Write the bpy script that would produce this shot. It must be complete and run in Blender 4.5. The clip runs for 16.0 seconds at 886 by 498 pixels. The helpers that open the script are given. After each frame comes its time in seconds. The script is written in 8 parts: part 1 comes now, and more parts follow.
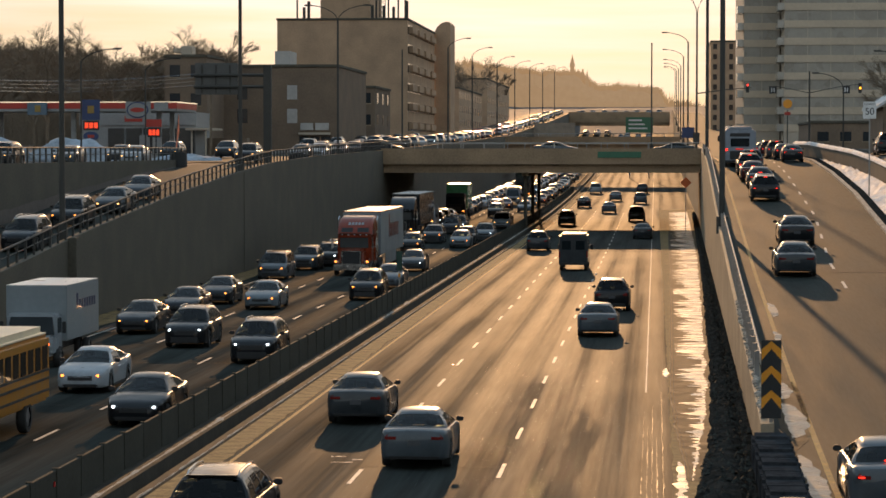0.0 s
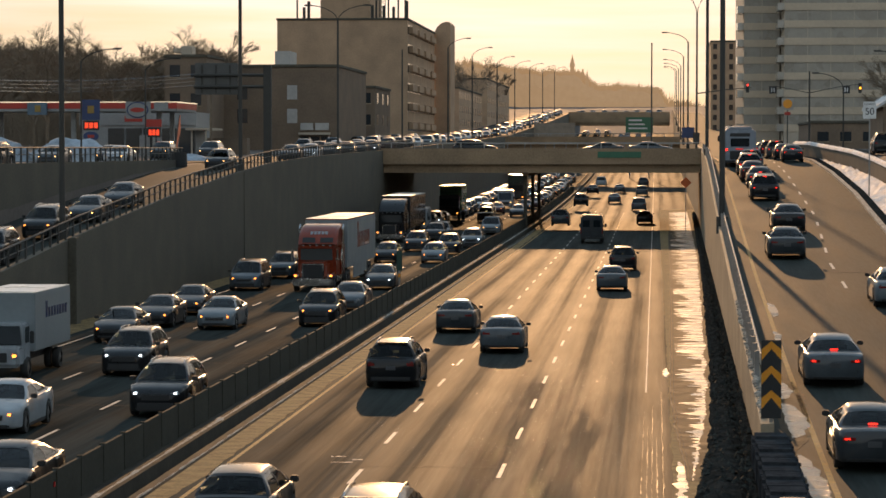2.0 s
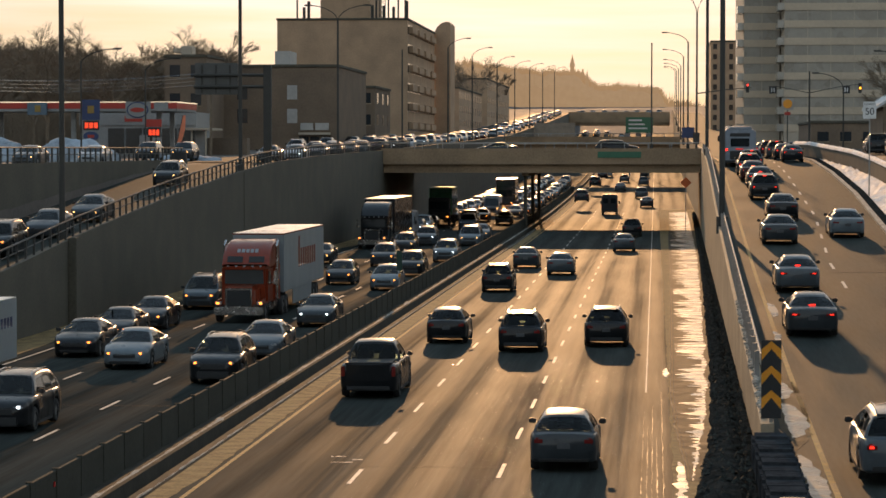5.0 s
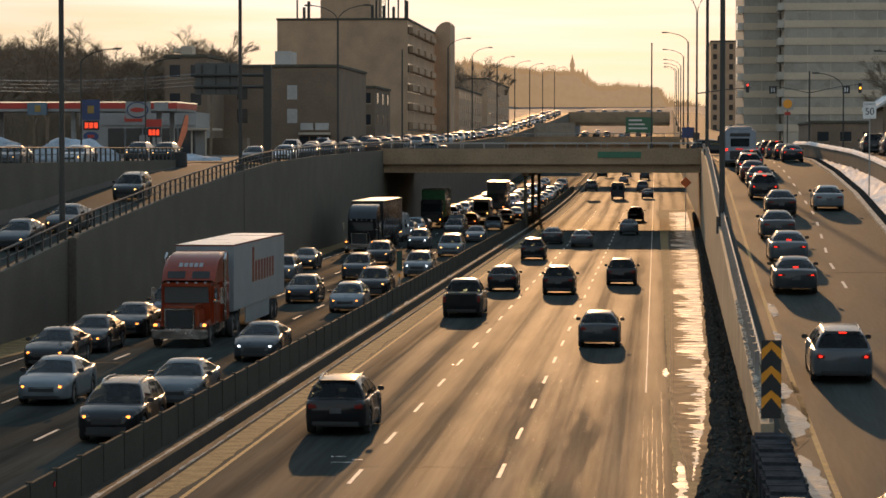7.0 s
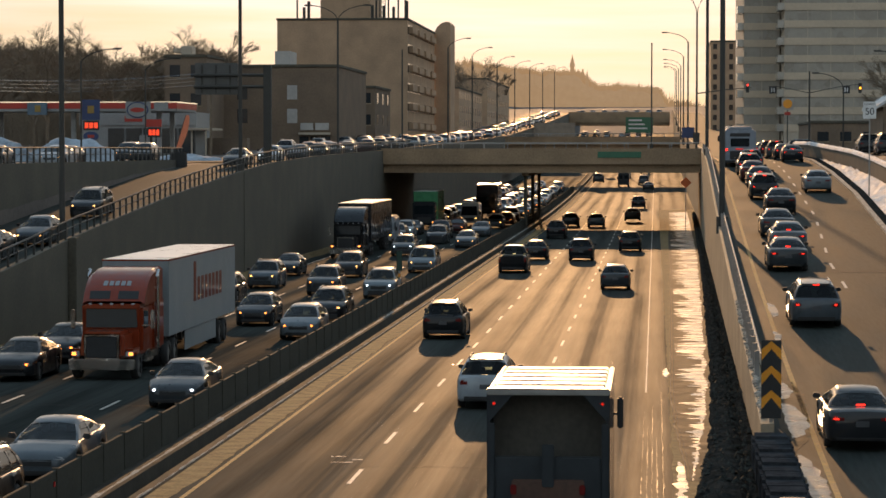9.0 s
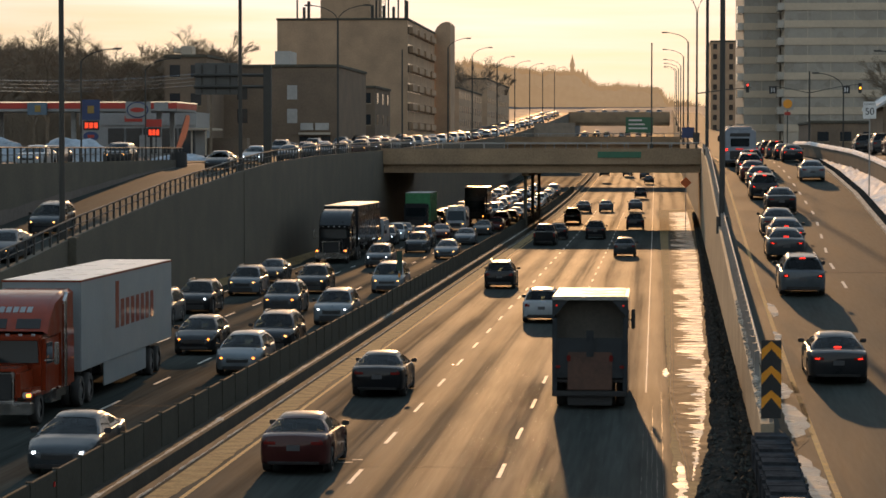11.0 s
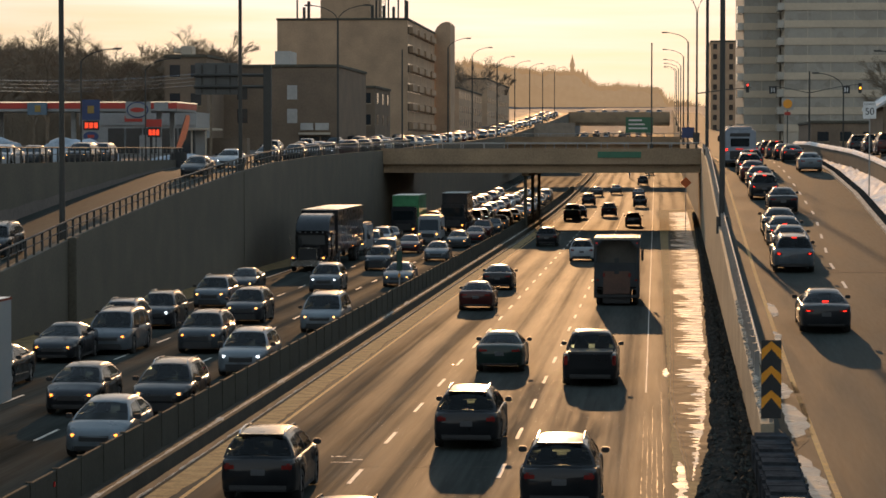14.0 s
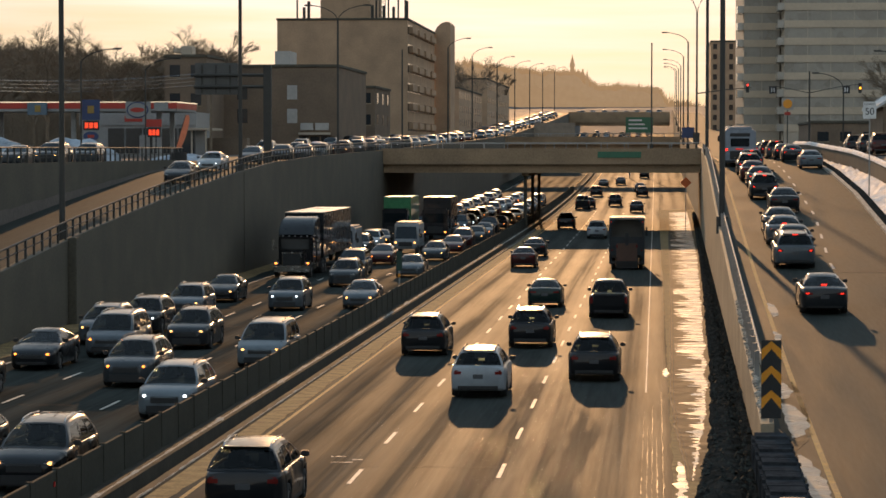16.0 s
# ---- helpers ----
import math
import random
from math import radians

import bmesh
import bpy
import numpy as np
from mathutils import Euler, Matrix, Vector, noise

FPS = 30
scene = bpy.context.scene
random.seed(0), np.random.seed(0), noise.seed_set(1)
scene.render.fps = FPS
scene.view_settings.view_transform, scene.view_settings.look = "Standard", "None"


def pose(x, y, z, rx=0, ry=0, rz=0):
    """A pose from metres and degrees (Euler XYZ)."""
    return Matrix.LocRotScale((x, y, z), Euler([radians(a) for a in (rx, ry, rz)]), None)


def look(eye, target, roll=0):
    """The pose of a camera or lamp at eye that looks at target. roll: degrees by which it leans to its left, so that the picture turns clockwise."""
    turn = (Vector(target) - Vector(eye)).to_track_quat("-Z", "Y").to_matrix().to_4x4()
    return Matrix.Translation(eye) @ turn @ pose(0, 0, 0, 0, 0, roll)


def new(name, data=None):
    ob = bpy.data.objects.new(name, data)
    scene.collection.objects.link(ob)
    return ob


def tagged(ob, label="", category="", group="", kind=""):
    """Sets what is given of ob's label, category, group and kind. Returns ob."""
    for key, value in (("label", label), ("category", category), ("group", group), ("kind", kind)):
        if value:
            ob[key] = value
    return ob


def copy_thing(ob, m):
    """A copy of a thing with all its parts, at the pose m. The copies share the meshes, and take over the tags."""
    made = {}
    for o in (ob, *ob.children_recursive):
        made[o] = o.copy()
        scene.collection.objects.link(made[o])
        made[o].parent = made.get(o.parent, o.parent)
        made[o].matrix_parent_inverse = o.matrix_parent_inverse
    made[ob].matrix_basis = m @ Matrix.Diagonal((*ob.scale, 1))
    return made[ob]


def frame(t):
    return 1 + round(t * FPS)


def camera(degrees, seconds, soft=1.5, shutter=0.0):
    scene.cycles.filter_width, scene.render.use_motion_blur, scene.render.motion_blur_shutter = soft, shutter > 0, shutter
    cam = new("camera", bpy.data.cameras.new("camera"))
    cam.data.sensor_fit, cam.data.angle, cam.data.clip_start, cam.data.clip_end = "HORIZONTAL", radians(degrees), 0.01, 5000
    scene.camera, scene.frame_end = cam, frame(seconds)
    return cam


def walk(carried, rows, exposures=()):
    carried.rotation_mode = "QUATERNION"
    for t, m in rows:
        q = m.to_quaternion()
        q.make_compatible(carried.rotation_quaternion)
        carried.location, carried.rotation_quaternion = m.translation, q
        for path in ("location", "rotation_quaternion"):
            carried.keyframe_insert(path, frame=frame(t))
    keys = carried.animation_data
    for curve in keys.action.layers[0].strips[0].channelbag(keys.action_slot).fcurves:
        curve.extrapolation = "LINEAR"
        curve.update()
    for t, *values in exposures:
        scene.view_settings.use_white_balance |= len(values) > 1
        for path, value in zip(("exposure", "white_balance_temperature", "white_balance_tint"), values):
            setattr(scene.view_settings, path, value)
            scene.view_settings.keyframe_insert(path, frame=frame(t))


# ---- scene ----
cam = camera(19.27, 16.0, soft=1.6)
EYE = pose(0, 0, 8.4, 90 - 2.195, 0, 4.65)
walk(cam, [(0, EYE), (16, EYE)], exposures=[(0, 0.1), (16, 0.1)])

# ---- light: low winter sun ahead, slightly to the left of the road ----
SUN_UP, SUN_TURN = 9.6, 3.2
world = bpy.data.worlds.new("evening_sky")
scene.world = world
world.use_nodes = True
wn, wl = world.node_tree.nodes, world.node_tree.links
sky = wn.new("ShaderNodeTexSky")
sky.sky_type, sky.sun_disc = "NISHITA", False
sky.sun_elevation, sky.sun_rotation = radians(SUN_UP), radians(-SUN_TURN)
sky.altitude, sky.air_density, sky.dust_density, sky.ozone_density = 50, 1.0, 2.0, 1.0
wn["Background"].inputs["Strength"].default_value = 0.05
# a thin evening cloud veil, drawn out in streaks, lies over the clear sky
veil = wn.new("ShaderNodeTexNoise")
vmap, vtc, vramp, vmix = wn.new("ShaderNodeMapping"), wn.new("ShaderNodeTexCoord"), wn.new("ShaderNodeMapRange"), wn.new("ShaderNodeMix")
vmap.inputs["Scale"].default_value = (6, 6, 95)
veil.inputs["Scale"].default_value, veil.inputs["Detail"].default_value = 1.0, 6
vramp.inputs["From Min"].default_value, vramp.inputs["From Max"].default_value = 0.35, 0.7
vramp.inputs["To Min"].default_value, vramp.inputs["To Max"].default_value = 0.86, 1.0
vmix.data_type = "RGBA"
toward, tone = wn.new("ShaderNodeVectorMath"), wn.new("ShaderNodeMapRange")
toward.operation = "DOT_PRODUCT"
toward.inputs[1].default_value = (-math.sin(radians(SUN_TURN)), math.cos(radians(SUN_TURN)), 0.0)
tone.inputs["From Min"].default_value, tone.inputs["From Max"].default_value = 0.86, 0.99
tint = wn.new("ShaderNodeMix")
tint.data_type = "RGBA"
tint.inputs["B"].default_value = (18.9, 16.2, 13.9, 1)
# away from the sun: pale and warm over the horizon, deep blue overhead
aloft, dome = wn.new("ShaderNodeMapRange"), wn.new("ShaderNodeMix")
aloft.inputs["From Min"].default_value, aloft.inputs["From Max"].default_value = 0.0, 0.75
dome.data_type = "RGBA"
dome.inputs["A"].default_value, dome.inputs["B"].default_value = (12.6, 12.9, 12.4, 1), (6.2, 8.6, 11.0, 1)
wl.new(vtc.outputs["Generated"], toward.inputs[0])
wl.new(toward.outputs["Value"], tone.inputs["Value"])
wl.new(tone.outputs[0], tint.inputs["Factor"])
streak, lift = wn.new("ShaderNodeMapRange"), wn.new("ShaderNodeVectorMath")
streak.inputs["From Min"].default_value, streak.inputs["From Max"].default_value = 0.35, 0.68
streak.inputs["To Min"].default_value, streak.inputs["To Max"].default_value = 0.76, 1.26
lift.operation = "SCALE"
wl.new(veil.outputs["Fac"], streak.inputs["Value"])
# the veil is oranger low over the horizon
low, warm, wash = wn.new("ShaderNodeSeparateXYZ"), wn.new("ShaderNodeMix"), wn.new("ShaderNodeVectorMath")
height = wn.new("ShaderNodeMapRange")
height.inputs["From Min"].default_value, height.inputs["From Max"].default_value = 0.01, 0.075
warm.data_type, wash.operation = "RGBA", "MULTIPLY"
warm.inputs["A"].default_value, warm.inputs["B"].default_value = (0.98, 0.86, 0.71, 1), (1, 1, 1, 1)
wl.new(vtc.outputs["Generated"], low.inputs[0])
wl.new(low.outputs["Z"], height.inputs["Value"])
wl.new(low.outputs["Z"], aloft.inputs["Value"])
wl.new(aloft.outputs[0], dome.inputs["Factor"])
wl.new(dome.outputs["Result"], tint.inputs["A"])
wl.new(height.outputs[0], warm.inputs["Factor"])
wl.new(tint.outputs["Result"], wash.inputs[0])
wl.new(warm.outputs["Result"], wash.inputs[1])
wl.new(wash.outputs[0], lift.inputs[0])
wl.new(streak.outputs[0], lift.inputs["Scale"])
wl.new(lift.outputs[0], vmix.inputs["B"])
wl.new(vtc.outputs["Generated"], vmap.inputs["Vector"])
wl.new(vmap.outputs[0], veil.inputs["Vector"])
wl.new(veil.outputs["Fac"], vramp.inputs["Value"])
wl.new(vramp.outputs[0], vmix.inputs["Factor"])
wl.new(sky.outputs[0], vmix.inputs["A"])
wl.new(vmix.outputs["Result"], wn["Background"].inputs["Color"])
sun = new("sun", bpy.data.lights.new("sun", "SUN"))
sun.data.energy, sun.data.angle, sun.data.color = 2.55, radians(0.45), (1.0, 0.55, 0.245)
sd = Vector((-math.sin(radians(SUN_TURN)) * math.cos(radians(SUN_UP)), math.cos(radians(SUN_TURN)) * math.cos(radians(SUN_UP)), math.sin(radians(SUN_UP))))
sun.matrix_world = look(sd * 100, (0, 0, 0))

# ---- materials ----
def surface(name, color, rough=0.7, vary=0.25, scale=1.0, fine=30.0, bump=0.15, metal=0.0, spec=0.5, coat=0.0, rough_vary=0.1, per_piece=0.0, stretch=None):
    """A painted, cast or worn surface: colour and gloss vary at two scales, with fine relief. Scales are per metre."""
    m = bpy.data.materials.new(name)
    m.use_nodes = True
    n, l = m.node_tree.nodes, m.node_tree.links
    b = n["Principled BSDF"]
    b.inputs["Metallic"].default_value = metal
    b.inputs["Specular IOR Level"].default_value = spec
    b.inputs["Coat Weight"].default_value, b.inputs["Coat Roughness"].default_value = coat, 0.1
    tc = n.new("ShaderNodeNewGeometry") if stretch is None else n.new("ShaderNodeTexCoord")
    src = tc.outputs["Position"] if stretch is None else tc.outputs["Object"]
    if stretch is not None:
        mp = n.new("ShaderNodeMapping")
        mp.inputs["Scale"].default_value = stretch
        l.new(src, mp.inputs["Vector"])
        src = mp.outputs[0]
    big, small = n.new("ShaderNodeTexNoise"), n.new("ShaderNodeTexNoise")
    big.inputs["Scale"].default_value, small.inputs["Scale"].default_value = scale, fine
    big.inputs["Detail"].default_value, small.inputs["Detail"].default_value = 5, 3
    l.new(src, big.inputs["Vector"])
    l.new(src, small.inputs["Vector"])
    mix = n.new("ShaderNodeMath")
    mix.operation = "MULTIPLY_ADD"
    mix.inputs[1].default_value = 0.65
    half = n.new("ShaderNodeMath")
    half.operation = "MULTIPLY"
    half.inputs[1].default_value = 0.35
    l.new(small.outputs["Fac"], half.inputs[0])
    l.new(big.outputs["Fac"], mix.inputs[0])
    l.new(half.outputs[0], mix.inputs[2])
    last = mix.outputs[0]
    if per_piece:
        info = n.new("ShaderNodeObjectInfo")
        pm = n.new("ShaderNodeMath")
        pm.operation = "MULTIPLY_ADD"
        pm.inputs[1].default_value = per_piece
        l.new(info.outputs["Random"], pm.inputs[0])
        l.new(last, pm.inputs[2])
        last = pm.outputs[0]
    ramp = n.new("ShaderNodeMapRange")
    ramp.inputs["From Min"].default_value, ramp.inputs["From Max"].default_value = 0.3, 0.7 + per_piece
    ramp.inputs["To Min"].default_value, ramp.inputs["To Max"].default_value = 1 - vary, 1 + vary
    l.new(last, ramp.inputs["Value"])
    col = n.new("ShaderNodeVectorMath")
    col.operation = "SCALE"
    col.inputs[0].default_value = color
    l.new(ramp.outputs[0], col.inputs["Scale"])
    l.new(col.outputs[0], b.inputs["Base Color"])
    rr = n.new("ShaderNodeMapRange")
    rr.inputs["From Min"].default_value, rr.inputs["From Max"].default_value = 0.3, 0.7
    rr.inputs["To Min"].default_value, rr.inputs["To Max"].default_value = max(0.02, rough - rough_vary), min(1, rough + rough_vary)
    l.new(big.outputs["Fac"], rr.inputs["Value"])
    l.new(rr.outputs[0], b.inputs["Roughness"])
    if bump:
        bp = n.new("ShaderNodeBump")
        bp.inputs["Strength"].default_value, bp.inputs["Distance"].default_value = bump, 0.02
        l.new(small.outputs["Fac"], bp.inputs["Height"])
        l.new(bp.outputs[0], b.inputs["Normal"])
    return m


def glow(name, color, strength):
    m = bpy.data.materials.new(name)
    m.use_nodes = True
    b = m.node_tree.nodes["Principled BSDF"]
    b.inputs["Base Color"].default_value = (*[c * 0.6 for c in color], 1)
    b.inputs["Emission Color"].default_value = (*color, 1)
    b.inputs["Emission Strength"].default_value = strength
    b.inputs["Roughness"].default_value = 0.15
    return m


def paint(name, color, metal=0.3, rough=0.42):
    """Car paint with a winter film of road salt."""
    m = surface(name, color, rough=rough, vary=0.22, scale=2.2, fine=40, bump=0.0, metal=metal, coat=0.7, spec=0.08, rough_vary=0.1)
    m.node_tree.nodes["Principled BSDF"].inputs["Coat Roughness"].default_value = 0.05
    return m


ASPHALT = surface("asphalt", (0.045, 0.05, 0.046), rough=0.9, vary=0.45, scale=1.1, fine=7, bump=0.25, spec=0.3, rough_vary=0.05, stretch=(1.0, 0.03, 1.0))


def lane_wear(m, x0, x1, dry, wet, gloss):
    """Damp film and wheel polish: gloss and roughness follow long streaks along the lanes, damper from x0 to x1, with
    grains that glint. Gloss is also cut towards the left, where sun glare fades.
    """
    n, l = m.node_tree.nodes, m.node_tree.links
    b = n["Principled BSDF"]
    geo, sep = n.new("ShaderNodeNewGeometry"), n.new("ShaderNodeSeparateXYZ")
    l.new(geo.outputs["Position"], sep.inputs[0])

    def streaks(sx, sy, detail):
        mp, tex = n.new("ShaderNodeMapping"), n.new("ShaderNodeTexNoise")
        mp.inputs["Scale"].default_value = (sx, sy, 1)
        tex.inputs["Scale"].default_value, tex.inputs["Detail"].default_value = 1.0, detail
        l.new(geo.outputs["Position"], mp.inputs["Vector"])
        l.new(mp.outputs[0], tex.inputs["Vector"])
        return tex.outputs["Fac"]

    def remap(value, a, c, lo, hi):
        r = n.new("ShaderNodeMapRange")
        for key, v in (("From Min", a), ("From Max", c), ("To Min", lo), ("To Max", hi)):
            r.inputs[key].default_value = v
        l.new(value, r.inputs["Value"])
        return r.outputs[0]

    def calc(op, p, q):
        k = n.new("ShaderNodeMath")
        k.operation = op
        for i, v in enumerate((p, q)):
            if isinstance(v, (int, float)):
                k.inputs[i].default_value = v
            else:
                l.new(v, k.inputs[i])
        return k.outputs[0]

    def blot_at(xa, xb, ya, yb, soft):
        """Softly bounded stretch of road, with a torn outline."""
        torn = calc("MULTIPLY", calc("SUBTRACT", streaks(2.2, 0.10, 4), 0.5), 1.6)
        x = calc("ADD", sep.outputs["X"], torn)
        y = calc("ADD", sep.outputs["Y"], calc("MULTIPLY", torn, 6.0))
        across = calc("MULTIPLY", remap(x, xa - soft, xa + soft, 0, 1), remap(x, xb - soft, xb + soft, 1, 0))
        return calc("MULTIPLY", across, calc("MULTIPLY", remap(y, ya - 1, ya + 1, 0, 1), remap(y, yb - 4, yb + 2, 1, 0)))

    side = calc("ADD", sep.outputs["X"], calc("MULTIPLY", streaks(0.9, 0.02, 4), 6.0))
    rough = remap(side, x0 + 3, x1 + 3, dry, wet)
    l.new(rough, b.inputs["Roughness"])
    # wheel tracks, polished pale, every half lane
    drift = calc("MULTIPLY", streaks(0.25, 0.015, 2), 1.2)
    tracks = remap(calc("SINE", calc("MULTIPLY", calc("ADD", sep.outputs["X"], drift), 2 * math.pi / 1.85), 0.0), -1, 1, 0, 1)
    lanes = calc("ADD", calc("MULTIPLY", tracks, 0.22), calc("ADD", calc("MULTIPLY", streaks(1.5, 0.012, 2), 0.42), calc("MULTIPLY", streaks(5.0, 0.03, 4), 0.34)))
    blot = remap(streaks(0.35, 0.10, 5), 0.35, 0.65, 0.72, 1.2)
    damp = calc("MAXIMUM", blot_at(-4.5, -3.6, 50, 96, 0.4), calc("MULTIPLY", blot_at(-2.75, -1.7, 50, 86, 0.25), 0.96))
    damp = calc("MAXIMUM", damp, calc("MULTIPLY", blot_at(-9.0, -8.2, 40, 130, 0.5), 0.4))
    level = calc("MULTIPLY", remap(lanes, 0.36, 0.62, gloss[0], gloss[1]), blot)
    # gloss falls off leftwards, setting the fade of sun glare by hand
    level = calc("MULTIPLY", level, remap(sep.outputs["X"], -14.0, -4.5, 0.08, 1.0))
    l.new(calc("MULTIPLY", level, remap(damp, 0, 1, 1.0, 0.08)), b.inputs["Specular IOR Level"])


lane_wear(ASPHALT, -14.0, 0.0, 0.68, 0.65, (0.001, 0.008))
PATCH = surface("tar_patch", (0.032, 0.029, 0.026), rough=0.84, vary=0.5, scale=1.2, fine=9, bump=0.25, spec=0.24)
ASPHALT_UP = surface("street_asphalt", (0.044, 0.05, 0.045), rough=0.74, vary=0.4, scale=1.4, fine=9, bump=0.25, spec=0.03, rough_vary=0.06, stretch=(1.0, 0.06, 1.0))
GROUND = surface("winter_ground", (0.12, 0.10, 0.085), rough=0.9, vary=0.4, scale=0.08, fine=3, bump=0.4)
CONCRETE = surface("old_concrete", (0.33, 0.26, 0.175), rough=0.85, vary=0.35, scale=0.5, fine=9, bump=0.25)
# concrete in a darker tone than the tan one above
CONCRETE_DARK = surface("dark_concrete", (0.097, 0.086, 0.064), rough=0.9, vary=0.4, scale=0.4, fine=7, bump=0.3)
WHITE_LINE = surface("worn_white_line", (0.5, 0.47, 0.41), rough=0.7, vary=0.4, scale=3, fine=20, bump=0.1)
YELLOW_LINE = surface("worn_yellow_line", (0.38, 0.23, 0.075), rough=0.85, vary=0.6, scale=3, fine=20, bump=0.1)
SNOW = surface("dirty_snow", (0.66, 0.65, 0.64), rough=0.8, vary=0.4, scale=0.8, fine=6, bump=0.6)
SLUSH = surface("grey_slush", (0.032, 0.033, 0.031), rough=1.0, vary=0.7, scale=2.5, fine=12, bump=0.8, spec=0.0, rough_vary=0.0)
WET = surface("wet_ice", (0.06, 0.05, 0.038), rough=0.26, vary=0.6, scale=0.9, fine=1.6, bump=1.0, spec=0.6, rough_vary=0.08, stretch=(0.6, 1.0, 1.0))
WETDIRT = surface("wet_silt", (0.085, 0.06, 0.036), rough=0.85, vary=0.6, scale=1.3, fine=5, bump=0.7, spec=0.14, rough_vary=0.1, stretch=(0.8, 1.0, 1.0))
for node in WET.node_tree.nodes:
    if node.type == "BUMP":
        node.inputs["Distance"].default_value = 0.035
    if node.type == "TEX_NOISE":
        node.inputs["Detail"].default_value = 1.2
DAMP = surface("damp_asphalt", (0.05, 0.042, 0.033), rough=0.58, vary=0.5, scale=1.2, fine=4, bump=0.5, spec=0.12, rough_vary=0.16, stretch=(1.4, 0.35, 1.0))
DIRT = surface("road_dirt", (0.24, 0.165, 0.075), rough=0.95, vary=0.85, scale=1.6, fine=11, bump=0.4, spec=0.2)
STEEL = surface("galvanised_steel", (0.32, 0.32, 0.31), rough=0.45, vary=0.2, scale=2, fine=20, bump=0.05, metal=0.8)
POLE = surface("dark_pole_paint", (0.06, 0.058, 0.052), rough=0.6, vary=0.25, scale=1, fine=10, bump=0.05, metal=0.1, spec=0.3)
FENCE = surface("dark_screen_panel", (0.062, 0.061, 0.05), spec=0.1, rough=0.9, vary=0.3, scale=0.8, fine=8, bump=0.15)
BRICK = surface("brown_brick", (0.46, 0.31, 0.195), rough=0.9, vary=0.25, scale=0.3, fine=4, bump=0.3)
DARKBRICK = surface("dark_brick", (0.2, 0.145, 0.1), rough=0.9, vary=0.3, scale=0.3, fine=4, bump=0.3)
PALE = surface("pale_cladding", (0.45, 0.43, 0.4), rough=0.7, vary=0.2, scale=0.3, fine=4, bump=0.1)
GREYPANEL = surface("grey_panel", (0.48, 0.41, 0.32), rough=0.6, vary=0.2, scale=0.2, fine=4, bump=0.1)
GLASS_B = surface("window_glass", (0.03, 0.035, 0.04), rough=0.1, vary=0.3, scale=0.3, fine=3, bump=0.0, spec=0.4, rough_vary=0.05)
RED = surface("red_fascia", (0.42, 0.04, 0.025), rough=0.45, vary=0.12, scale=1, fine=8, bump=0.03)
WHITE = surface("white_paint", (0.75, 0.74, 0.72), rough=0.5, vary=0.12, scale=1, fine=8, bump=0.03)
BLUE = surface("blue_sign", (0.03, 0.05, 0.13), rough=0.5, vary=0.12, scale=1, fine=8, bump=0.03)
GREEN = surface("green_sign", (0.05, 0.16, 0.09), rough=0.5, vary=0.15, scale=1, fine=8, bump=0.03)
BLACK = surface("black_plastic", (0.034, 0.034, 0.034), spec=0.35, rough=0.6, vary=0.2, scale=2, fine=15, bump=0.05)
ORANGE = surface("orange_reflective", (0.85, 0.33, 0.02), rough=0.45, vary=0.12, scale=2, fine=15, bump=0.03)
BARK = surface("winter_bark", (0.19, 0.145, 0.10), rough=0.95, vary=0.3, scale=2, fine=12, bump=0.4)
SPANDREL = surface("tower_spandrel", (0.56, 0.46, 0.34), rough=0.75, vary=0.15, scale=0.2, fine=3, bump=0.1)
TOWERGLASS = surface("tower_glass", (0.33, 0.30, 0.25), rough=0.3, vary=0.25, scale=0.4, fine=2, bump=0.0, spec=0.5, per_piece=0.3)
STATION = surface("station_white", (0.27, 0.275, 0.27), rough=0.6, vary=0.2, scale=0.6, fine=6, bump=0.05)
BRIDGE = surface("bridge_concrete", (0.33, 0.225, 0.135), rough=0.9, vary=0.35, scale=0.3, fine=5, bump=0.25)

# ---- building helpers ----
def box(bm, x0, x1, y0, y1, z0, z1):
    """A box between two corners."""
    v = [bm.verts.new((x, y, z)) for x in (x0, x1) for y in (y0, y1) for z in (z0, z1)]
    for f in ((0, 1, 3, 2), (4, 6, 7, 5), (0, 4, 5, 1), (2, 3, 7, 6), (0, 2, 6, 4), (1, 5, 7, 3)):
        bm.faces.new([v[i] for i in f])
    return v


def tube(bm, pts, r, n=8, r1=None):
    """A round bar along points, tapering from r to r1."""
    pts = [Vector(p) for p in pts]
    rings = []
    for i, p in enumerate(pts):
        d = (pts[min(i + 1, len(pts) - 1)] - pts[max(i - 1, 0)]).normalized()
        a = d.cross(Vector((0, 0, 1)) if abs(d.z) < 0.9 else Vector((1, 0, 0))).normalized()
        b = d.cross(a)
        rad = r if r1 is None else r + (r1 - r) * i / max(1, len(pts) - 1)
        rings.append([bm.verts.new(p + rad * (math.cos(2 * math.pi * k / n) * a + math.sin(2 * math.pi * k / n) * b)) for k in range(n)])
    for A, B in zip(rings, rings[1:]):
        for k in range(n):
            bm.faces.new((A[k], A[(k + 1) % n], B[(k + 1) % n], B[k]))
    bm.faces.new(rings[0][::-1])
    bm.faces.new(rings[-1])


def mesh_of(name, bm, material, smooth=0):
    me = bpy.data.meshes.new(name)
    bmesh.ops.recalc_face_normals(bm, faces=bm.faces)
    bm.to_mesh(me)
    bm.free()
    me.materials.append(material)
    if smooth:
        for p in me.polygons:
            p.use_smooth = True
        me.set_sharp_from_angle(angle=radians(smooth))
    return me


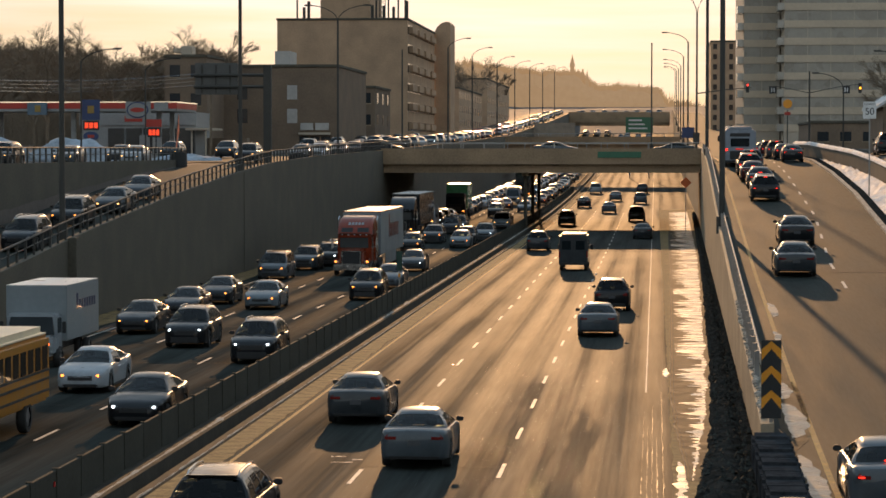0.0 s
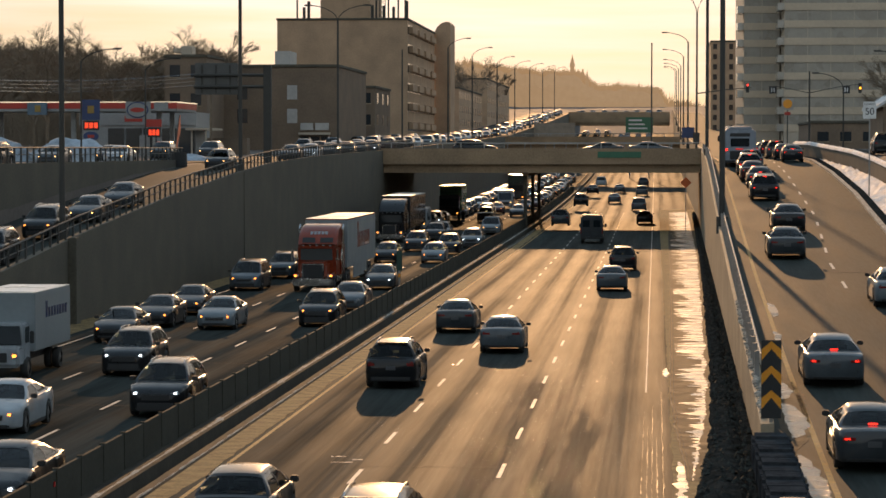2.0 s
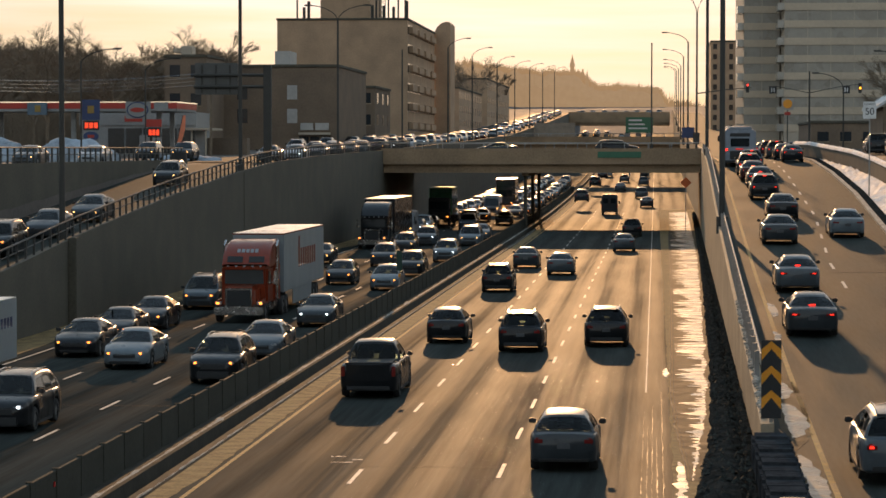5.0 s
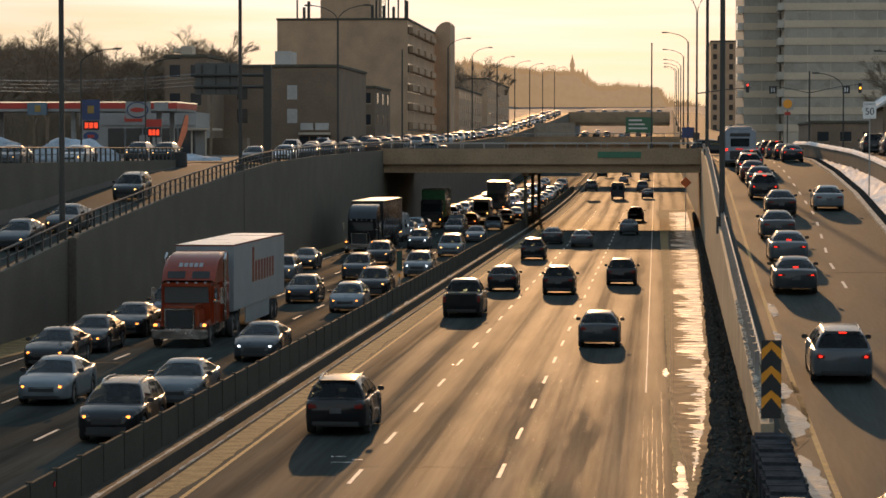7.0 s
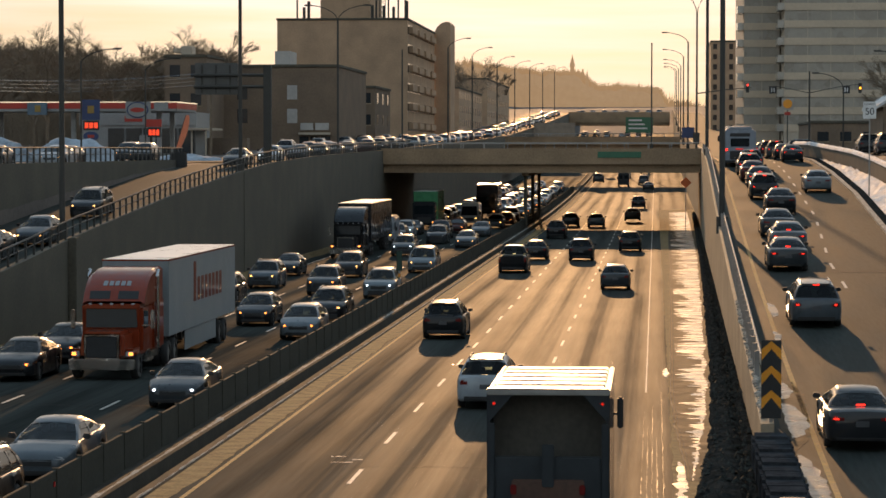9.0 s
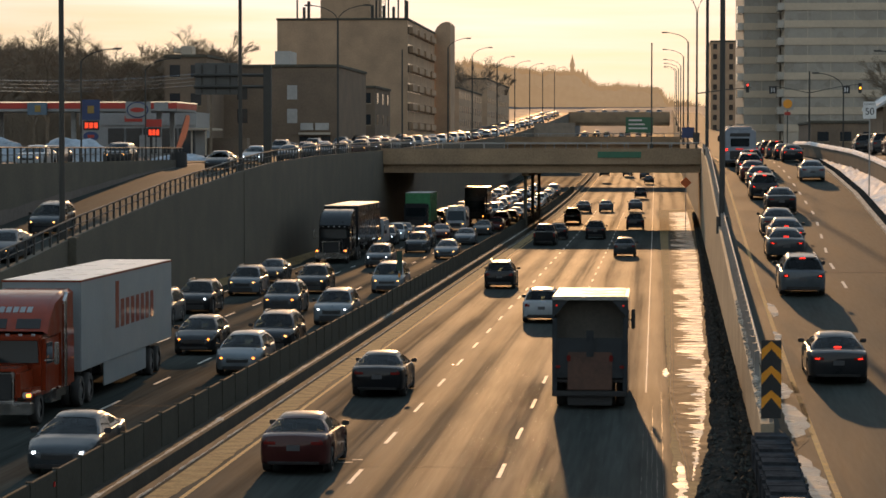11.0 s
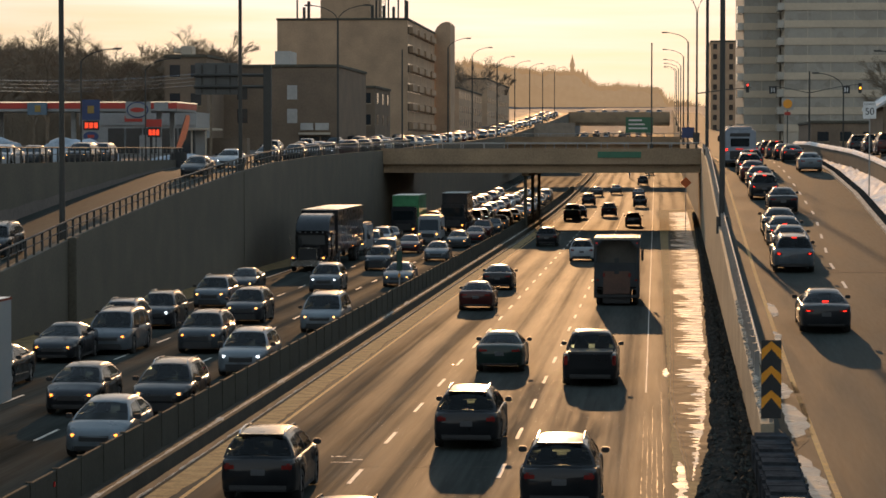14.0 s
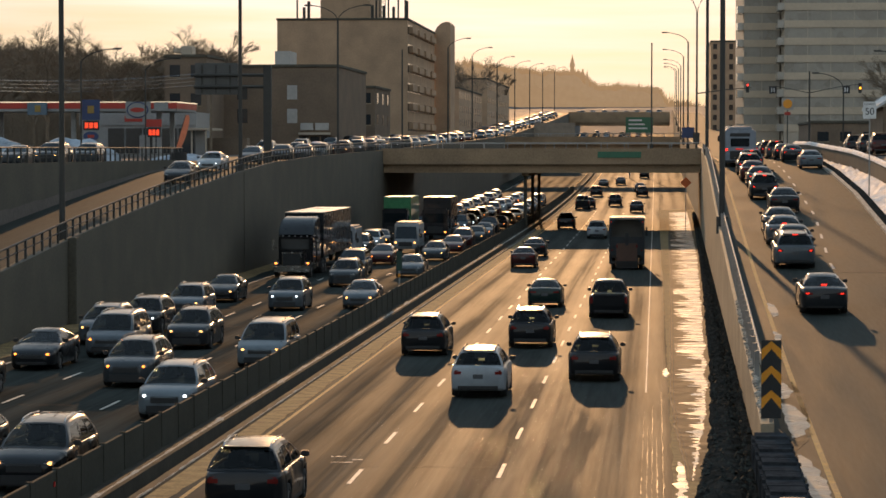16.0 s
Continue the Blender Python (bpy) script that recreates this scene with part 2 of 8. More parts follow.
def part(name, bm, material, parent=None, label="", smooth=0):
    """Links a bmesh as one mesh object under a thing or a part."""
    ob = new(name, mesh_of(name, bm, material, smooth))
    ob.parent = parent
    return tagged(ob, label=label)


def thing(name, m, label, category, group="", kind=""):
    ob = new(name)
    ob.empty_display_size = 0.2
    ob.matrix_basis = m
    return tagged(ob, label, category, group, kind)


def one(name, bm, material, label, category="", kind="", group="", smooth=0, m=None):
    """A thing that is a single mesh."""
    ob = tagged(part(name, bm, material, smooth=smooth), label, category, group, kind)
    if m is not None:
        ob.matrix_basis = m
    return ob


def table(rows):
    xs, ys = [r[0] for r in rows], [r[1] for r in rows]
    return lambda s: float(np.interp(s, xs, ys))


def loft(bm, rows):
    """Faces between rows of points."""
    vs = [[bm.verts.new(p) for p in r] for r in rows]
    for A, B in zip(vs, vs[1:]):
        for i in range(len(A) - 1):
            bm.faces.new((A[i], A[i + 1], B[i + 1], B[i]))


def span(a, b, step):
    n = max(1, round((b - a) / step))
    return [a + (b - a) * i / n for i in range(n + 1)]


# ---- the lie of the land (metres along the highway from the eye) ----
def hw(y):
    """Height of the sunken highway: level, then climbing away."""
    return 0.0 if y < 230 else 3.1e-5 * (y - 230) ** 2


upper = table([(-200, 7.2), (200, 7.2), (270, 7.7), (392, 9.0), (506, 10.5), (700, 15.2), (897, 20.8), (1200, 28), (2500, 40), (4500, 40)])
ramp_r = table([(-200, 0.02), (40, 0.05), (60, 0.5), (80, 1.15), (100, 2.0), (125, 3.1), (150, 4.2), (175, 5.4), (200, 6.6), (225, 7.4), (270, 7.7), (392, 9.0), (506, 10.5), (700, 15.2), (897, 20.8)])
ramp_l = table([(-200, -0.6), (60, -0.4), (100, 1.2), (125, 2.6), (140, 3.6), (165, 5.2), (190, 6.6), (210, 7.2), (270, 7.7), (392, 9.0), (506, 10.5), (700, 15.2), (897, 20.8)])
right_z = table([(-200, 7.2), (90, 7.2), (120, 7.95), (250, 7.95), (270, 7.95), (392, 9.0), (506, 10.5), (700, 15.2), (897, 20.8), (1200, 28), (4500, 40)])
wall_r = lambda y: 2.1 + 0.0095 * min(y, 300) + 0.002 * max(0, y - 300)
WALL_L = -28.0
ST = [-400, -60, 0, 30] + span(45, 300, 7.5) + span(320, 900, 20) + [1000, 1200, 1600, 2500]

# ground: one sheet to the horizon, cut down for the highway and its two ramps
bm = bmesh.new()
rows = []
for y in ST + [4500]:
    u, h = upper(y) - 0.06, hw(min(y, 1000)) - 0.06
    far = 1 if y > 905 else 0
    h, rr, rl = (u, u, u) if far else (h, min(u, ramp_r(y) - 0.06), min(u, ramp_l(y) - 0.06))
    wr = wall_r(min(y, 900))
    hill = 0 if y < 250 else min(18, (y - 250) * 0.03)
    rows.append([(-4000, y, u + hill + 12), (-600, y, u + hill + 6), (-150, y, u + hill * 0.4), (-60, y, u), (-37.6, y, u), (-37.4, y, rl), (WALL_L - 0.3, y, rl), (WALL_L - 0.1, y, h), (-14, y, h), (wr + 0.1, y, h), (wr + 0.3, y, rr), (13.6, y, rr), (15.3, y, rr), (16.6, y, max(u, rr, right_z(y) - 0.05)), (24.2, y, max(u, right_z(y) - 0.05)), (60, y, u), (150, y, u), (600, y, u + 4), (4000, y, u + 8)])
loft(bm, rows)
one("ground", bm, GROUND, "bare brown winter ground around a sunken highway", "ground", "structure", smooth=30)


def sheet(name, ys, left, right, height, material, label, category, n=6, lift=0.0):
    bm = bmesh.new()
    loft(bm, [[(left(y) + (right(y) - left(y)) * i / n, y, height(y) + lift) for i in range(n + 1)] for y in ys])
    return one(name, bm, material, label, category, "structure", smooth=30)


HY = span(-345, 900, 15)
K = lambda v: (lambda y: v)
sheet("road_northbound", HY, K(-12.4), lambda y: wall_r(y) + 0.05, hw, ASPHALT, "worn grey highway asphalt with salt-pale wheel tracks", "road", n=8)
sheet("road_southbound", HY, K(WALL_L + 0.0), K(-13.7), hw, ASPHALT, "worn grey highway asphalt crowded with oncoming traffic", "road", n=8)
RY = span(30, 897, 8)
r_left = lambda y: wall_r(y) + 0.3
r_right = table([(30, 10.5), (80, 11.6), (138, 12.4), (175, 13.2), (400, 13.6), (900, 15)])
sheet("ramp_road", RY, r_left, r_right, ramp_r, ASPHALT_UP, "two-lane asphalt slip road climbing to street level", "road")
sheet("left_ramp_road", span(60, 215, 6), K(-37.3), K(WALL_L - 0.3), ramp_l, ASPHALT_UP, "asphalt slip road sloping down behind a parapet", "road")
sheet("service_road", span(215.01, 897, 10), K(-42.0), K(WALL_L - 0.3), lambda y: upper(y), ASPHALT_UP, "asphalt service road along the sunken highway", "road")
sheet("service_road_lower", span(100, 214.9, 10), lambda y: -50.0 + 8 * max(0, y - 165) / 50, K(-38.0), upper, ASPHALT_UP, "asphalt street behind a retaining wall", "road")

# ---- road markings ----
def stripe(ys, x, w, height, lift=0.006):
    bm = bmesh.new()
    loft(bm, [[(x(y) - w / 2, y, height(y) + lift), (x(y) + w / 2, y, height(y) + lift)] for y in ys])
    return bm


def dashes(host, x, height, start, stop, material, label, step=9.0, long=3.0, w=0.11):
    for k in range(int((stop - start) / step) + 1):
        y = start + k * step
        part("lane_dash", stripe([y, y + long / 2, y + long], x, w, height), material, host)


marks = thing("lane_marking", pose(0, 0, 0), "worn white dashed and solid highway lane lines", "road marking", kind="structure")
dashes(marks, K(-7.65), hw, 28.8, 335, WHITE_LINE, "")
dashes(marks, K(-3.98), hw, 30.3, 335, WHITE_LINE, "")
dashes(marks, K(-17.8), hw, 28.7, 335, WHITE_LINE, "")
dashes(marks, K(-21.5), hw, 30.5, 335, WHITE_LINE, "")
part("edge_line", stripe(span(20, 600, 10), K(-11.35), 0.12, hw), YELLOW_LINE, marks)
part("edge_line", stripe(span(90, 600, 10), K(-0.3), 0.045, hw), WHITE_LINE, marks)
part("edge_line", stripe(HY, K(-25.3), 0.10, hw), WHITE_LINE, marks)
part("edge_line", stripe(HY, K(-14.4), 0.10, hw), YELLOW_LINE, marks)
ramp_marks = thing("ramp_marking", pose(0, 0, 0), "yellow edge line and white dashes on the slip road", "road marking", kind="structure")
y_line = table([(30, 4.15), (60, 4.16), (86, 4.28), (119, 4.5), (160, 4.9), (250, 5.6), (900, 9)])
w_line = table([(30, 8.0), (100, 8.0), (124, 8.2), (155, 9.4), (200, 9.9), (900, 12)])
ramp_z = table([(y, ramp_r(y)) for y in RY])
part("edge_line", stripe([y for y in RY if y < 330], y_line, 0.15, ramp_z), YELLOW_LINE, ramp_marks)
dashes(ramp_marks, w_line, ramp_z, 111.5, 230, WHITE_LINE, "", w=0.13)

# ---- walls ----
def wall(name, ys, x, t, low, high, material, label):
    bm = bmesh.new()
    rows = []
    for y in ys:
        a, b, lo, hi = x(y), x(y) + t, low(y), high(y)
        rows.append([(a, y, lo), (a, y, hi), (b, y, hi), (b, y, lo), (a, y, lo)])
    loft(bm, rows)
    bm.faces.new([bm.verts.new(p) for p in rows[0][:4]])
    bm.faces.new([bm.verts.new(p) for p in rows[-1][:4]])
    return one(name, bm, material, label, "wall", "structure")


wall_top_r = table([(60, 1.0), (69, 1.3), (84, 1.85), (113, 2.9), (147, 4.2), (175, 5.6), (200, 6.8), (225, 7.7), (268, 8.2), (392, 9.6), (506, 11.1), (700, 15.8), (897, 21.2)])
wall_top_l = table([(60, 0.6), (100, 2.4), (113, 3.3), (125, 4.2), (150, 5.7), (177, 6.95), (190, 7.4), (215, 7.8), (270, 8.3), (392, 9.6), (506, 11.1), (700, 15.8), (897, 21.2)])
wall("wall_right", span(68, 900, 8), lambda y: wall_r(y), 0.35, K(-0.5), wall_top_r, CONCRETE, "tan concrete retaining wall rising beside the slip road")
wall("wall_left", span(40, 900, 8), K(WALL_L - 0.35), 0.35, K(-0.5), wall_top_l, CONCRETE_DARK, "dark concrete retaining wall below the ramp parapet")
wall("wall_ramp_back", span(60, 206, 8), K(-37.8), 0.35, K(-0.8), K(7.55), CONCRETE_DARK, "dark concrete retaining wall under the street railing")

# ---- near overpass ----
def overpass(name, y0, y1, x0, x1, zb, zt, label):
    o = thing(name, pose(0, 0, 0), label, "bridge")
    bm = bmesh.new(); box(bm, x0, x1, y0, y1, zb + 0.9, zt - 0.75); part("deck", bm, BRIDGE, o)
    for ya, yb in ((y0, y0 + 0.35), (y1 - 0.35, y1)):
        bm = bmesh.new(); box(bm, x0, x1, ya - 0.02, yb + 0.02, zb + 0.88, zt); part("parapet", bm, BRIDGE, o)
        bm = bmesh.new(); box(bm, x0, x1, ya + 0.1, yb - 0.1, zt + 0.55, zt + 0.63); part("rail", bm, STEEL, o)
        for i in range(int((x1 - x0) / 2.4)):
            bm = bmesh.new(); box(bm, x0 + 1 + i * 2.4, x0 + 1.09 + i * 2.4, ya + 0.1, yb - 0.1, zt, zt + 0.55); part("rail_post", bm, STEEL, o)
    for i in range(8):
        yy = y0 + 0.5 + (y1 - y0 - 1.6) * i / 7
        bm = bmesh.new(); box(bm, x0, x1, yy, yy + 0.6, zb, zb + 0.88); part("girder", bm, BRIDGE, o)
    return o


BR0, BR1 = 268.0, 304.0
near_bridge = overpass("overpass", BR0, BR1, WALL_L - 0.2, 4.7, 5.95, 8.45, "long dark concrete street overpass across the highway")
for y in (270.2, 286.0, 301.8):
    bm = bmesh.new(); tube(bm, [(-13.4, y, -0.1), (-13.4, y, 6.0)], 0.19, 10); part("pier_column", bm, CONCRETE_DARK, near_bridge, "slender dark median column")
bm = bmesh.new(); box(bm, -13.75, -13.05, 269.6, 302.4, 5.6, 5.96); part("pier_cap", bm, BRIDGE, near_bridge)
bm = bmesh.new(); box(bm, -5.9, -1.45, BR0 - 0.1, BR0 - 0.03, 7.5, 8.13); part("sign_panel", bm, GREEN, near_bridge, "dull green sign panel")
overpass("middle_overpass", 488, 500, WALL_L - 0.2, 4.6, 8.3, 10.7, "concrete overpass behind the first one in haze")
overpass("far_overpass", 850, 872, WALL_L - 0.2, 4.6, 16.1, 20.4, "hazy concrete overpass far up the highway")

# ---- vehicles ----
PAINTS = {
    "black": (0.013, 0.014, 0.016), "darkgrey": (0.024, 0.026, 0.029), "grey": (0.042, 0.048, 0.053), "silver": (0.085, 0.10, 0.112),
    "lightgrey": (0.145, 0.17, 0.185), "white": (0.33, 0.36, 0.38), "darkred": (0.055, 0.014, 0.013), "green": (0.016, 0.03, 0.026), "blue": (0.02, 0.04, 0.12),
}
WORDS = {"black": "black", "darkgrey": "dark grey", "grey": "grey", "silver": "silver", "lightgrey": "light grey", "white": "white", "darkred": "dark red", "green": "dark green", "blue": "dark blue"}
CARPAINT = {k: paint("car_paint_" + k, v, metal=0.0 if k == "white" else 0.1, rough=0.36) for k, v in PAINTS.items()}
GLASS = surface("car_glass", (0.010, 0.015, 0.018), rough=0.05, vary=0.2, scale=3, fine=30, bump=0.0, spec=0.3, rough_vary=0.03)
INTERIOR = surface("cabin_fabric", (0.014, 0.014, 0.016), rough=0.8, vary=0.2, scale=5, fine=40, bump=0.1)


def clear_glass(name, through_tint):
    """Thin tinted glass: clear through, with a mirror film that grows at grazing angles."""
    m = bpy.data.materials.new(name)
    m.use_nodes = True
    n, l = m.node_tree.nodes, m.node_tree.links
    n.remove(n["Principled BSDF"])
    clear, gloss, mix, fr = n.new("ShaderNodeBsdfTransparent"), n.new("ShaderNodeBsdfGlossy"), n.new("ShaderNodeMixShader"), n.new("ShaderNodeFresnel")
    clear.inputs["Color"].default_value = (*through_tint, 1)
    gloss.inputs["Roughness"].default_value = 0.03
    fr.inputs["IOR"].default_value = 1.36
    l.new(fr.outputs[0], mix.inputs[0])
    l.new(clear.outputs[0], mix.inputs[1])
    l.new(gloss.outputs[0], mix.inputs[2])
    l.new(mix.outputs[0], n["Material Output"].inputs["Surface"])
    return m


CAR_GLASS = clear_glass("car_window", (0.2, 0.25, 0.25))
PRIVACY = clear_glass("dark_tinted_window", (0.10, 0.12, 0.12))
TYRE = surface("tyre_rubber", (0.035, 0.034, 0.032), rough=0.85, vary=0.3, scale=4, fine=40, bump=0.2)
RIM = surface("alloy_rim", (0.3, 0.3, 0.3), rough=0.4, vary=0.3, scale=6, fine=40, bump=0.05, metal=0.8)
LENS = surface("lamp_lens", (0.4, 0.4, 0.4), rough=0.12, vary=0.1, scale=5, fine=30, bump=0.0, spec=0.8)
REDLENS = surface("red_lens", (0.17, 0.012, 0.01), rough=0.15, vary=0.1, scale=5, fine=30, bump=0.0, spec=0.7)
PLATE = surface("licence_plate", (0.07, 0.073, 0.078), rough=0.5, vary=0.2, scale=6, fine=40, bump=0.05)
CHROME = surface("chrome_trim", (0.5, 0.5, 0.5), rough=0.2, vary=0.1, scale=3, fine=20, bump=0.0, metal=1.0)
LIT_WARM = glow("headlamp_warm", (1.0, 0.46, 0.12), 4.5)
LIT_AMBER = glow("turn_lamp_amber", (1.0, 0.27, 0.035), 4.5)
LIT_WHITE = glow("headlamp_white", (0.85, 0.92, 1.0), 5)
LIT_RED = glow("brake_lamp", (1.0, 0.03, 0.015), 2.2)
TAIL_RED = glow("tail_lamp", (0.9, 0.03, 0.015), 0.5)
TRUCK_RED = paint("truck_paint_red", (0.22, 0.03, 0.008), metal=0.0)
TRAILER = surface("trailer_skin", (0.23, 0.26, 0.27), rough=0.45, vary=0.12, scale=0.6, fine=6, bump=0.05)
# truck roofs whitened to look sunlit above the darker trailer sides
SUNLIT_ROOF = surface("sunlit_roof", (0.75, 0.74, 0.7), rough=0.32, vary=0.15, scale=0.6, fine=6, bump=0.05, spec=0.9)
SCHOOL = paint("school_bus_yellow", (0.48, 0.21, 0.03), metal=0.0)
BUSPAINT = paint("bus_paint", (0.26, 0.29, 0.33), metal=0.0)
TRUCKGREEN = paint("truck_green", (0.07, 0.24, 0.11), metal=0.0)


def bbox(x0, x1, y0, y1, z0, z1, r=0.04, taper=0.0):
    """A rounded box; taper narrows its top along y and x."""
    bm = bmesh.new()
    v = box(bm, x0, x1, y0, y1, z0, z1)
    if taper:
        for p in v:
            if p.co.z > (z0 + z1) / 2:
                p.co.x = (x0 + x1) / 2 + (p.co.x - (x0 + x1) / 2) * (1 - taper)
                p.co.y = (y0 + y1) / 2 + (p.co.y - (y0 + y1) / 2) * (1 - taper)
    if r:
        bmesh.ops.bevel(bm, geom=list(bm.edges), offset=r, segments=2, affect="EDGES", clamp_overlap=True)
    return bm


def pane(c, u0, u1, v0, v1, out, thick=0.012):
    """A slab on the four-cornered face c, between fractions of its sides, proud by out."""
    c = [Vector(p) for p in c]
    n = (c[1] - c[0]).cross(c[3] - c[0]).normalized()
    at = lambda u, v: (c[0] * (1 - u) + c[1] * u) * (1 - v) + (c[3] * (1 - u) + c[2] * u) * v
    bm = bmesh.new()
    q = [at(u0, v0), at(u1, v0), at(u1, v1), at(u0, v1)]
    top = [bm.verts.new(p + n * out) for p in q]
    low = [bm.verts.new(p + n * (out - thick)) for p in q]
    bm.faces.new(top)
    bm.faces.new(low[::-1])
    for i in range(4):
        bm.faces.new((low[i], low[(i + 1) % 4], top[(i + 1) % 4], top[i]))
    return bm


MESHES = {}


def wheel_parts(parent, x, y, r, w, name="wheel", rim_too=True):
    side = 1 if x > 0 else -1
    if (r, w) not in MESHES:
        bm = bmesh.new()
        prof = [(r * 0.62, -w / 2), (r * 0.93, -w / 2), (r, -w * 0.32), (r, w * 0.32), (r * 0.93, w / 2), (r * 0.62, w / 2)]
        n = 18
        rows = [[(b, a * math.cos(2 * math.pi * k / n), a * math.sin(2 * math.pi * k / n)) for a, b in prof] for k in range(n + 1)]
        loft(bm, rows)
        bmesh.ops.remove_doubles(bm, verts=bm.verts, dist=1e-4)
        tyre = mesh_of("tyre", bm, TYRE, 40)
        bm = bmesh.new()
        n = 10
        for s in (-1, 1):
            hub = [bm.verts.new((s * w * 0.36, 0.16 * r * math.cos(2 * math.pi * k / n), 0.16 * r * math.sin(2 * math.pi * k / n))) for k in range(n)]
            rim = [bm.verts.new((s * (w * 0.42 if k % 2 else w * 0.30), r * 0.64 * math.cos(2 * math.pi * k / n), r * 0.64 * math.sin(2 * math.pi * k / n))) for k in range(n)]
            bm.faces.new(hub)
            for k in range(n):
                bm.faces.new((hub[k], hub[(k + 1) % n], rim[(k + 1) % n], rim[k]))
        MESHES[(r, w)] = (tyre, mesh_of("rim", bm, RIM))
    tyre, rim = MESHES[(r, w)]
    o = new(name, tyre)
    o.parent, o.location = parent, (x, y, r)
    if rim_too:
        k = new("rim", rim)
        k.parent = o
    return o


CARS = {
    # length, half width, roof, cowl y, roof front y, roof rear y, tail-glass y, belt front, belt rear, tail z, wheelbase half
    "sedan": dict(L=4.8, w=0.915, roof=1.45, A=1.12, B=0.25, C=-0.95, D=-1.72, hood=0.80, belt=0.97, tail=1.05, wr=0.58, axle=1.42, r=0.33),
    "suv": dict(L=4.7, w=0.94, roof=1.66, A=1.22, B=0.45, C=-1.80, D=-2.14, hood=0.95, belt=1.06, tail=1.08, wr=0.63, axle=1.36, r=0.36),
    "hatch": dict(L=4.3, w=0.89, roof=1.50, A=1.2, B=0.35, C=-1.40, D=-1.96, hood=0.82, belt=0.97, tail=1.03, wr=0.59, axle=1.30, r=0.32),
    "van": dict(L=5.1, w=0.98, roof=1.76, A=1.68, B=0.75, C=-2.15, D=-2.40, hood=0.92, belt=1.05, tail=1.06, wr=0.70, axle=1.52, r=0.35),
    "pickup": dict(L=5.7, w=0.99, roof=1.84, A=1.28, B=0.60, C=-0.70, D=-0.96, hood=1.1, belt=1.18, tail=1.18, wr=0.69, axle=1.8, r=0.40),
}


def grid_parts(bm_frame, point, us, vs, windows):
    """Builds a curved panel from a grid: cells inside a window go to that window's own mesh, set slightly in; the rest is frame."""
    out = []
    for u0, u1, v0, v1 in windows:
        bm = bmesh.new()
        iu = [u for u in us if u0 - 1e-6 <= u <= u1 + 1e-6]
        iv = [v for v in vs if v0 - 1e-6 <= v <= v1 + 1e-6]
        loft(bm, [[point(u, v, -0.012) for u in iu] for v in iv])
        out.append(bm)
    for a, b in zip(us, us[1:]):
        for c, d in zip(vs, vs[1:]):
            mu, mv = (a + b) / 2, (c + d) / 2
            if not any(u0 < mu < u1 and v0 < mv < v1 for u0, u1, v0, v1 in windows):
                bm_frame.faces.new([bm_frame.verts.new(point(*q, 0.0)) for q in ((a, c), (b, c), (b, d), (a, d))])
    return out


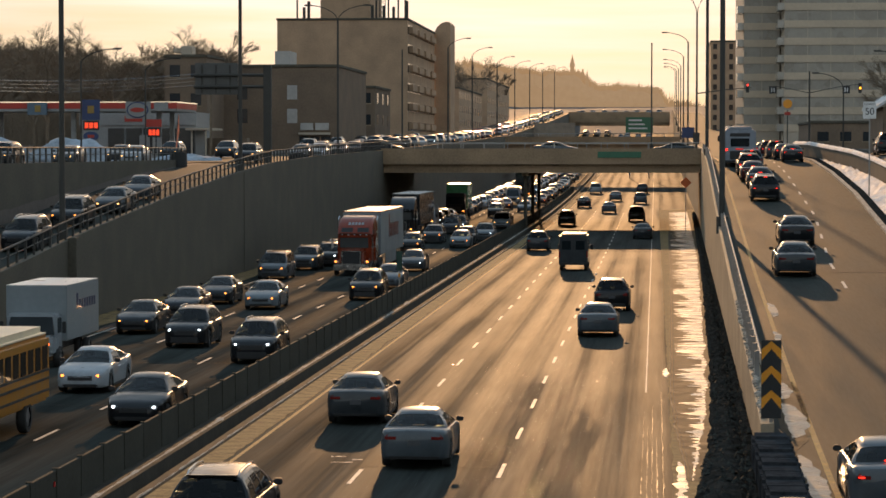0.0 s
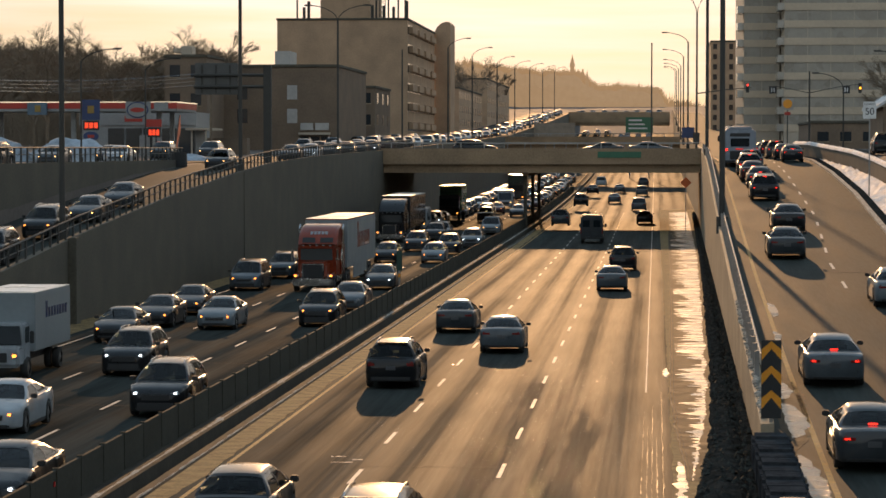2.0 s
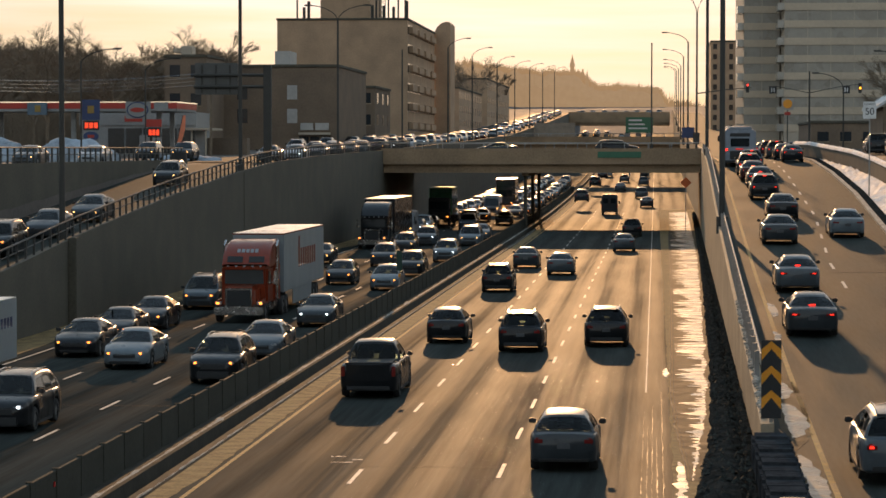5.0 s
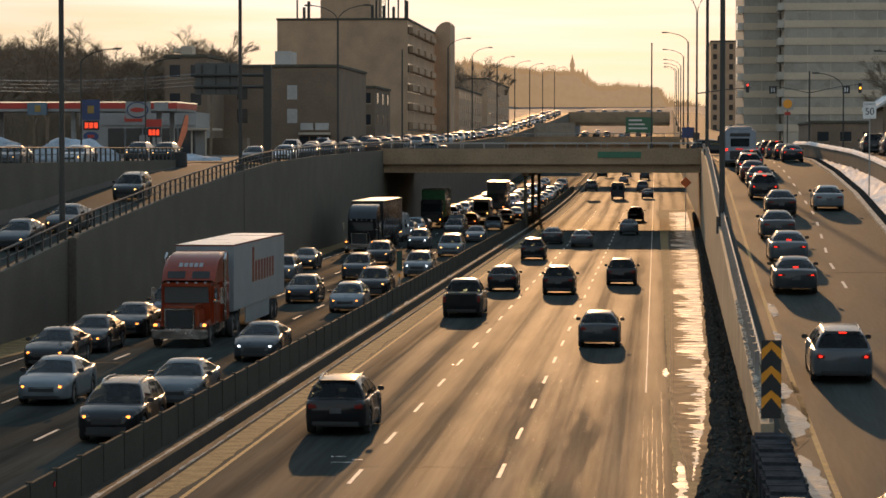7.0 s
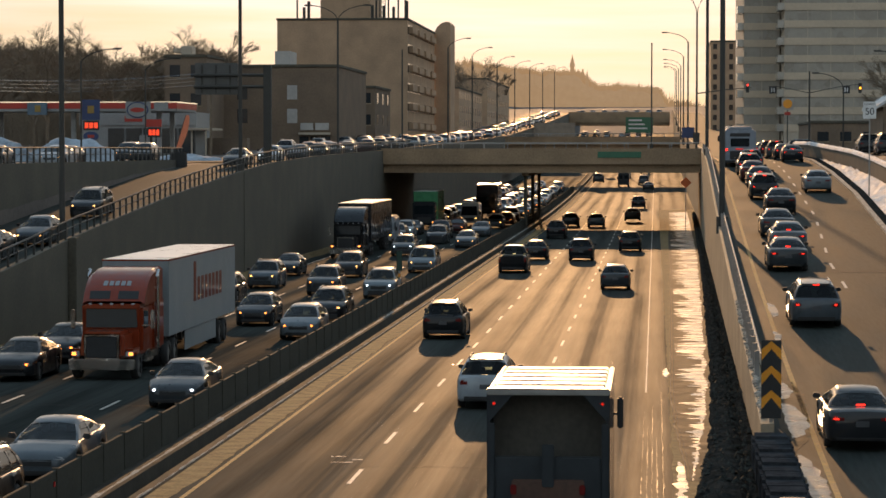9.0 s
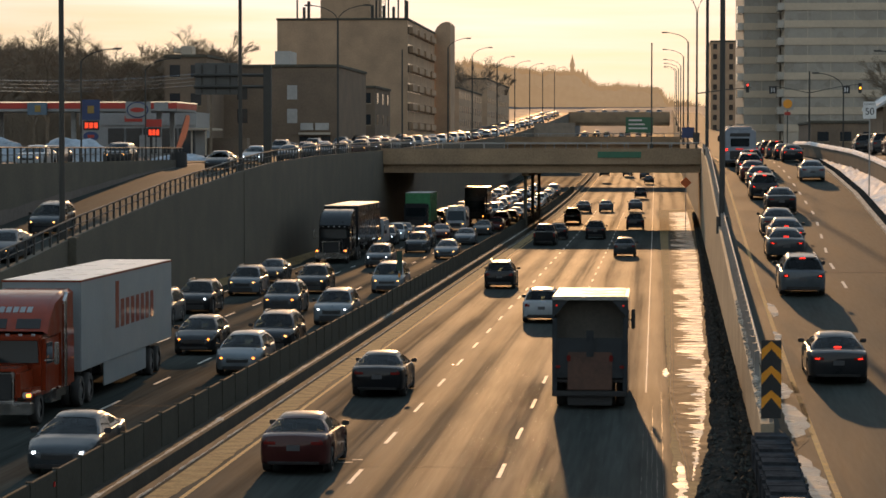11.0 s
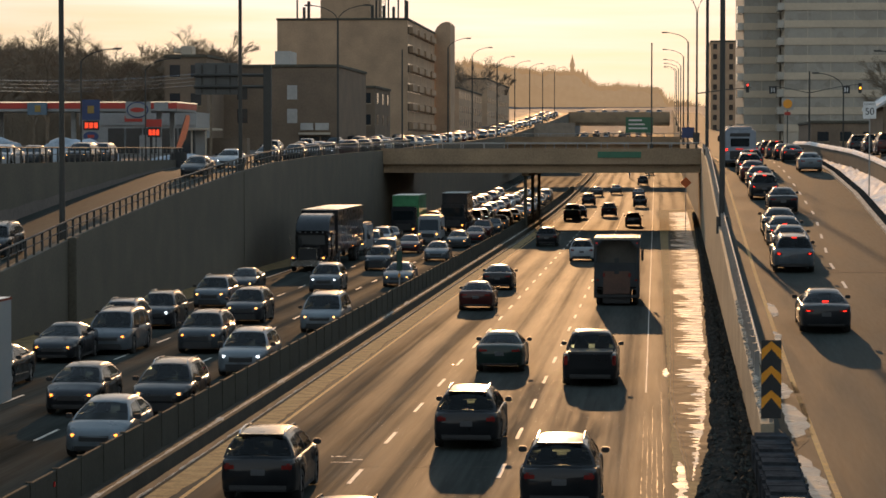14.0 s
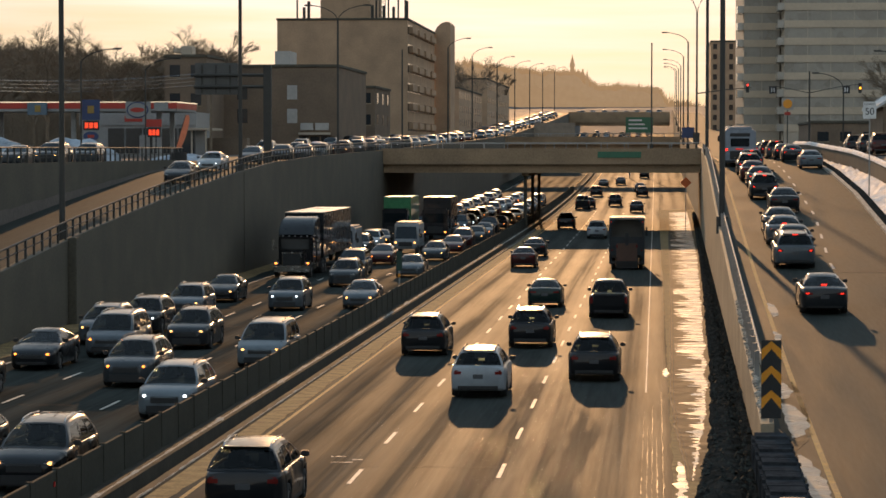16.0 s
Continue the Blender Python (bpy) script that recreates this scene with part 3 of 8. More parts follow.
def car(kind, colour, lamps, label, group="", lite=False):
    c = CARS[kind]
    P = CARPAINT[colour]
    o = thing({"sedan": "sedan", "suv": "suv", "hatch": "hatchback", "van": "minivan", "pickup": "pickup_truck"}[kind], pose(0, 0, 0), label, {"pickup": "pickup truck", "van": "minivan"}.get(kind, "car"), group)
    h, w, ax, r = c["L"] / 2, c["w"], c["axle"], c["r"]
    zt = table([(-h, c["tail"] - 0.17), (-h + 0.05, c["tail"] - 0.05), (-h + 0.16, c["tail"] - 0.01), (-h + 0.35, c["tail"]), (c["D"], c["tail"]), (c["A"], c["belt"]), ((c["A"] + h - 0.35) / 2, (c["belt"] + c["hood"]) / 2 + 0.025), (h - 0.35, c["hood"]), (h - 0.14, c["hood"] - 0.07), (h - 0.04, c["hood"] - 0.16), (h, c["hood"] - 0.27)])
    wt = table([(-h, w * 0.78), (-h + 0.05, w * 0.88), (-h + 0.16, w * 0.945), (-h + 0.4, w * 0.985), (-0.8, w), (1.0, w), (h - 0.6, w * 0.975), (h - 0.3, w * 0.92), (h - 0.14, w * 0.83), (h - 0.04, w * 0.70), (h, w * 0.58)])
    zb = table([(-h, 0.36), (-h + 0.1, 0.27), (-ax - r, 0.22), (ax + r, 0.19), (h - 0.12, 0.21), (h, 0.30)])
    ys = {-h, -h + 0.05, -h + 0.16, -h + 0.4, c["D"], -0.6, 0.2, c["A"], (c["A"] + h - 0.35) / 2, h - 0.6, h - 0.35, h - 0.3, h - 0.14, h - 0.04, h}
    R = r + 0.06
    for a in (-ax, ax):
        ys |= {a + k * R for k in (-1.02, -0.99, -0.86, -0.55, 0, 0.55, 0.86, 0.99, 1.02)}
    rows = []
    for y in sorted(ys):
        zl, lip = zb(y), 0.0
        for a in (-ax, ax):
            if abs(y - a) < R:
                zl = max(zl, r + math.sqrt(R * R - (y - a) ** 2))
            lip = max(lip, 0.02 * max(0, 1 - abs(y - a) / (1.5 * R)))
        W, T = wt(y), zt(y)
        zl = min(zl, T - 0.1)
        k = T - zl
        half = [(W * 0.89, zl), (W * 0.975 + lip, zl + 0.05), (W + lip, zl + k * 0.42), (W * 0.992 + lip * 0.5, zl + k * 0.66), (W * 0.975, T - 0.15 * k), (W * 0.935, T - 0.035), (W * 0.86, T - 0.002), (W * 0.6, T + 0.018), (W * 0.3, T + 0.03), (0, T + 0.034)]
        rows.append([(-a, y, b) for a, b in half] + [(a, y, b) for a, b in half[-2::-1]] + [(-W * 0.89, y, zl)])
    bm = bmesh.new()
    loft(bm, rows)
    for rr in (rows[0], rows[-1]):
        bm.faces.new([bm.verts.new(p) for p in rr[:-1]])
    bmesh.ops.remove_doubles(bm, verts=bm.verts, dist=1e-4)
    part("body", bm, P, o, smooth=40)
    # glasshouse: curved screens, tumblehome sides and a crowned roof, with openings for the glass
    wb, wr, z1 = w * 0.91, c["wr"], c["roof"]
    A, B, C, D = c["A"], c["B"], c["C"], c["D"]
    za, zd = zt(A) - 0.01, zt(D) - 0.01
    lerp = lambda p, q, f: p + (q - p) * f

    def crown(u, f):
        """Roof height at a fraction of the half width and of the length."""
        a = abs(u)
        return z1 + 0.02 - 0.045 * a ** 2.2 - 0.05 * max(0, (a - 0.82) / 0.18) ** 2 - (0.085 if f > 0.5 else 0.07) * abs(2 * f - 1) ** 2.2

    swell = lambda v: 0.035 * math.sin(math.pi * v)

    def front(u, v, out):
        y = lerp(A + 0.16 * (1 - u * u), B + 0.08 * (1 - u * u), v) + 0.03 * math.sin(math.pi * v)
        return ((lerp(wb, wr, v) + swell(v)) * u, y + out * 0.6, lerp(za, crown(u, 1), v) + out * 0.7)

    def rear(u, v, out):
        y = lerp(D - 0.07 * (1 - u * u), C - 0.06 * (1 - u * u), v) - 0.03 * math.sin(math.pi * v)
        return ((lerp(wb, wr, v) + swell(v)) * u, y - out * 0.6, lerp(zd, crown(u, 0), v) + out * 0.7)

    def flank(side):
        def point(f, v, out):
            y = lerp(lerp(D, A, f), lerp(C, B, f), v)
            return (side * (lerp(wb, wr, v) + swell(v) + out), y - 0.03 * math.sin(math.pi * v) * (1 - 2 * f), lerp(lerp(zd, za, f), crown(1, f), v))
        return point

    def top(u, f, out):
        y = lerp(C - 0.06 * (1 - u * u), B + 0.08 * (1 - u * u), f)
        return (wr * u, y, crown(u, f))

    shell = bmesh.new()
    loft(shell, [[top(u, f, 0) for u in (-1, -0.94, -0.88, -0.8, -0.55, -0.28, 0, 0.28, 0.55, 0.8, 0.88, 0.94, 1)] for f in (0, 0.05, 0.12, 0.25, 0.4, 0.55, 0.7, 0.82, 0.9, 0.96, 1)])
    us = [-1, -0.92, -0.6, -0.2, 0.2, 0.6, 0.92, 1]
    vf, vr = [0, 0.03, 0.35, 0.65, 0.93, 1], [0, 0.10, 0.4, 0.65, 0.88, 1]
    clear, dim = (GLASS, GLASS) if lite else (CAR_GLASS, PRIVACY if kind in ("suv", "van") else CAR_GLASS)
    panes = [("windscreen", g, clear) for g in grid_parts(shell, front, us, vf, [(-0.92, 0.92, 0.03, 0.93)])]
    panes += [("rear_window", g, dim) for g in grid_parts(shell, rear, us, vr, [(-0.92, 0.92, 0.10, 0.88)])]
    cuts = [(0.08, 0.47), (0.50, 0.90)]
    if kind in ("suv", "van"):
        cuts = [(0.07, 0.27), (0.30, 0.56), (0.59, 0.92)]
    if lite:
        cuts = [(0.08, 0.90)]
    fs = sorted({0, 1} | {u for q in cuts for u in q})
    for s in (-1, 1):
        panes += [("side_window", g, clear if i == len(cuts) - 1 else dim) for i, g in enumerate(grid_parts(shell, flank(s), fs, [0, 0.08, 0.45, 0.86, 1], [(a, b, 0.08, 0.86) for a, b in cuts]))]
    bmesh.ops.remove_doubles(shell, verts=shell.verts, dist=2e-4)
    part("cabin", shell, P, o, smooth=48)
    for nm, g, mt in panes:
        part(nm, g, mt, o, smooth=60)
    if not lite:
        # seats and dashboard, dark, seen through the glass
        for nm, y, dz in (("front_seats", lerp(B, C, 0.42), 0.0), ("rear_seats", max(lerp(B, C, 0.98), D + 0.35) if kind == "sedan" else lerp(B, C, 0.80), -0.03)):
            zs, zh = z1 - 0.43 + dz, z1 - 0.23 + dz
            prof = [(-0.62, za - 0.1), (-0.6, zs), (-0.5, zs + 0.01), (-0.49, zh), (-0.25, zh), (-0.24, zs + 0.01), (-0.13, zs), (-0.1, za - 0.02), (0.1, za - 0.02), (0.13, zs), (0.24, zs + 0.01), (0.25, zh), (0.49, zh), (0.5, zs + 0.01), (0.6, zs), (0.62, za - 0.1)]
            bm = bmesh.new()
            rim = [[bm.verts.new((x * wr / 0.6 * 0.9, yy, z)) for x, z in prof] for yy in (y - 0.08, y + 0.07)]
            bm.faces.new(rim[0]), bm.faces.new(rim[1][::-1])
            for i in range(len(prof)):
                j = (i + 1) % len(prof)
                bm.faces.new((rim[0][i], rim[0][j], rim[1][j], rim[1][i]))
            part(nm, bm, INTERIOR, o, "dark seats with headrests")
        for s in (-1, 1):
            a, b = sorted((s * w * 0.96, s * (w + 0.155)))
            part("door_mirror", bbox(a, b, A - 0.42, A - 0.27, c["belt"] + 0.01, c["belt"] + 0.15, 0.025), BLACK, o)
    if kind in ("suv", "van") and not lite:
        for s in (-1, 1):
            bm = bmesh.new()
            x = s * wr * 0.86
            tube(bm, [(x, C + 0.12, crown(0.86, 0.05) - 0.02), (x, C + 0.25, crown(0.86, 0.12) + 0.05), (x, (B + C) / 2, crown(0.86, 0.5) + 0.05), (x, B - 0.3, crown(0.86, 0.85) + 0.05), (x, B - 0.15, crown(0.86, 0.95) - 0.02)], 0.02, 6)
            part("roof_rail", bm, CHROME if colour in ("black", "silver") else BLACK, o)
        part("spoiler", bbox(-wr * 0.88, wr * 0.88, C - 0.13, C + 0.04, crown(0.5, 0) - 0.02, crown(0.5, 0) + 0.012, 0.02), P, o)
    # lamps, grille, plates
    ht, tt = c["hood"], c["tail"]
    for s in (-1, 1):
        a, b = sorted((s * w * 0.46, s * w * 0.80))
        hl = part("headlight", bbox(a, b, h - 0.34, h - 0.035, ht - 0.235, ht - 0.115, 0.045), LENS, o)
        if lamps in ("warm", "white", "amber"):
            a, b = sorted((s * w * 0.60, s * w * 0.735))
            part("bulb", bbox(a, b, h - 0.1, h - 0.024, ht - 0.21, ht - 0.14, 0.02), {"warm": LIT_WARM, "white": LIT_WHITE, "amber": LIT_AMBER}[lamps], hl, "lit lamp")
        if kind in ("suv", "van", "hatch"):
            a, b = sorted((s * w * 0.56, s * w * 0.86))
            tl = part("tail_light", bbox(a, b, -h - 0.022, -h + 0.28, tt - 0.3, tt - 0.12, 0.04), REDLENS, o)
            if lamps == "brake":
                a, b = sorted((s * w * 0.66, s * w * 0.81))
                part("bulb", bbox(a, b, -h - 0.032, -h + 0.05, tt - 0.25, tt - 0.16, 0.02), LIT_RED, tl, "glowing red brake light")
        elif kind == "pickup":
            a, b = sorted((s * w * 0.80, s * w * 0.93))
            tl = part("tail_light", bbox(a, b, -h - 0.015, -h + 0.12, tt - 0.42, tt - 0.08, 0.02), REDLENS, o)
        else:
            a, b = sorted((s * w * 0.46, s * w * 0.84))
            tl = part("tail_light", bbox(a, b, -h - 0.02, -h + 0.25, tt - 0.29, tt - 0.13, 0.04), REDLENS, o)
            if lamps == "brake":
                a, b = sorted((s * w * 0.62, s * w * 0.80))
                part("bulb", bbox(a, b, -h - 0.03, -h + 0.04, tt - 0.245, tt - 0.17, 0.02), LIT_RED, tl, "glowing red brake light")
    part("grille", bbox(-w * 0.5, w * 0.5, h - 0.2, h + 0.02, ht - (0.42 if kind in ("suv", "pickup") else 0.37), ht - 0.185, 0.035), BLACK, o)
    if not lite:
        part("rear_bumper", bbox(-w * 0.77, w * 0.77, -h - 0.02, -h + 0.14, 0.29, 0.41 if kind in ("sedan", "hatch") else 0.48, 0.045), BLACK if kind != "pickup" or colour in ("black", "darkgrey") else CHROME, o)
        part("lower_intake", bbox(-w * 0.66, w * 0.66, h - 0.2, h + 0.022, 0.22, 0.25 + (ht - 0.66), 0.05), BLACK, o)
        part("underbody", bbox(-w * 0.985, w * 0.985, -ax + r + 0.1, ax - r - 0.1, 0.16, 0.29, 0.02), BLACK, o)
        part("rear_plate", bbox(-0.17, 0.17, -h - 0.014, -h + 0.05, tt - 0.41, tt - 0.26, 0.008), PLATE, o)
    if lamps == "brake":
        part("centre_brake_light", bbox(-0.12, 0.12, D - 0.02, D + 0.05, zt(D) + 0.05, zt(D) + 0.09, 0.01) if kind == "sedan" else bbox(-0.12, 0.12, C - 0.15, C - 0.11, crown(0, 0) - 0.06, crown(0, 0) - 0.02, 0.01), LIT_RED, o, "glowing red light strip")
    if not lite and kind == "pickup":
        part("cargo_bed", bbox(-w * 0.8, w * 0.8, -h + 0.1, c["D"] - 0.12, tt - 0.02, tt + 0.045, 0.015), BLACK, o, "open bed with dark liner")
        part("tailgate", bbox(-w * 0.74, w * 0.74, -h - 0.02, -h + 0.02, 0.62, tt - 0.03, 0.015), P, o)
    for x in (-w + 0.12, w - 0.12):
        for y in (-ax, ax):
            wheel_parts(o, x, y, r, 0.225, rim_too=not lite)
    return o


def axle_wheels(o, ys, half, r=0.5, w=0.28, twin=False):
    for y in ys:
        for s in (-1, 1):
            wheel_parts(o, s * (half - 0.15), y, r, w)
            if twin:
                wheel_parts(o, s * (half - 0.47), y, r, w)


def letter_bars(parent, x, ya, yb, z, hgt, material, n=8):
    """Lettering that stands as plain bars."""
    step = (yb - ya) / n
    for k in range(n):
        hh = hgt * (1.35 if k == n - 1 else 0.8)
        part("lettering_bar", bbox(x - 0.006, x + 0.006, ya + k * step, ya + (k + 0.62) * step, z, z + hh, 0), material, parent)


def semi(colour, label, dark=False):
    """Conventional tractor with box trailer; origin under the front bumper."""
    o = thing("semi_truck", pose(0, 0, 0), label, "truck")
    P = colour
    part("hood", bbox(-0.82, 0.82, -2.1, -0.15, 0.75, 1.75, 0.14, 0.06), P, o)
    part("front_bumper", bbox(-1.2, 1.2, -0.35, 0.0, 0.38, 0.78, 0.05), CHROME, o)
    g = part("grille", bbox(-0.58, 0.58, -0.2, -0.1, 0.8, 1.6, 0.03), BLACK, o)
    part("grille_surround", bbox(-0.66, 0.66, -0.19, -0.13, 0.74, 1.68, 0.03), CHROME, o)
    part("cab", bbox(-1.14, 1.14, -4.0, -2.0, 0.8, 2.65, 0.12), P, o)
    part("windscreen", pane([(1.0, -1.93, 1.78), (-1.0, -1.93, 1.78), (-0.95, -2.0, 2.5), (1.0, -2.0, 2.5)], 0.02, 0.98, 0.03, 0.97, 0.03, 0.05), GLASS, o)
    part("sun_visor", bbox(-1.08, 1.08, -2.05, -1.75, 2.5, 2.62, 0.03), P, o)
    for x in (-0.8, -0.4, 0, 0.4, 0.8):
        part("marker_light", bbox(x - 0.06, x + 0.06, -2.0, -1.85, 2.63, 2.7, 0.02), LENS, o)
    part("sleeper", bbox(-1.2, 1.2, -5.9, -3.9, 0.8, 2.75, 0.1), P, o)
    bm = bmesh.new()
    loft(bm, [[(-1.16, y, 2.6), (-1.16, y, z - 0.1), (-1.02, y, z), (1.02, y, z), (1.16, y, z - 0.1), (1.16, y, 2.6)] for y, z in ((-2.25, 2.75), (-2.6, 3.2), (-3.3, 3.65), (-4.3, 3.85), (-5.85, 3.9))])
    bm.faces.new([bm.verts.new(p) for p in ((-1.16, -5.85, 2.6), (1.16, -5.85, 2.6), (1.16, -5.85, 3.8), (1.02, -5.85, 3.9), (-1.02, -5.85, 3.9), (-1.16, -5.85, 3.8))])
    part("roof_fairing", bm, P, o, smooth=30)
    if not dark:
        for s in (-1, 1):
            a, b = sorted((s * 0.12, s * 0.95))
            part("fairing_window", pane([(b, -2.28, 2.79), (a, -2.28, 2.79), (a, -2.58, 3.17), (b, -2.58, 3.17)], 0.04, 0.96, 0.1, 0.85, 0.014, 0.03), BLACK, o)
        for k in range(5):
            x = -0.55 + 0.22 * k
            part("lettering_bar", pane([(x + 0.16, -2.75, 3.3), (x, -2.75, 3.3), (x, -3.0, 3.46), (x + 0.16, -3.0, 3.46)], 0, 1, 0, 1, 0.012), STEEL, o)
        for s in (-1, 1):
            bm = bmesh.new()
            tube(bm, [(s * 1.3, -4.05, 0.9), (s * 1.3, -4.05, 3.6), (s * 1.3, -4.2, 3.85)], 0.075, 10)
            part("exhaust_stack", bm, CHROME, o, "chrome exhaust stack", smooth=40)
    for s in (-1, 1):
        part("fender", bbox(min(s * 0.75, s * 1.22), max(s * 0.75, s * 1.22), -1.75, -0.3, 0.8, 1.12, 0.12), P, o)
        hl = part("headlight", bbox(min(s * 0.85, s * 1.15), max(s * 0.85, s * 1.15), -0.36, -0.26, 0.86, 1.04, 0.03), LENS, o)
        part("turn_lamp", bbox(min(s * 0.98, s * 1.12), max(s * 0.98, s * 1.12), -0.27, -0.24, 0.9, 1.0, 0.01), LIT_AMBER, hl, "lit amber lamp")
        mi = part("mirror", bbox(min(s * 1.42, s * 1.56), max(s * 1.42, s * 1.56), -2.2, -2.02, 1.75, 2.45, 0.03), CHROME, o)
        part("mirror_arm", bbox(min(s * 1.1, s * 1.46), max(s * 1.1, s * 1.46), -2.14, -2.08, 1.85, 1.9, 0.01), CHROME, o)
        part("side_window", bbox(min(s * 1.12, s * 1.16), max(s * 1.12, s * 1.16), -3.0, -2.2, 1.75, 2.4, 0.01), GLASS, o)
        part("fuel_tank", bbox(min(s * 0.7, s * 1.2), max(s * 0.7, s * 1.2), -4.7, -3.1, 0.45, 1.0, 0.15), CHROME, o)
    part("chassis", bbox(-0.5, 0.5, -8.6, -0.5, 0.7, 0.95, 0.02), BLACK, o)
    axle_wheels(o, [-1.05], 1.22)
    axle_wheels(o, [-6.7, -8.0], 1.25, twin=True)
    t = part("trailer", bbox(-1.3, 1.3, -22.3, -6.4, 1.15, 4.1, 0.03), TRAILER if not dark else CARPAINT["darkgrey"], o, "long white box trailer" if not dark else "dark tarpaulin-topped trailer")
    part("roof_edge", bbox(-1.32, 1.32, -22.32, -6.38, 4.06, 4.12, 0.01), TRUCK_RED if not dark else STEEL, t)
    part("roof_panel", bbox(-1.28, 1.28, -22.25, -6.45, 4.118, 4.135, 0), SUNLIT_ROOF, t)
    part("landing_gear", bbox(-0.9, 0.9, -9.8, -9.6, 0.4, 1.15, 0.02), BLACK, t)
    if not dark:
        for s in (-1, 1):
            part("side_skirt", bbox(min(s * 1.2, s * 1.24), max(s * 1.2, s * 1.24), -17.5, -10.2, 0.35, 1.14, 0.01), TRAILER, t)
            letter_bars(t, s * 1.305, -18.6, -11.5, 2.2, 1.2, TRUCK_RED)
    axle_wheels(o, [-18.6, -19.9], 1.25, twin=True)
    return o


def box_truck(label, cab_colour="white"):
    """Cab-forward delivery truck with a box over its cab; origin under the middle."""
    o = thing("box_truck", pose(0, 0, 0), label, "truck")
    P = CARPAINT[cab_colour]
    part("cargo_box", bbox(-1.2, 1.2, -3.5, 2.3, 0.95, 3.1, 0.04), TRAILER, o)
    part("cargo_roof", bbox(-1.18, 1.18, -3.48, 2.28, 3.09, 3.12, 0), SUNLIT_ROOF, o)
    part("cab", bbox(-1.0, 1.0, 2.2, 3.1, 0.45, 2.05, 0.1), P, o)
    part("hood", bbox(-0.95, 0.95, 2.9, 3.75, 0.45, 1.25, 0.12), P, o)
    part("windscreen", pane([(0.95, 3.3, 1.25), (-0.95, 3.3, 1.25), (-0.85, 3.08, 1.95), (0.85, 3.08, 1.95)], 0.02, 0.98, 0.03, 0.97, 0.02, 0.15), GLASS, o)
    for s in (-1, 1):
        part("side_window", bbox(min(s * 0.98, s * 1.01), max(s * 0.98, s * 1.01), 2.4, 3.0, 1.3, 1.9, 0.01), GLASS, o)
        hl = part("headlight", bbox(min(s * 0.6, s * 0.9), max(s * 0.6, s * 0.9), 3.68, 3.77, 0.8, 1.0, 0.02), LENS, o)
        part("turn_lamp", bbox(min(s * 0.7, s * 0.84), max(s * 0.7, s * 0.84), 3.76, 3.78, 0.84, 0.95, 0.01), LIT_AMBER, hl, "lit amber lamp")
        part("mirror", bbox(min(s * 1.15, s * 1.3), max(s * 1.15, s * 1.3), 2.85, 2.95, 1.3, 1.75, 0.02), BLACK, o)
        letter_bars(o, s * 1.205, -2.8, 0.8, 2.1, 0.45, CARPAINT["blue"])
    part("grille", bbox(-0.5, 0.5, 3.72, 3.78, 0.65, 1.0, 0.02), BLACK, o)
    part("chassis", bbox(-0.5, 0.5, -3.4, 3.0, 0.5, 0.95, 0.02), BLACK, o)
    axle_wheels(o, [2.75], 1.1, 0.4, 0.25)
    axle_wheels(o, [-2.1], 1.15, 0.4, 0.25, True)
    return o


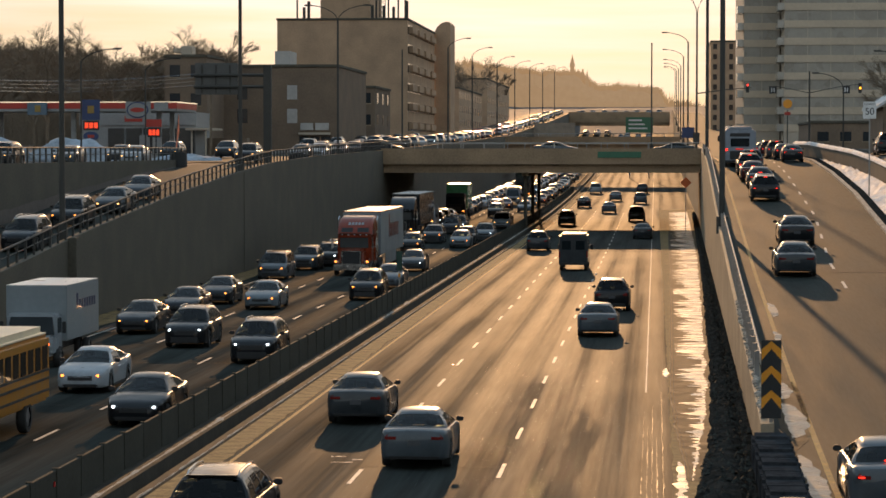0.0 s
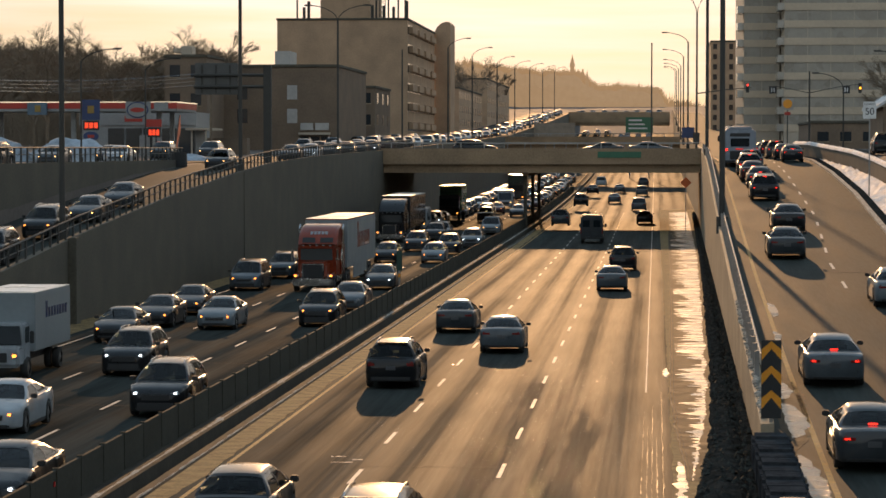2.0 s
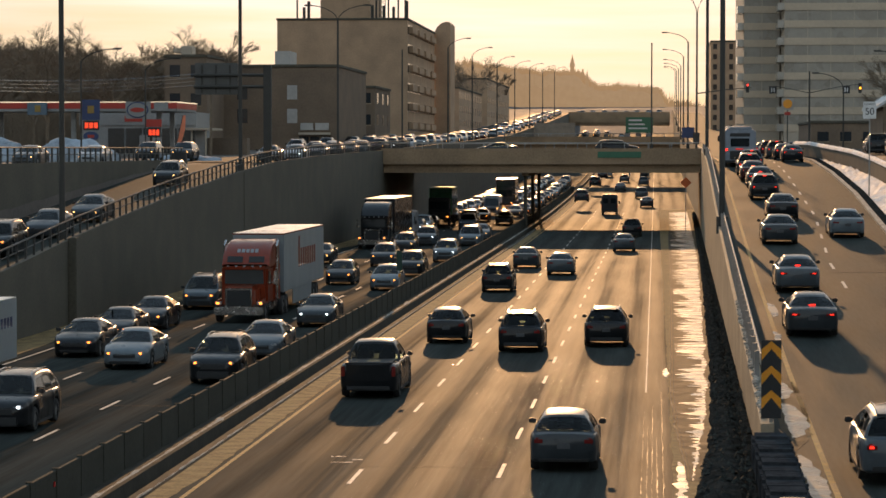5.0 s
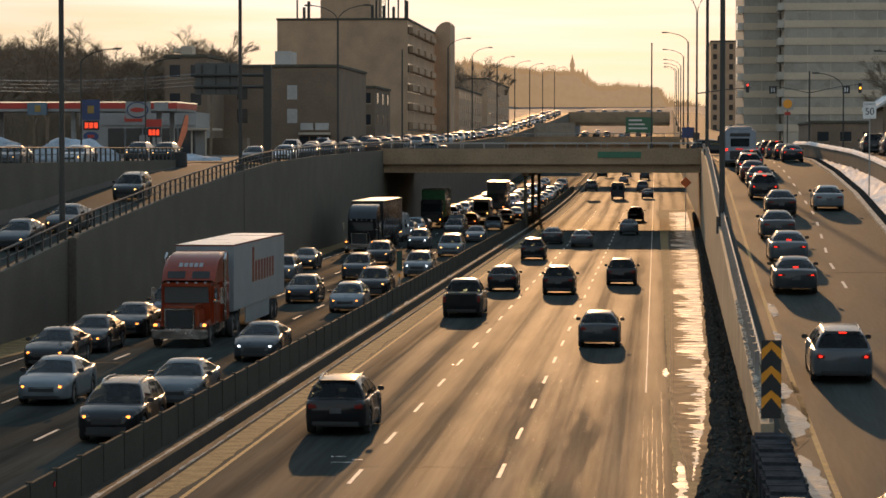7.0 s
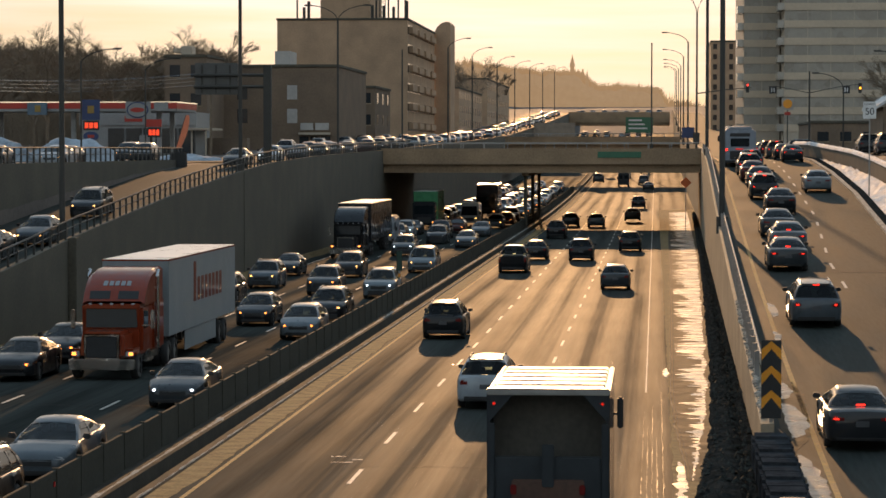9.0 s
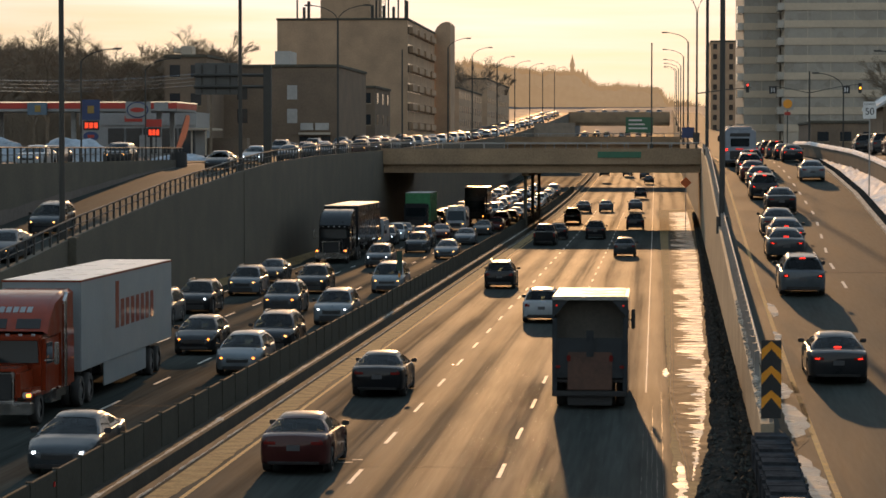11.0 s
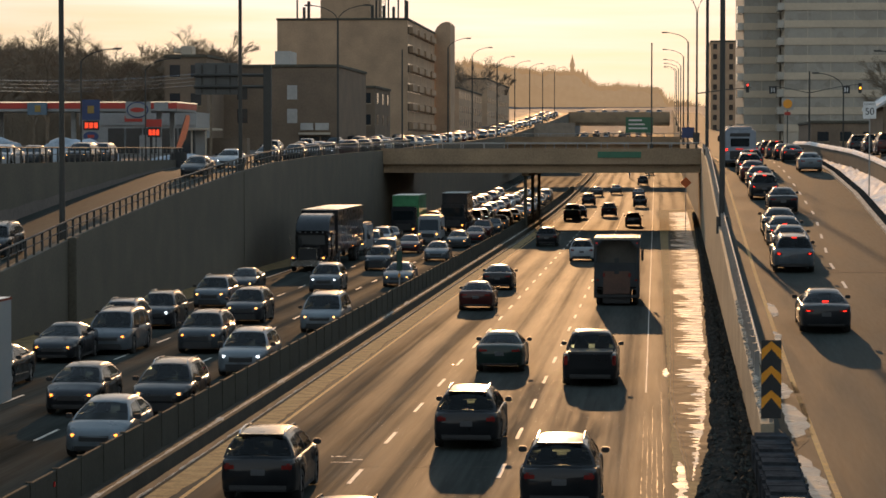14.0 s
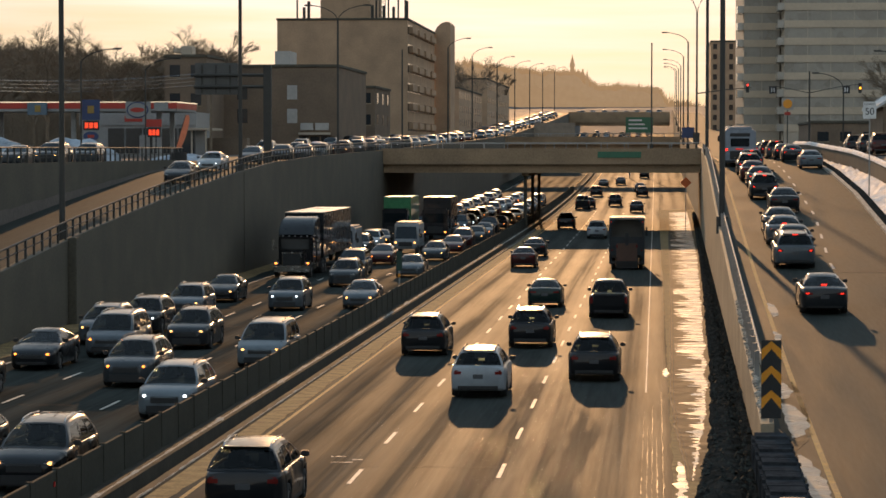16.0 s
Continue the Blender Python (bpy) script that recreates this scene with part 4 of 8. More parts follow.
def dump_truck(label):
    """High-sided truck with an open, dark rear and a ribbed roof; origin under the middle."""
    o = thing("collection_truck", pose(0, 0, 0), label, "truck")
    G = CARPAINT["grey"]
    R = surface("ribbed_roof", (0.4, 0.39, 0.38), rough=0.5, vary=0.3, scale=1.2, fine=8, bump=0.1, spec=0.25)
    RUST = surface("rusty_tailgate", (0.10, 0.052, 0.035), rough=0.7, vary=0.45, scale=1.2, fine=9)
    for s in (-1, 1):
        lr = lambda u, v: (min(s * u, s * v), max(s * u, s * v))
        part("side_panel", bbox(*lr(1.15, 1.22), -4.2, 1.6, 0.4, 3.56, 0.02), G, o)
        part("roof_rail", bbox(*lr(1.13, 1.225), -4.0, 1.6, 3.555, 3.61, 0.02), R, o)
        bm = bmesh.new()
        v = [bm.verts.new(p) for y in (-4.22, -4.1) for p in ((s * 1.2, y, 3.52), (s * 0.7, y, 3.52), (s * 1.2, y, 2.95))]
        bm.faces.new(v[:3]); bm.faces.new(v[3:])
        for i in range(3):
            bm.faces.new((v[i], v[(i + 1) % 3], v[3 + (i + 1) % 3], v[3 + i]))
        part("corner_gusset", bm, G, o)
        part("corner_post", bbox(*lr(1.06, 1.2), -4.24, -4.1, 0.4, 2.96, 0.02), G, o)
        part("tail_light", bbox(*lr(1.04, 1.11), -4.26, -4.21, 3.32, 3.38, 0.02), TAIL_RED, o, "small dim red lamp")
        part("mirror", bbox(*lr(1.26, 1.4), 3.0, 3.15, 2.1, 2.8, 0.03), BLACK, o)
        part("mirror_arm", bbox(*lr(1.1, 1.3), 3.05, 3.1, 2.4, 2.45, 0.01), BLACK, o)
        part("lower_tail_light", bbox(*lr(0.95, 1.1), -4.3, -4.24, 1.32, 1.42, 0.02), REDLENS, o)
        part("gate_hinge", bbox(*lr(0.62, 0.74), -4.34, -4.24, 1.55, 1.75, 0.02), REDLENS, o)
    part("roof_frame", bbox(-1.22, 1.22, -4.25, -4.0, 3.52, 3.65, 0.02), STEEL, o)
    part("roof_panel", bbox(-1.2, 1.2, -4.0, 1.6, 3.5, 3.56, 0.01), R, o)
    for k in range(6):
        y = -3.85 + k * 0.92
        part("roof_rib", bbox(-1.1, 1.1, y, y + 0.6, 3.55, 3.625, 0.02), R, o)
    part("bulkhead", bbox(-1.15, 1.15, 1.4, 1.5, 0.9, 3.5, 0.01), BLACK, o)
    # panel added near the opening to catch light, else the hold goes black
    part("light_catch_panel", bbox(-1.13, 1.13, -3.5, -3.3, 0.95, 3.48, 0.02), surface("dull_dark_steel", (0.075, 0.068, 0.055), rough=0.7, vary=0.4, scale=1.5, fine=9), o, "dark panel added to catch light in the open rear")
    part("hopper_floor", bbox(-1.15, 1.15, -4.1, 1.5, 0.85, 0.95, 0.01), BLACK, o)
    part("tailgate", bbox(-1.05, 1.05, -4.24, -4.1, 1.0, 2.3, 0.03), G, o)
    part("gate_panel", bbox(-0.72, 0.72, -4.3, -4.23, 0.62, 1.85, 0.03), RUST, o, "dull red-brown rear panel")
    part("lift_post", bbox(-0.12, 0.12, -4.34, -4.24, 1.7, 2.55, 0.02), G, o)
    part("cab", bbox(-1.12, 1.12, 1.7, 3.9, 0.7, 2.9, 0.12), CARPAINT["white"], o)
    part("rear_bumper", bbox(-1.15, 1.15, -4.33, -4.2, 0.42, 0.6, 0.03), BLACK, o)
    part("underrun_guard", bbox(-0.72, 0.72, -4.2, -4.1, 0.12, 0.6, 0.02), BLACK, o)
    part("chassis", bbox(-0.5, 0.5, -4.1, 3.5, 0.5, 0.85, 0.02), BLACK, o)
    axle_wheels(o, [3.0], 1.2, 0.5)
    axle_wheels(o, [-1.6, -2.9], 1.12, 0.5, 0.28, True)
    return o


def school_bus(label):
    o = thing("school_bus", pose(0, 0, 0), label, "bus")
    part("body", bbox(-1.2, 1.2, -5.2, 3.6, 0.75, 2.75, 0.1), SCHOOL, o)
    part("roof", bbox(-1.15, 1.15, -5.15, 3.55, 2.6, 3.0, 0.18), surface("bus_roof", (0.7, 0.6, 0.42), rough=0.4), o)
    part("hood", bbox(-0.95, 0.95, 3.4, 5.2, 0.6, 1.65, 0.15), SCHOOL, o)
    part("windscreen", bbox(-1.05, 1.05, 3.56, 3.64, 1.65, 2.55, 0.02), GLASS, o)
    part("warning_sign", bbox(-0.9, 0.9, 3.58, 3.66, 2.62, 2.85, 0.02), BLACK, o)
    for s in (-1, 1):
        for k in range(9):
            y = -4.9 + k * 0.9
            part("side_window", bbox(min(s * 1.195, s * 1.21), max(s * 1.195, s * 1.21), y, y + 0.7, 1.75, 2.45, 0.01), GLASS, o)
        for z in (1.05, 1.4, 1.66):
            part("rub_rail", bbox(min(s * 1.19, s * 1.23), max(s * 1.19, s * 1.23), -5.1, 3.5, z, z + 0.08, 0.015), BLACK, o)
        part("mirror", bbox(min(s * 1.25, s * 1.45), max(s * 1.25, s * 1.45), 3.7, 3.85, 1.6, 2.1, 0.04), BLACK, o)
        part("headlight", bbox(min(s * 0.6, s * 0.9), max(s * 0.6, s * 0.9), 5.15, 5.22, 0.95, 1.2, 0.03), LENS, o)
    part("bumper", bbox(-1.2, 1.2, 5.1, 5.35, 0.45, 0.7, 0.04), BLACK, o)
    part("emergency_door", bbox(-0.45, 0.45, -5.23, -5.19, 0.9, 2.5, 0.02), SCHOOL, o)
    axle_wheels(o, [4.2, -2.6], 1.18, 0.48)
    return o


def city_bus(label):
    o = thing("city_bus", pose(0, 0, 0), label, "bus")
    part("body", bbox(-1.28, 1.28, -6.1, 6.1, 0.35, 3.0, 0.14), BUSPAINT, o)
    part("roof_pod", bbox(-1.0, 1.0, -5.6, -1.0, 2.95, 3.2, 0.1), BUSPAINT, o)
    part("rear_window", bbox(-0.75, 0.75, -6.13, -6.08, 1.65, 2.3, 0.03), GLASS, o)
    part("destination_sign", bbox(-0.8, 0.8, -6.13, -6.08, 2.45, 2.72, 0.02), BLACK, o)
    part("engine_grille", bbox(-0.8, 0.8, -6.13, -6.08, 0.6, 1.3, 0.02), BLACK, o)
    part("rear_bumper", bbox(-1.2, 1.2, -6.2, -6.05, 0.35, 0.55, 0.04), BLACK, o)
    part("centre_brake_light", bbox(-0.35, 0.35, -6.14, -6.09, 1.4, 1.5, 0.02), TAIL_RED, o, "glowing red light strip")
    for s in (-1, 1):
        part("tail_light", bbox(min(s * 0.98, s * 1.16), max(s * 0.98, s * 1.16), -6.14, -6.08, 1.3, 1.5, 0.03), LIT_RED, o, "glowing red brake light")
        for k in range(7):
            y = -5.0 + k * 1.5
            part("side_window", bbox(min(s * 1.275, s * 1.29), max(s * 1.275, s * 1.29), y, y + 1.3, 1.5, 2.4, 0.02), GLASS, o)
        part("mirror", bbox(min(s * 1.3, s * 1.5), max(s * 1.3, s * 1.5), 5.9, 6.05, 1.7, 2.2, 0.03), BLACK, o)
    axle_wheels(o, [-3.4, 3.4], 1.26, 0.48)
    return o


def cargo_van(label, colour):
    o = thing("cargo_van", pose(0, 0, 0), label, "van")
    P = CARPAINT[colour]
    part("body", bbox(-1.0, 1.0, -3.0, 1.9, 0.45, 2.55, 0.14, 0.03), P, o)
    part("hood", bbox(-0.95, 0.95, 1.7, 3.0, 0.45, 1.25, 0.16), P, o)
    part("windscreen", pane([(0.9, 2.35, 1.22), (-0.9, 2.35, 1.22), (-0.8, 1.85, 2.2), (0.8, 1.85, 2.2)], 0.02, 0.98, 0.02, 0.98, 0.02, 0.2), GLASS, o)
    for s in (-1, 1):
        part("rear_door", bbox(min(s * 0.02, s * 0.9), max(s * 0.02, s * 0.9), -3.03, -2.98, 0.6, 2.4, 0.02), P, o)
        part("rear_window", bbox(min(s * 0.15, s * 0.8), max(s * 0.15, s * 0.8), -3.045, -3.0, 1.45, 2.1, 0.02), GLASS, o)
        part("tail_light", bbox(min(s * 0.9, s * 1.0), max(s * 0.9, s * 1.0), -3.04, -2.9, 0.9, 1.4, 0.02), REDLENS, o)
        hl = part("headlight", bbox(min(s * 0.6, s * 0.92), max(s * 0.6, s * 0.92), 2.85, 3.02, 0.85, 1.05, 0.03), LENS, o)
        part("bulb", bbox(min(s * 0.68, s * 0.84), max(s * 0.68, s * 0.84), 3.0, 3.03, 0.9, 1.0, 0.01), LIT_WARM, hl, "lit lamp")
        part("mirror", bbox(min(s * 1.05, s * 1.25), max(s * 1.05, s * 1.25), 1.7, 1.85, 1.3, 1.65, 0.03), BLACK, o)
        part("side_window", bbox(min(s * 0.97, s * 0.995), max(s * 0.97, s * 0.995), 0.7, 1.6, 1.35, 2.0, 0.02), GLASS, o)
    part("bumper", bbox(-0.98, 0.98, -3.12, -2.95, 0.42, 0.6, 0.03), BLACK, o)
    part("grille", bbox(-0.55, 0.55, 2.97, 3.03, 0.65, 1.0, 0.02), BLACK, o)
    for y in (-1.9, 2.05):
        for x in (-0.85, 0.85):
            wheel_parts(o, x, y, 0.36, 0.24)
    return o


def far_truck(label, paintwork):
    """Cab-over freight truck that stays far off; origin under the front."""
    o = thing("freight_truck", pose(0, 0, 0), label, "truck")
    part("cargo_box", bbox(-1.25, 1.25, -10.5, -2.4, 1.1, 4.0, 0.04), paintwork, o)
    part("cargo_roof", bbox(-1.23, 1.23, -10.48, -2.42, 3.99, 4.02, 0), SUNLIT_ROOF, o)
    part("cab", bbox(-1.15, 1.15, -2.3, -0.1, 0.6, 3.0, 0.12), CARPAINT["darkgrey"], o)
    part("windscreen", bbox(-1.0, 1.0, -0.14, -0.08, 1.7, 2.6, 0.03), GLASS, o)
    part("grille", bbox(-0.7, 0.7, -0.14, -0.06, 0.8, 1.4, 0.02), BLACK, o)
    for s in (-1, 1):
        hl = part("headlight", bbox(min(s * 0.8, s * 1.05), max(s * 0.8, s * 1.05), -0.14, -0.06, 0.8, 1.0, 0.02), LENS, o)
        part("turn_lamp", bbox(min(s * 0.85, s * 1.0), max(s * 0.85, s * 1.0), -0.07, -0.04, 0.85, 0.96, 0.01), LIT_AMBER, hl, "lit amber lamp")
    axle_wheels(o, [-1.2, -7.6, -8.9], 1.2)
    return o

# ---- median: kerb, low concrete barrier with a dusty ledge, dark screen panels ----
MY = span(-60, 860, 12)
LEDGE = surface("dusty_ledge", (0.34, 0.31, 0.26), rough=0.9, vary=0.8, scale=2.2, fine=8, bump=0.4)
# one dark tone for the median barrier and its kerb
barrier_mat = surface("dark_median_concrete", (0.056, 0.05, 0.038), rough=0.95, vary=0.5, scale=0.7, fine=8, bump=0.3, spec=0.2)
kerb = bmesh.new()
loft(kerb, [[(-12.55, y, hw(y) - 0.05), (-12.55, y, hw(y) + 0.07), (-12.3, y, hw(y) + 0.07), (-12.22, y, hw(y) - 0.05)] for y in MY])
kerb = one("kerb", kerb, barrier_mat, "low dark concrete kerb along the median", "kerb", "structure")
# broken pale strip along the top edge of the kerb
bm = bmesh.new()
rows = []
for y in span(30, 300, 0.4):
    w = max(0.003, 0.03 + 0.1 * noise.noise(Vector((5, y * 0.3, 2))) + 0.12 * noise.noise(Vector((6, y * 1.3, 2))))
    rows.append([(-12.33 - w * 0.6, y, hw(y) + 0.066), (-12.31, y, hw(y) + 0.072 + w * 0.25), (-12.29 + w * 0.1, y, hw(y) + 0.06)])
loft(bm, rows)
part("kerb_pale_edge", bm, LEDGE, kerb, "broken pale strip on the kerb edge", smooth=40)
bm = bmesh.new()
loft(bm, [[(-13.34, y, hw(y) - 0.1), (-13.34, y, hw(y) + 0.3), (-12.84, y, hw(y) + 0.34), (-12.79, y, hw(y) + 0.3), (-12.74, y, hw(y) - 0.1)] for y in MY])
barrier = one("median_barrier", bm, barrier_mat, "low dark concrete median barrier with dusty top", "barrier")
bm = bmesh.new()
rows = []
for y in span(30, 420, 0.4):
    w = max(0.004, 0.03 + 0.18 * noise.noise(Vector((0, y * 0.35, 7))) + 0.2 * noise.noise(Vector((2, y * 1.1, 7))))
    rows.append([(-12.95 - w * 0.7, y, hw(y) + 0.32), (-12.93 - w * 0.2, y, hw(y) + 0.345 + w * 0.35), (-12.9, y, hw(y) + 0.345 + w * 0.3), (-12.87 + w * 0.35, y, hw(y) + 0.325)])
loft(bm, rows)
part("dust_ledge", bm, LEDGE, barrier, "ragged ridge of dusty snow along the top", smooth=40)
screen = thing("glare_screen", pose(0, 0, 0), "dark panelled glare screen along the median", "fence")
sme = {}
for k in range(160):
    y = 30 + 2.5 * k
    bm = bmesh.new()
    if y < 230:
        if "p" not in sme:
            box(bm, -0.04, 0.04, 0.03, 2.44, 0.0, 1.22)
            bmesh.ops.bevel(bm, geom=list(bm.edges), offset=0.012, segments=1, affect="EDGES")
            sme["p"] = mesh_of("panel", bm, FENCE)
            bm = bmesh.new()
            box(bm, -0.06, 0.06, -0.05, 0.05, 0.0, 1.26)
            sme["q"] = mesh_of("post", bm, FENCE)
    for nm, key in (("panel", "p"), ("post", "q")):
        p = new(nm, sme[key])
        p.parent, p.location = screen, (-13.42, y, hw(y + 1.2) - 0.02)

ry = 57.2
part("reflector", bbox(-13.38, -13.35, ry - 0.05, ry + 0.05, hw(ry) + 0.85, hw(ry) + 0.97, 0.01), surface("red_reflector", (0.6, 0.03, 0.03), rough=0.3), screen, "small red reflector")

# small marker on a post behind the screen
mk = thing("median_marker", pose(-13.62, 138.7, hw(138.7)), "narrow dark green marker panel on a short post", "marker")
part("panel", bbox(-0.15, 0.15, -0.05, 0.05, 1.9, 2.95, 0.015), surface("marker_green", (0.015, 0.05, 0.035), rough=0.6), mk)
part("post", bbox(-0.04, 0.04, -0.04, 0.04, -0.05, 1.92, 0.01), STEEL, mk)
part("reflector", bbox(-0.06, 0.06, -0.07, -0.045, 1.55, 1.75, 0.005), ORANGE, mk)

# piers below the lamp posts on the left wall
for y in (123.4,):
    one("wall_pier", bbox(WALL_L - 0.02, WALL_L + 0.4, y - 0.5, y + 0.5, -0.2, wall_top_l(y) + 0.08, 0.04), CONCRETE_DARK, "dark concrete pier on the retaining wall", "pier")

# ---- road dirt, wet strip and slush along the edges ----
sheet("dirt_strip", span(30, 420, 0.35), lambda y: -12.25, lambda y: -11.55 + 0.2 * noise.noise(Vector((2, y * 0.2, 0))) + 0.08 * noise.noise(Vector((4, y * 0.9, 0))) + 0.04 * noise.noise(Vector((4, y * 2.9, 0))), hw, DIRT, "tan road dirt along the median kerb", "ground", n=3, lift=0.008)
sheet("left_dirt_strip", span(30, 300, 5), K(WALL_L), lambda y: -26.3 + 0.25 * math.sin(y * 0.31) + 0.15 * math.sin(y * 1.1), hw, DIRT, "tan road dirt at the foot of the wall", "ground", n=3, lift=0.008)
def ragged(seed, y, big, small):
    """Uneven outline of a wet patch."""
    return big * noise.noise(Vector((seed, y * 0.22, 0))) + small * noise.noise(Vector((seed, y * 1.7, 4))) + small * 0.8 * noise.noise(Vector((seed, y * 4.1, 9)))


joint_x = table([(50, 0.95), (70, 0.86), (78, 0.68), (89, 0.6), (103, 0.68), (150, 0.95), (221, 1.22), (330, 1.6)])
water_x = table([(64, 0.9), (70, 1.12), (78, 1.46), (89, 1.74), (103, 1.98), (150, 2.6), (209, 3.3), (300, 3.9), (340, 4.0)])
sheet("gutter_silt", span(66, 335, 0.6), joint_x, lambda y: water_x(y) + 0.22 + 0.12 * noise.noise(Vector((4, y * 0.5, 1))), hw, WETDIRT, "wet tan silt in the gutter of the shoulder", "ground", n=4, lift=0.011)


def spikes(y):
    """How far the water reaches back over the silt, in ragged tongues."""
    a = 0.3 + 0.4 * min(1, max(0, (y - 80) / 50)) + 0.9 * noise.noise(Vector((0, y * 0.16, 0))) + 0.75 * noise.noise(Vector((1, y * 0.9, 3))) + 0.7 * noise.noise(Vector((2, y * 2.6, 6)))
    return min(1.0, max(0.1, a))


sheet("wet_strip", span(66, 335, 0.16), lambda y: water_x(y) - 0.02 - (water_x(y) - joint_x(y) - 0.12) * spikes(y), lambda y: water_x(y) + ragged(9, y, 0.12, 0.09), hw, WET, "wet ice and meltwater shining along the road edge", "water", n=4, lift=0.016)
for y0, y1, xa, xb in ((56, 70, 0.42, 0.85), (96, 100, 0.28, 0.5)):
    mid, hl = (y0 + y1) / 2, (y1 - y0) / 2
    sheet("melt_puddle", span(y0, y1, 0.16), lambda y: (xa + xb) / 2 - (xb - xa) / 2 * max(0.05, 1 - ((y - mid) / hl) ** 2) ** 0.5 * spikes(y + xa * 50), lambda y: (xa + xb) / 2 + 0.04 + (xb - xa) / 2 * max(0.05, 1 - ((y - mid) / hl) ** 2) ** 0.5 * spikes(y * 1.1 + xb * 70), hw, WET, "thin puddle of meltwater on the shoulder", "water", n=3, lift=0.017)
for k, (x, y0, y1, wide) in enumerate(((-0.34, 50, 82, 0.07), (-0.2, 50, 79, 0.05), (-0.07, 52, 86, 0.035), (0.06, 50, 76, 0.06), (0.22, 54, 92, 0.03))):
    sheet("damp_streak", span(y0, y1, 0.12), lambda y: x + 0.02 * noise.noise(Vector((k, y * 0.5, 0))), lambda y: x + 0.004 + 0.02 * noise.noise(Vector((k, y * 0.5, 0))) + wide * 0.8 * max(0, spikes(y * 1.3 + 31 * k) - 0.4) * min(1, (y1 - y) / 8), hw, DAMP, "thin shining streak of damp along the shoulder", "water", n=2, lift=0.009 + 0.001 * k)
sheet("ramp_silt", span(54, 96, 0.4), lambda y: 3.42 + ragged(3, y, 0.05, 0.04), lambda y: 3.7 + 0.75 * max(0, 1 - abs(y - 76) / 9) ** 0.6 + ragged(6, y, 0.2, 0.12), ramp_z, WETDIRT, "wet pale silt beside the crash cushion", "ground", n=3, lift=0.006)
for y0, y1, xa, xb in ((69, 76, 3.6, 4.3), (77, 81, 3.7, 4.15), (92, 95, 4.25, 4.5), (100, 105, 4.45, 4.8), (53, 66, 3.55, 4.1)):
    mid, hl = (y0 + y1) / 2, (y1 - y0) / 2
    sheet("ramp_puddle", span(y0, y1, 0.2), lambda y: xa + 0.1 * noise.noise(Vector((xa, y * 0.9, 5))), lambda y: xa + 0.05 + (xb - xa) * max(0.02, 1 - ((y - mid) / hl) ** 2) ** 0.5 * (0.8 + 0.25 * noise.noise(Vector((xb, y * 1.3, 2)))), ramp_z, WET, "meltwater lying on the slip road edge", "water", n=3, lift=0.01)
# mended asphalt and cracks
for nm, y0, y1, xa, xb, sd in (("asphalt_patch", 118, 124, -26.0, -24.9, 5),):
    sheet(nm, span(y0, y1, 0.8), lambda y: xa + ragged(sd, y, 0.25, 0.05), lambda y: xb + ragged(sd + 20, y, 0.25, 0.05), hw, PATCH, "dark oil-stained strip of mended asphalt", "road", n=3, lift=0.004)
cr = thing("pavement_crack", pose(0, 0, 0), "dark tarred cracks in the highway asphalt", "crack", kind="structure")
for x, y0, y1, wd in ((0.3, 84, 150, 0.02),):
    part("long_crack", stripe(span(y0, y1, 0.7), lambda y: x + 0.05 * noise.noise(Vector((x, y * 0.3, 2))) + 0.03 * noise.noise(Vector((x, y * 1.3, 2))), wd, hw, 0.0105), PATCH, cr)
for off, wd in ((-0.05, 0.06), (0.05, 0.025)):
    part("joint_seam", stripe(span(66, 260, 0.6), lambda y: joint_x(y) + off + 0.06 * noise.noise(Vector((off, y * 0.5, 2))) + 0.05 * noise.noise(Vector((off, y * 1.7, 2))), wd, hw, 0.02), PATCH, cr, "dark raised seam of grit along the joint")
for y, xa, xb in ((116.6, -0.2, 0.62), (97.5, -6.0, -2.5), (68.5, -8.0, -3.5), (140, -11.5, -0.4), (84, -20.8, -14.6), (101, -26, -14.6), (122, -26, -14.6)):
    bm = bmesh.new()
    loft(bm, [[(u, y + 0.15 * noise.noise(Vector((u * 0.8, y, 5))) - 0.03, hw(y) + 0.0085), (u, y + 0.15 * noise.noise(Vector((u * 0.8, y, 5))) + 0.03, hw(y) + 0.0085)] for u in span(xa, xb, 0.3)])
    part("cross_crack", bm, PATCH, cr)
bm = bmesh.new()
loft(bm, [[(u, 118.9 + 0.1 * noise.noise(Vector((u, 0, 5))), ramp_z(118.9) + 0.012), (u, 119.25 + 0.1 * noise.noise(Vector((u, 0, 5))), ramp_z(119.25) + 0.012)] for u in span(7.9, 11.4, 0.3)])
part("ramp_joint", bm, PATCH, cr)
for y, x, w in ((69.2, -8.35, 0.3), (70.5, -8.6, 0.2), (69.8, -8.0, 0.15)):
    bm = bmesh.new()
    loft(bm, [[(x + u * w, y + 0.2 * noise.noise(Vector((u * 5, y, 1))), hw(y) + 0.0095), (x + u * w, y + 0.1 + 0.12 * noise.noise(Vector((u * 5, y, 3))), hw(y) + 0.0095)] for u in span(-1, 1, 0.2)])
    part("paint_scuff", bm, WHITE_LINE, cr, "worn white paint scuff")
bank_x = table([(46, 0.9), (63, 0.98), (66, 1.12), (70, 1.32), (78, 1.62), (89, 1.86), (103, 2.12), (118, 2.3), (150, 2.75), (195, 3.3), (260, 3.95), (330, 4.6)])
bm = bmesh.new()
ri = random.Random(8)
